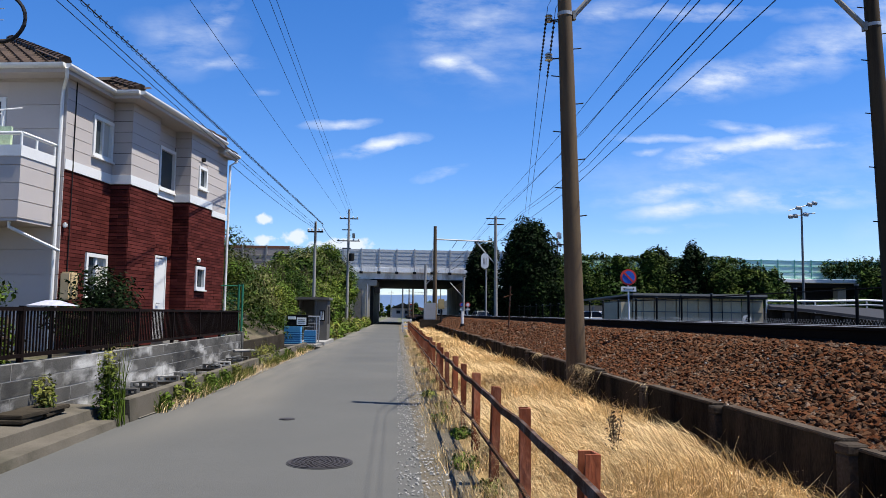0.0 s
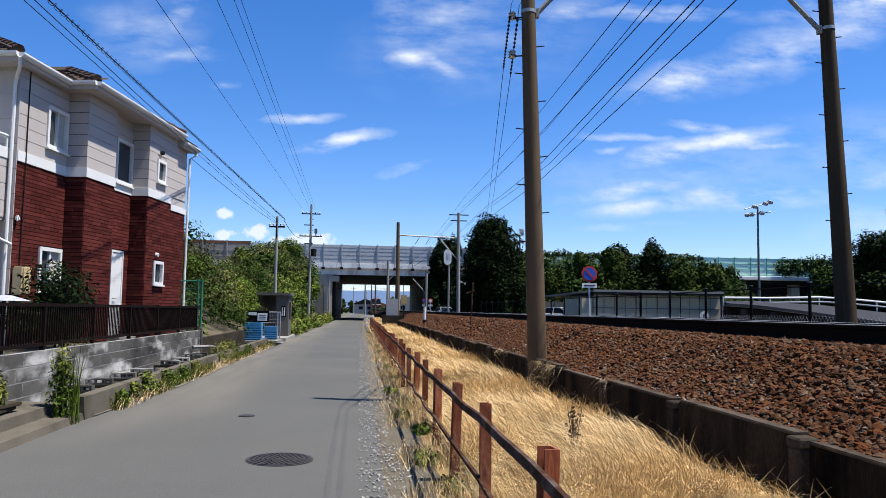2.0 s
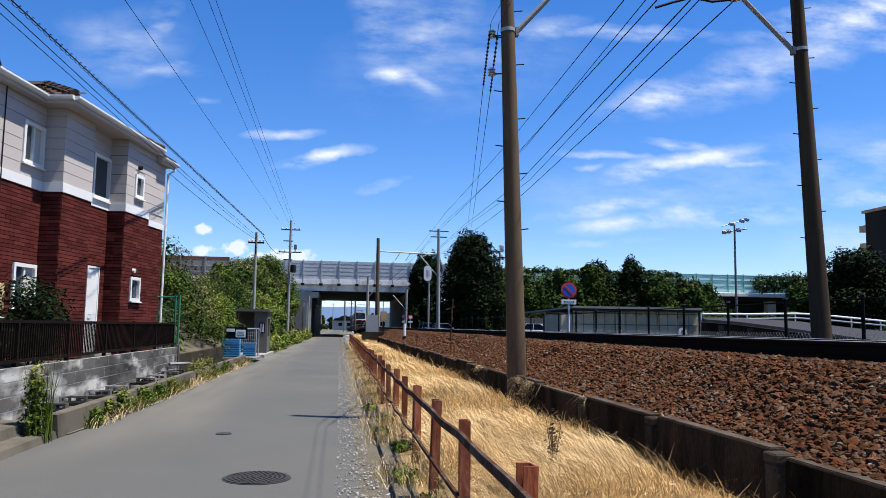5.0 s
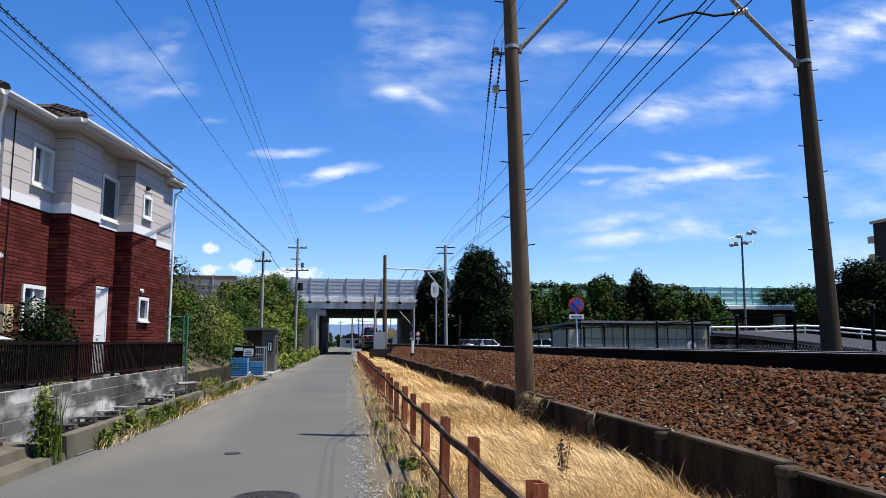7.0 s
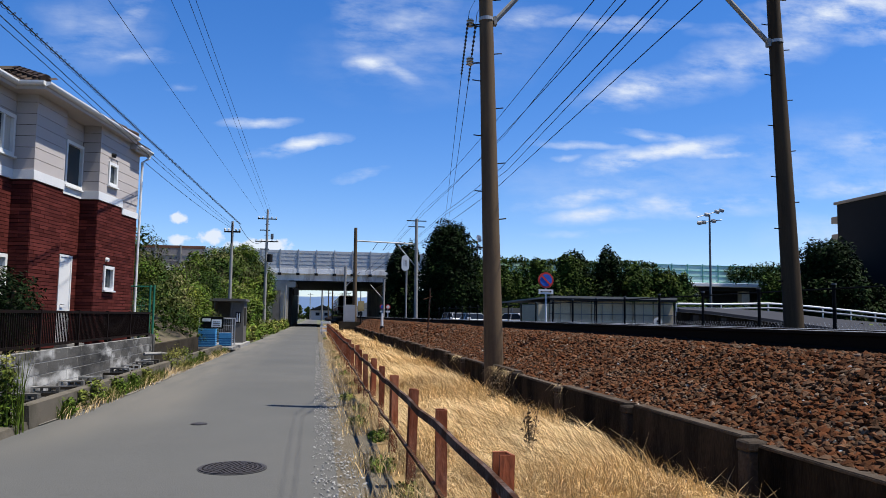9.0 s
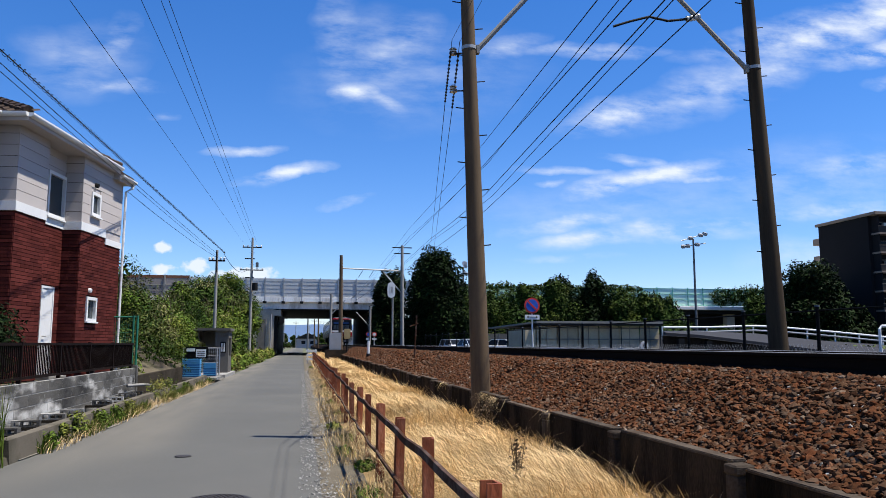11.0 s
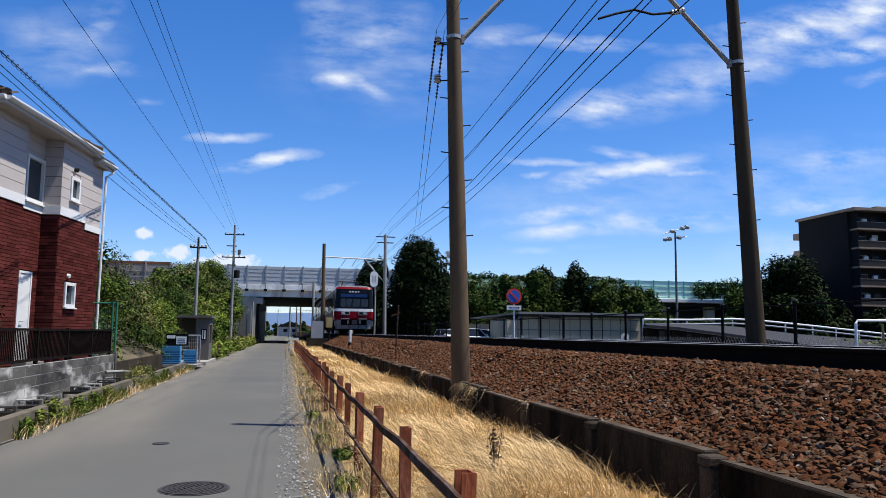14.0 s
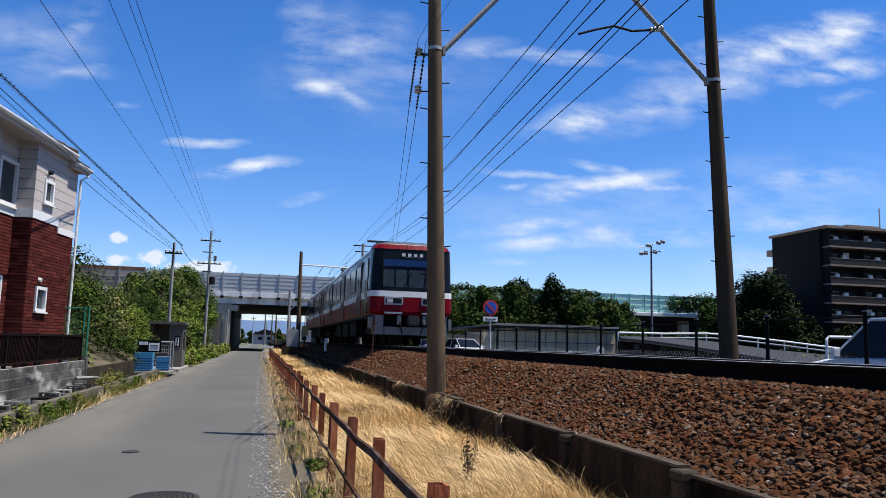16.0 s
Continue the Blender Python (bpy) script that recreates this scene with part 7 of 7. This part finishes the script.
def build_crates():
    shelf = thing("crate_pallet", "grey concrete slab bridging the ditch under the crates", "slab", pose(-3.9, 31, 0.0))
    part("slab", boxed(-0.75, 0.75, -0.6, 1.6, 0.10, 0.19, 0.01), CONCRETE, shelf)
    part("bearer", boxed(-0.7, -0.5, -0.5, 1.5, -0.05, 0.10), OLD_CONCRETE, shelf)
    part("bearer", boxed(0.3, 0.5, -0.5, 1.5, -0.05, 0.10), OLD_CONCRETE, shelf)

    def crate(m, label, x, y, z, w):
        c = thing("crate", label, "crate", pose(x, y, z), group="stacked crates")
        bm = bmesh.new()
        for a, b, cc, d in ((-w, w, -0.24, -0.225), (-w, w, 0.225, 0.24), (-w, 0.015 - w, -0.225, 0.225), (w - 0.015, w, -0.225, 0.225)):
            box(bm, a, b, cc, d, 0.0, 0.082)
        box(bm, 0.015 - w, w - 0.015, -0.225, 0.225, 0.0, 0.012)
        part("shell", bm, m, c)
        bm = bmesh.new()
        box(bm, -w - 0.015, w + 0.015, -0.262, -0.241, 0.055, 0.085)
        box(bm, w + 0.001, w + 0.015, -0.24, 0.25, 0.055, 0.085)
        part("rim", bm, BLUE_LIGHT, c)
        return c

    for k in range(8):
        top = k > 5
        crate(BLUE_LIGHT if top else BLUE_CRATE, "light blue plastic crate on top of the stack" if top else "blue slatted plastic crate in a stack", -4.13, 30.9, 0.192 + 0.087 * k, 0.31)
    for k in range(6):
        top = k > 3
        crate(BLUE_LIGHT if top else BLUE_CRATE, "small light blue crate on the lower stack" if top else "small blue plastic crate in the lower stack", -3.56, 31.9, 0.192 + 0.087 * k, 0.23)
    cage = thing("litter_cage", "wire rubbish collection cage with a notice board", "cage", pose(-3.9, 31.6, 0.19))
    for x in (-0.65, 0.62):
        for y in (-0.1, 0.9):
            part("post", tubed([(x, y, 0), (x, y, 1.12)], 0.02, 6), GALV, cage)
    for y in (-0.1, 0.9):
        part("rail", tubed([(-0.65, y, 1.1), (0.62, y, 1.1)], 0.018, 6), GALV, cage)
    bm = bmesh.new()
    for k in range(17):
        tube(bm, [(-0.65 + 0.078 * k, 0.9, 0), (-0.65 + 0.078 * k, 0.9, 1.1)], 0.005, 4, cap=False)
    for k in range(8):
        tube(bm, [(-0.65, 0.9, 0.1 + 0.14 * k), (0.62, 0.9, 0.1 + 0.14 * k)], 0.005, 4, cap=False)
    part("bars", bm, GALV, cage, kind="stuff")
    nb = thing("notice_board", "black and white notice board on the cage", "notice board", pose(-4.05, 31.45, 1.0))
    part("backing", boxed(-0.42, 0.42, 0, 0.02, -0.12, 0.34), BLACK, nb)
    part("sheet", boxed(-0.02, 0.36, -0.012, -0.002, -0.06, 0.24), WHITE, nb, "white notice sheet")
    part("sheet", boxed(-0.38, -0.06, -0.012, -0.002, 0.16, 0.28), WHITE, nb)
    for k in range(3):
        part("text_bar", boxed(0.03, 0.31, -0.016, -0.013, 0.0 + 0.07 * k, 0.02 + 0.07 * k), DARK, nb)


build_crates()


def build_booth():
    b = thing("waiting_booth", "small grey concrete shelter booth with an open side", "shelter", pose(-3.95, 37.2, 0.0))
    M = mat("booth_grey", (0.10, 0.094, 0.085), 0.85, vary=0.2, scale=1.5, fine=30, bump=0.2)
    part("base", boxed(-0.95, 0.72, -2.6, 2.4, -0.05, 0.14, 0.01), POLE_GREY, b, "pale concrete base slab")
    part("roof", boxed(-0.95, 0.68, -0.3, 1.7, 2.05, 2.18, 0.02), M, b)
    part("wall", boxed(-0.85, -0.78, -0.15, 1.5, 0.14, 2.05), M, b)
    part("wall", boxed(-0.78, 0.58, 1.43, 1.5, 0.14, 2.05), M, b)
    part("side_panel", pierced(0.51, 0.58, 0.0, 1.43, 0.14, 2.05, [(0.2, 1.2, 0.9, 1.75)]), M, b)
    part("front_post", boxed(-0.02, 0.06, -0.15, -0.05, 0.14, 2.05), M, b)
    part("front_panel", boxed(0.06, 0.58, -0.12, -0.06, 0.14, 2.05), M, b)
    part("front_post", boxed(-0.85, -0.75, -0.15, -0.06, 0.14, 2.05), M, b)
    part("bench", boxed(-0.7, 0.5, 1.0, 1.4, 0.5, 0.56), BARK, b)
    n = part("notice", boxed(0.22, 0.48, -0.14, -0.122, 1.05, 1.55), DARK, b, "dark notice plate with two white bars")
    for k in range(2):
        part("text_bar", boxed(0.27 + 0.1 * k, 0.32 + 0.1 * k, -0.147, -0.141, 1.1, 1.5), WHITE, n)


build_booth()

# ---- vehicles ----


def wheel_set(parent, x, y, z, r, w=0.2):
    wl = part("wheel", tubed([(x - w / 2, y, z), (x + w / 2, y, z)], r, 18), TYRE, parent, "black tyre")
    part("rim", tubed([(x - w / 2 - 0.01, y, z), (x + w / 2 + 0.01, y, z)], r * 0.62, 14), GALV, wl, "silver wheel rim")


def car(label, kind="sedan", length=4.4, width=1.7, height=1.45, tall=1.0):
    """A car pointing to -y, standing on z = 0, centred on its length."""
    c = thing("car", label, "car", group="cars on the road")
    L, w = length / 2, width / 2
    van = kind == "van"
    body = [(-L, 0.35), (-L + 0.03, 0.62), (-L + 0.25, 0.80 if not van else 0.9), (-L + 1.15 if not van else -L + 0.55, 0.93 if not van else 1.0), (L - 0.55, 0.95), (L - 0.03, 0.90), (L, 0.5), (L - 0.1, 0.24), (-L + 0.1, 0.24)]
    bm = bmesh.new()
    rings = []
    for x, ins in ((-w, 0.0), (-w + 0.07, 0.0), (w - 0.07, 0.0), (w, 0.0)):
        k = 0.94 if abs(x) == w else 1.0
        rings.append([bm.verts.new((x, y * k, 0.55 + (z - 0.55) * (0.93 if abs(x) == w else 1.0))) for y, z in body])
    for a, b in zip(rings, rings[1:]):
        for i in range(len(body)):
            j = (i + 1) % len(body)
            bm.faces.new((a[i], a[j], b[j], b[i]))
    bm.faces.new(list(reversed(rings[0]))); bm.faces.new(rings[-1])
    bmesh.ops.recalc_face_normals(bm, faces=bm.faces[:])
    part("body", bm, CAR_WHITE, c, smooth=True)
    if van:
        cab0, cab1, top0, top1 = -L + 0.5, L - 0.08, -L + 1.15, L - 0.25
    else:
        cab0, cab1, top0, top1 = -L + 1.1, L - 0.55, -L + 1.95, L - 1.15
    zb, zt = 0.90, height
    bm = bmesh.new()
    lo = [bm.verts.new(p) for p in ((-w + 0.06, cab0, zb), (w - 0.06, cab0, zb), (w - 0.06, cab1, zb), (-w + 0.06, cab1, zb))]
    hi = [bm.verts.new(p) for p in ((-w + 0.2, top0, zt - 0.05), (w - 0.2, top0, zt - 0.05), (w - 0.2, top1, zt - 0.05), (-w + 0.2, top1, zt - 0.05))]
    for i in range(4):
        bm.faces.new((lo[i], lo[(i + 1) % 4], hi[(i + 1) % 4], hi[i]))
    bm.faces.new(hi); bm.faces.new(list(reversed(lo)))
    part("glasshouse", bm, DARK_GLASS, c, "dark windows")
    part("roof", boxed(-w + 0.19, w - 0.19, top0 - 0.03, top1 + 0.03, zt - 0.06, zt, 0.02), CAR_WHITE, c)
    for s in (-1, 1):
        for (y0, z0, y1, z1) in ((cab0, zb, top0, zt - 0.04), ((top0 + top1) / 2, zb, (top0 + top1) / 2, zt - 0.04), (cab1, zb, top1, zt - 0.04)):
            part("pillar", tubed([(s * (w - 0.055), y0, z0), (s * (w - 0.195), y1, z1)], 0.02, 6), CAR_WHITE, c)
        part("headlight", boxed(s * (w - 0.38) - 0.16, s * (w - 0.38) + 0.16, -L - 0.005, -L + 0.12, 0.58, 0.72, 0.02), GALV, c)
        part("tail_light", boxed(s * (w - 0.22) - 0.1, s * (w - 0.22) + 0.1, L - 0.08, L + 0.005, 0.6, 0.85, 0.02), SIGN_RED, c)
        part("mirror", boxed(s * (w + 0.08) - 0.08, s * (w + 0.08) + 0.08, cab0 + 0.25, cab0 + 0.35, 0.93, 1.07, 0.02), CAR_WHITE, c)
        for y in (-L + 0.8, L - 0.8):
            wheel_set(c, s * (w - 0.12), y, 0.30, 0.30)
    part("bumper", boxed(-w + 0.1, w - 0.1, -L - 0.03, -L + 0.1, 0.28, 0.45, 0.03), DARK, c)
    part("plate", boxed(-0.17, 0.17, -L - 0.04, -L - 0.031, 0.38, 0.5), WHITE, c)
    for ob in c.children:
        if tall > 1 and not ob.name.startswith("wheel"):
            ob.data.transform(Matrix.Diagonal((1, 1, tall, 1)))
    return c


def build_train():
    t = thing("train", "red and white two-car electric train on the track", "train")
    CAR, GAP, HW = 18.0, 0.55, 1.36
    red, white = TRAIN_RED, TRAIN_WHITE
    for c in range(2):
        y0 = c * (CAR + GAP)
        y1 = y0 + CAR
        front = c == 0
        nose = 0.22 if front else 0.0
        body = part("car_body", swept([(-HW + 0.03, 1.0), (HW - 0.03, 1.0), (HW, 1.18), (HW, 1.60), (-HW, 1.60), (-HW, 1.18)], y0 + nose, y1), red, t, "glossy red lower body")
        part("waist_band", swept([(-HW - 0.004, 1.60), (HW + 0.004, 1.60), (HW + 0.004, 1.82), (-HW - 0.004, 1.82)], y0 + nose, y1), white, body, "white waist band")
        part("upper_body", swept([(-HW, 1.82), (HW, 1.82), (HW - 0.02, 2.6), (HW - 0.06, 3.22), (-HW + 0.06, 3.22), (-HW + 0.02, 2.6)], y0 + nose + 0.05, y1), TRAIN_SIDE, body, "grey upper body with mottled reflections painted in")
        part("rain_strip", swept([(-HW + 0.045, 3.10), (HW - 0.045, 3.10), (HW - 0.045, 3.13), (-HW + 0.045, 3.13)], y0 + nose + 0.06, y1 - 0.01), SKIRT_GREY, body)
        part("roof", swept([(-HW + 0.06, 3.22), (HW - 0.06, 3.22), (HW - 0.2, 3.36), (HW - 0.6, 3.46), (-HW + 0.6, 3.46), (-HW + 0.2, 3.36)], y0 + nose + 0.08, y1), TRAIN_GREY, t, "grey arched roof")
        part("sole_bar", boxed(-HW + 0.02, HW - 0.02, y0 + 0.6, y1, 0.92, 1.0), DARK, t)
        part("underframe", boxed(-1.05, 1.05, y0 + 4.6, y1 - 4.6, 0.35, 0.92), BLACK, t, "black equipment boxes under the floor")
        for k in range(3):
            part("equipment_box", boxed(-1.2, 1.2, y0 + 5.0 + 2.9 * k, y0 + 7.2 + 2.9 * k, 0.32, 0.9, 0.03), BLACK, t)
        for yb in (y0 + 2.9, y1 - 2.9):
            bg = part("bogie", boxed(-0.95, 0.95, yb - 1.45, yb + 1.45, 0.38, 0.62, 0.04), BLACK, t, "black bogie")
            for yy in (-1.0, 1.0):
                for s in (-1, 1):
                    part("wheel", tubed([(s * 0.50, yb + yy, 0.43), (s * 0.63, yb + yy, 0.43)], 0.43, 20), STEEL, bg, "steel wheel")
        for s in (-1, 1):
            for k in range(3):
                yd = y0 + 2.7 + 5.7 * k
                d = part("door", boxed(s * (HW + 0.004) - 0.012, s * (HW + 0.004) + 0.012, yd, yd + 1.3, 1.05, 3.0), mat("door_red", (0.06, 0.010, 0.012), 0.35, vary=0.05, bump=0) if (c, s, k) == (0, -1, 0) else bpy.data.materials["door_red"], t, "dark sliding door with two tall windows")
                for a in (0.1, 0.72):
                    part("door_window", boxed(s * (HW + 0.02) - 0.005, s * (HW + 0.02) + 0.005, yd + a, yd + a + 0.48, 1.75, 2.82), DARK_GLASS, d)
                for a in (1.75, 3.55):
                    if yd + a + 1.6 < y1:
                        part("side_window", boxed(s * (HW + 0.002) - 0.015, s * (HW + 0.002) + 0.015, yd + a, yd + a + 1.6, 2.0, 2.86), DARK_GLASS, t, "dark side window")
            part("cab_door", boxed(s * (HW + 0.004) - 0.012, s * (HW + 0.004) + 0.012, y0 + 1.0, y0 + 1.65, 1.05, 2.95), DARK_GLASS if front else red, t)
        part("roof_unit", boxed(-0.75, 0.75, y0 + 6.5, y0 + 9.5, 3.42, 3.68, 0.05), TRAIN_GREY, t, "grey roof cooling unit")
        part("roof_unit", boxed(-0.75, 0.75, y0 + 11.5, y0 + 14.2, 3.42, 3.68, 0.05), TRAIN_GREY, t, "grey roof cooling unit")
    part("gangway", boxed(-0.6, 0.6, CAR, CAR + GAP, 1.0, 3.2), BLACK, t, "black gangway bellows")
    # the cab front: a rounded lower face and a wide raked windscreen

    def front_face(z0, z1, d0, d1, w0, w1, corner=0.26):
        """A rounded cab face from z0 to z1, set back by d and half as wide as w at its two edges."""
        bm = bmesh.new()
        rings = []
        for z, d, w in ((z0, d0, w0), (z1, d1, w1)):
            line = [(-w, d + corner), (-w + 0.03, d + corner * 0.55), (-w + 0.12, d + corner * 0.2), (-w + 0.36, d + 0.02), (-w * 0.4, d), (w * 0.4, d), (w - 0.36, d + 0.02), (w - 0.12, d + corner * 0.2), (w - 0.03, d + corner * 0.55), (w, d + corner)]
            line += [(w, d + 0.75), (-w, d + 0.75)]
            rings.append([bm.verts.new((x, y, z)) for x, y in line])
        lo, hi = rings
        bm.faces.new(list(reversed(lo)))
        bm.faces.new(hi)
        for i in range(len(lo)):
            j = (i + 1) % len(lo)
            bm.faces.new((lo[i], lo[j], hi[j], hi[i]))
        bmesh.ops.recalc_face_normals(bm, faces=bm.faces[:])
        return bm

    W = HW + 0.03
    f = part("cab_front", front_face(1.12, 1.60, -0.02, 0.0, W, W), red, t, "rounded glossy red lower front", smooth=True)
    part("cab_chin", front_face(1.0, 1.12, 0.08, -0.02, W - 0.10, W), red, f, smooth=True)
    part("front_band", front_face(1.601, 1.79, -0.004, 0.006, W + 0.004, W), white, f, "white band", smooth=True)
    part("band_line", front_face(1.791, 1.83, 0.02, 0.02, W - 0.01, W - 0.01), BLACK, f, smooth=True)
    part("windscreen", front_face(1.831, 3.20, 0.03, 0.155, W - 0.01, W - 0.07), DARK_GLASS, f, "wide dark wrap-round windscreen", smooth=True)
    part("brow", front_face(3.201, 3.36, 0.14, 0.24, W - 0.06, W - 0.14), red, f, "red brow above the windscreen", smooth=True)
    part("roof_front", front_face(3.361, 3.45, 0.26, 0.5, W - 0.2, W - 0.55), TRAIN_GREY, f, smooth=True)
    # Blue band paints a reflection on the windscreen.
    blue_band = mat("blue_reflection_paint", (0.012, 0.040, 0.13), 0.3, vary=0.1, bump=0)
    part("blue_reflection", boxed(-0.98, 0.98, 0.072, 0.082, 2.62, 2.84), blue_band, f, "blue reflection painted as a band across the windscreen")
    cabin = mat("cab_interior", (0.035, 0.048, 0.062), 0.4, vary=0.5, scale=4, fine=20, bump=0)
    for x0, x1 in ((-0.98, -0.62), (-0.56, -0.20), (-0.12, 0.40), (0.46, 0.98)):
        part("inner_panel", boxed(x0, x1, 0.038, 0.046, 1.93, 2.50), cabin, f, "grey-blue cab interior behind the glass")
    part("pillar", boxed(-1.06, -1.01, 0.03, 0.12, 1.84, 3.2), BLACK, f)
    part("pillar", boxed(1.01, 1.06, 0.03, 0.12, 1.84, 3.2), BLACK, f)
    for k in range(4):
        part("text_bar", boxed(-0.36 + 0.2 * k, -0.25 + 0.2 * k, 0.118, 0.136, 2.96, 3.06), WHITE, f, "pale unreadable destination characters")
    part("text_bar", boxed(-0.25, 0.3, 0.124, 0.136, 2.92, 2.945), SKIRT_GREY, f)
    for s in (-1, 1):
        hl = part("headlight", boxed(s * 0.62 - 0.31, s * 0.62 + 0.31, -0.05, 0.03, 1.33, 1.595, 0.02), GALV, f, "silver-framed headlight pair")
        part("bezel", boxed(s * 0.62 - 0.26, s * 0.62 + 0.26, -0.056, -0.051, 1.38, 1.55), BLACK, hl)
        for k in (-0.13, 0.13):
            part("lens", boxed(s * 0.62 + k - 0.1, s * 0.62 + k + 0.1, -0.064, -0.057, 1.40, 1.53, 0.003), TRAIN_GREY if k * s > 0 else DARK_GLASS, hl)
        part("tail_bar", boxed(s * 0.62 - 0.30, s * 0.62 + 0.30, -0.04, 0.03, 1.04, 1.10, 0.01), GALV, f)
        part("skirt", prism([(s * 1.28, 0.30), (s * 1.22, 0.14), (s * 0.92, 0.10), (s * 0.92, 0.16), (s * 1.2, 0.20), (s * 1.24, 0.34)], 0.36, 0.99), SKIRT_PALE, t, "pale grey front skirt")
        part("step", boxed(s * 1.33 - 0.05, s * 1.33 + 0.05, 0.12, 0.5, 0.55, 0.93), SKIRT_PALE, t)
        part("hose", tubed([(s * 0.40, 0.05, 0.95), (s * 0.38, -0.08, 0.62), (s * 0.30, 0.02, 0.40)], 0.022, 6), BLACK, t)
        part("jumper_box", boxed(s * 0.42 - 0.07, s * 0.42 + 0.07, -0.02, 0.1, 0.70, 1.0, 0.02), SKIRT_PALE, t)
        part("wiper", tubed([(s * 0.30, 0.012, 1.90), (s * 0.30 + 0.26, 0.03, 2.40)], 0.012, 5), BLACK, f)
    part("snow_plough", prism([(-0.93, 0.2), (-0.85, 0.1), (0.85, 0.1), (0.93, 0.2)], 0.36, 0.62), SKIRT_PALE, t, "pale grey plough plate")
    # Solid black box stands in for the shade under the cab.
    part("coupler_shade", boxed(-1.2, 1.2, 0.3, 0.6, 0.4, 0.98), BLACK, t, "black box painted as the shade behind the coupler")
    cp = part("coupler", boxed(-0.14, 0.14, -0.30, 0.4, 0.72, 0.96, 0.03), IRON, t, "iron coupler")
    part("coupler_head", boxed(-0.2, 0.2, -0.42, -0.28, 0.66, 0.99, 0.04), IRON, cp)
    pg = part("pantograph", tube(tube(tubed([(-0.6, 6.0, 3.6), (-0.55, 4.6, 3.98)], 0.03, 6), [(0.6, 6.0, 3.6), (0.55, 4.6, 3.98)], 0.03, 6), [(-0.95, 4.6, 4.0), (0.95, 4.6, 4.0)], 0.045, 6), DARK, t, "dark pantograph")
    tube_bm = tube(tubed([(-0.55, 4.6, 3.98), (-0.6, 3.2, 3.55)], 0.03, 6), [(0.55, 4.6, 3.98), (0.6, 3.2, 3.55)], 0.03, 6)
    part("lower_frame", tube_bm, DARK, pg)
    return t


train = build_train()
car_a = car("white sedan waiting on the road beyond the railway", "sedan", 4.3, 1.65, 1.46)
car_b = car("white sedan on the road beyond the railway", "sedan", 4.2, 1.6, 1.46)
car_c = car("white van on the road beyond the railway", "van", 3.4, 1.48, 1.52)
car_d = car("white minivan driving along the road beyond the railway", "sedan", 4.6, 1.72, 1.5, 1.27)


def motions():
    z = RAIL_TOP + 0.003
    rows = [(0.0, 264), (9.0, 129.5), (11.5, 92.0), (12.0, 84.6), (12.5, 77.2), (13.0, 70.0), (13.5, 62.8), (14.0, 55.2), (14.5, 47.5), (15.0, 39.7), (15.5, 32.0), (16.0, 24.9)]
    walk(train, [(t, pose(TRACK_X, y, z)) for t, y in rows])
    for who, turn, rows in ((car_a, 55, ((0, 16.3, 61.5), (16, 16.4, 61.3))),
                            (car_b, 12, ((0, 9.3, 84.5), (3.5, 9.5, 84.0), (6.5, 12.4, 72), (9, 13.2, 64), (12.5, 12.8, 55), (14.5, 12.4, 50), (16, 12.3, 46))),
                            (car_c, 15, ((0, 8.3, 89.0), (3.5, 8.5, 88.5), (6.5, 11.9, 78), (9, 13.4, 74.5), (12.5, 15.0, 73), (16, 15.6, 71)))):
        walk(who, [(t, pose(x, y, CAR_Z, 0, 0, turn)) for t, x, y in rows])
    walk(car_d, [(t, pose(11.3, y, EAST - 0.02, 0, 0, 180)) for t, y in ((0, -66), (14.0, 1.7), (15.5, 8.9), (16, 11.3))])


motions()
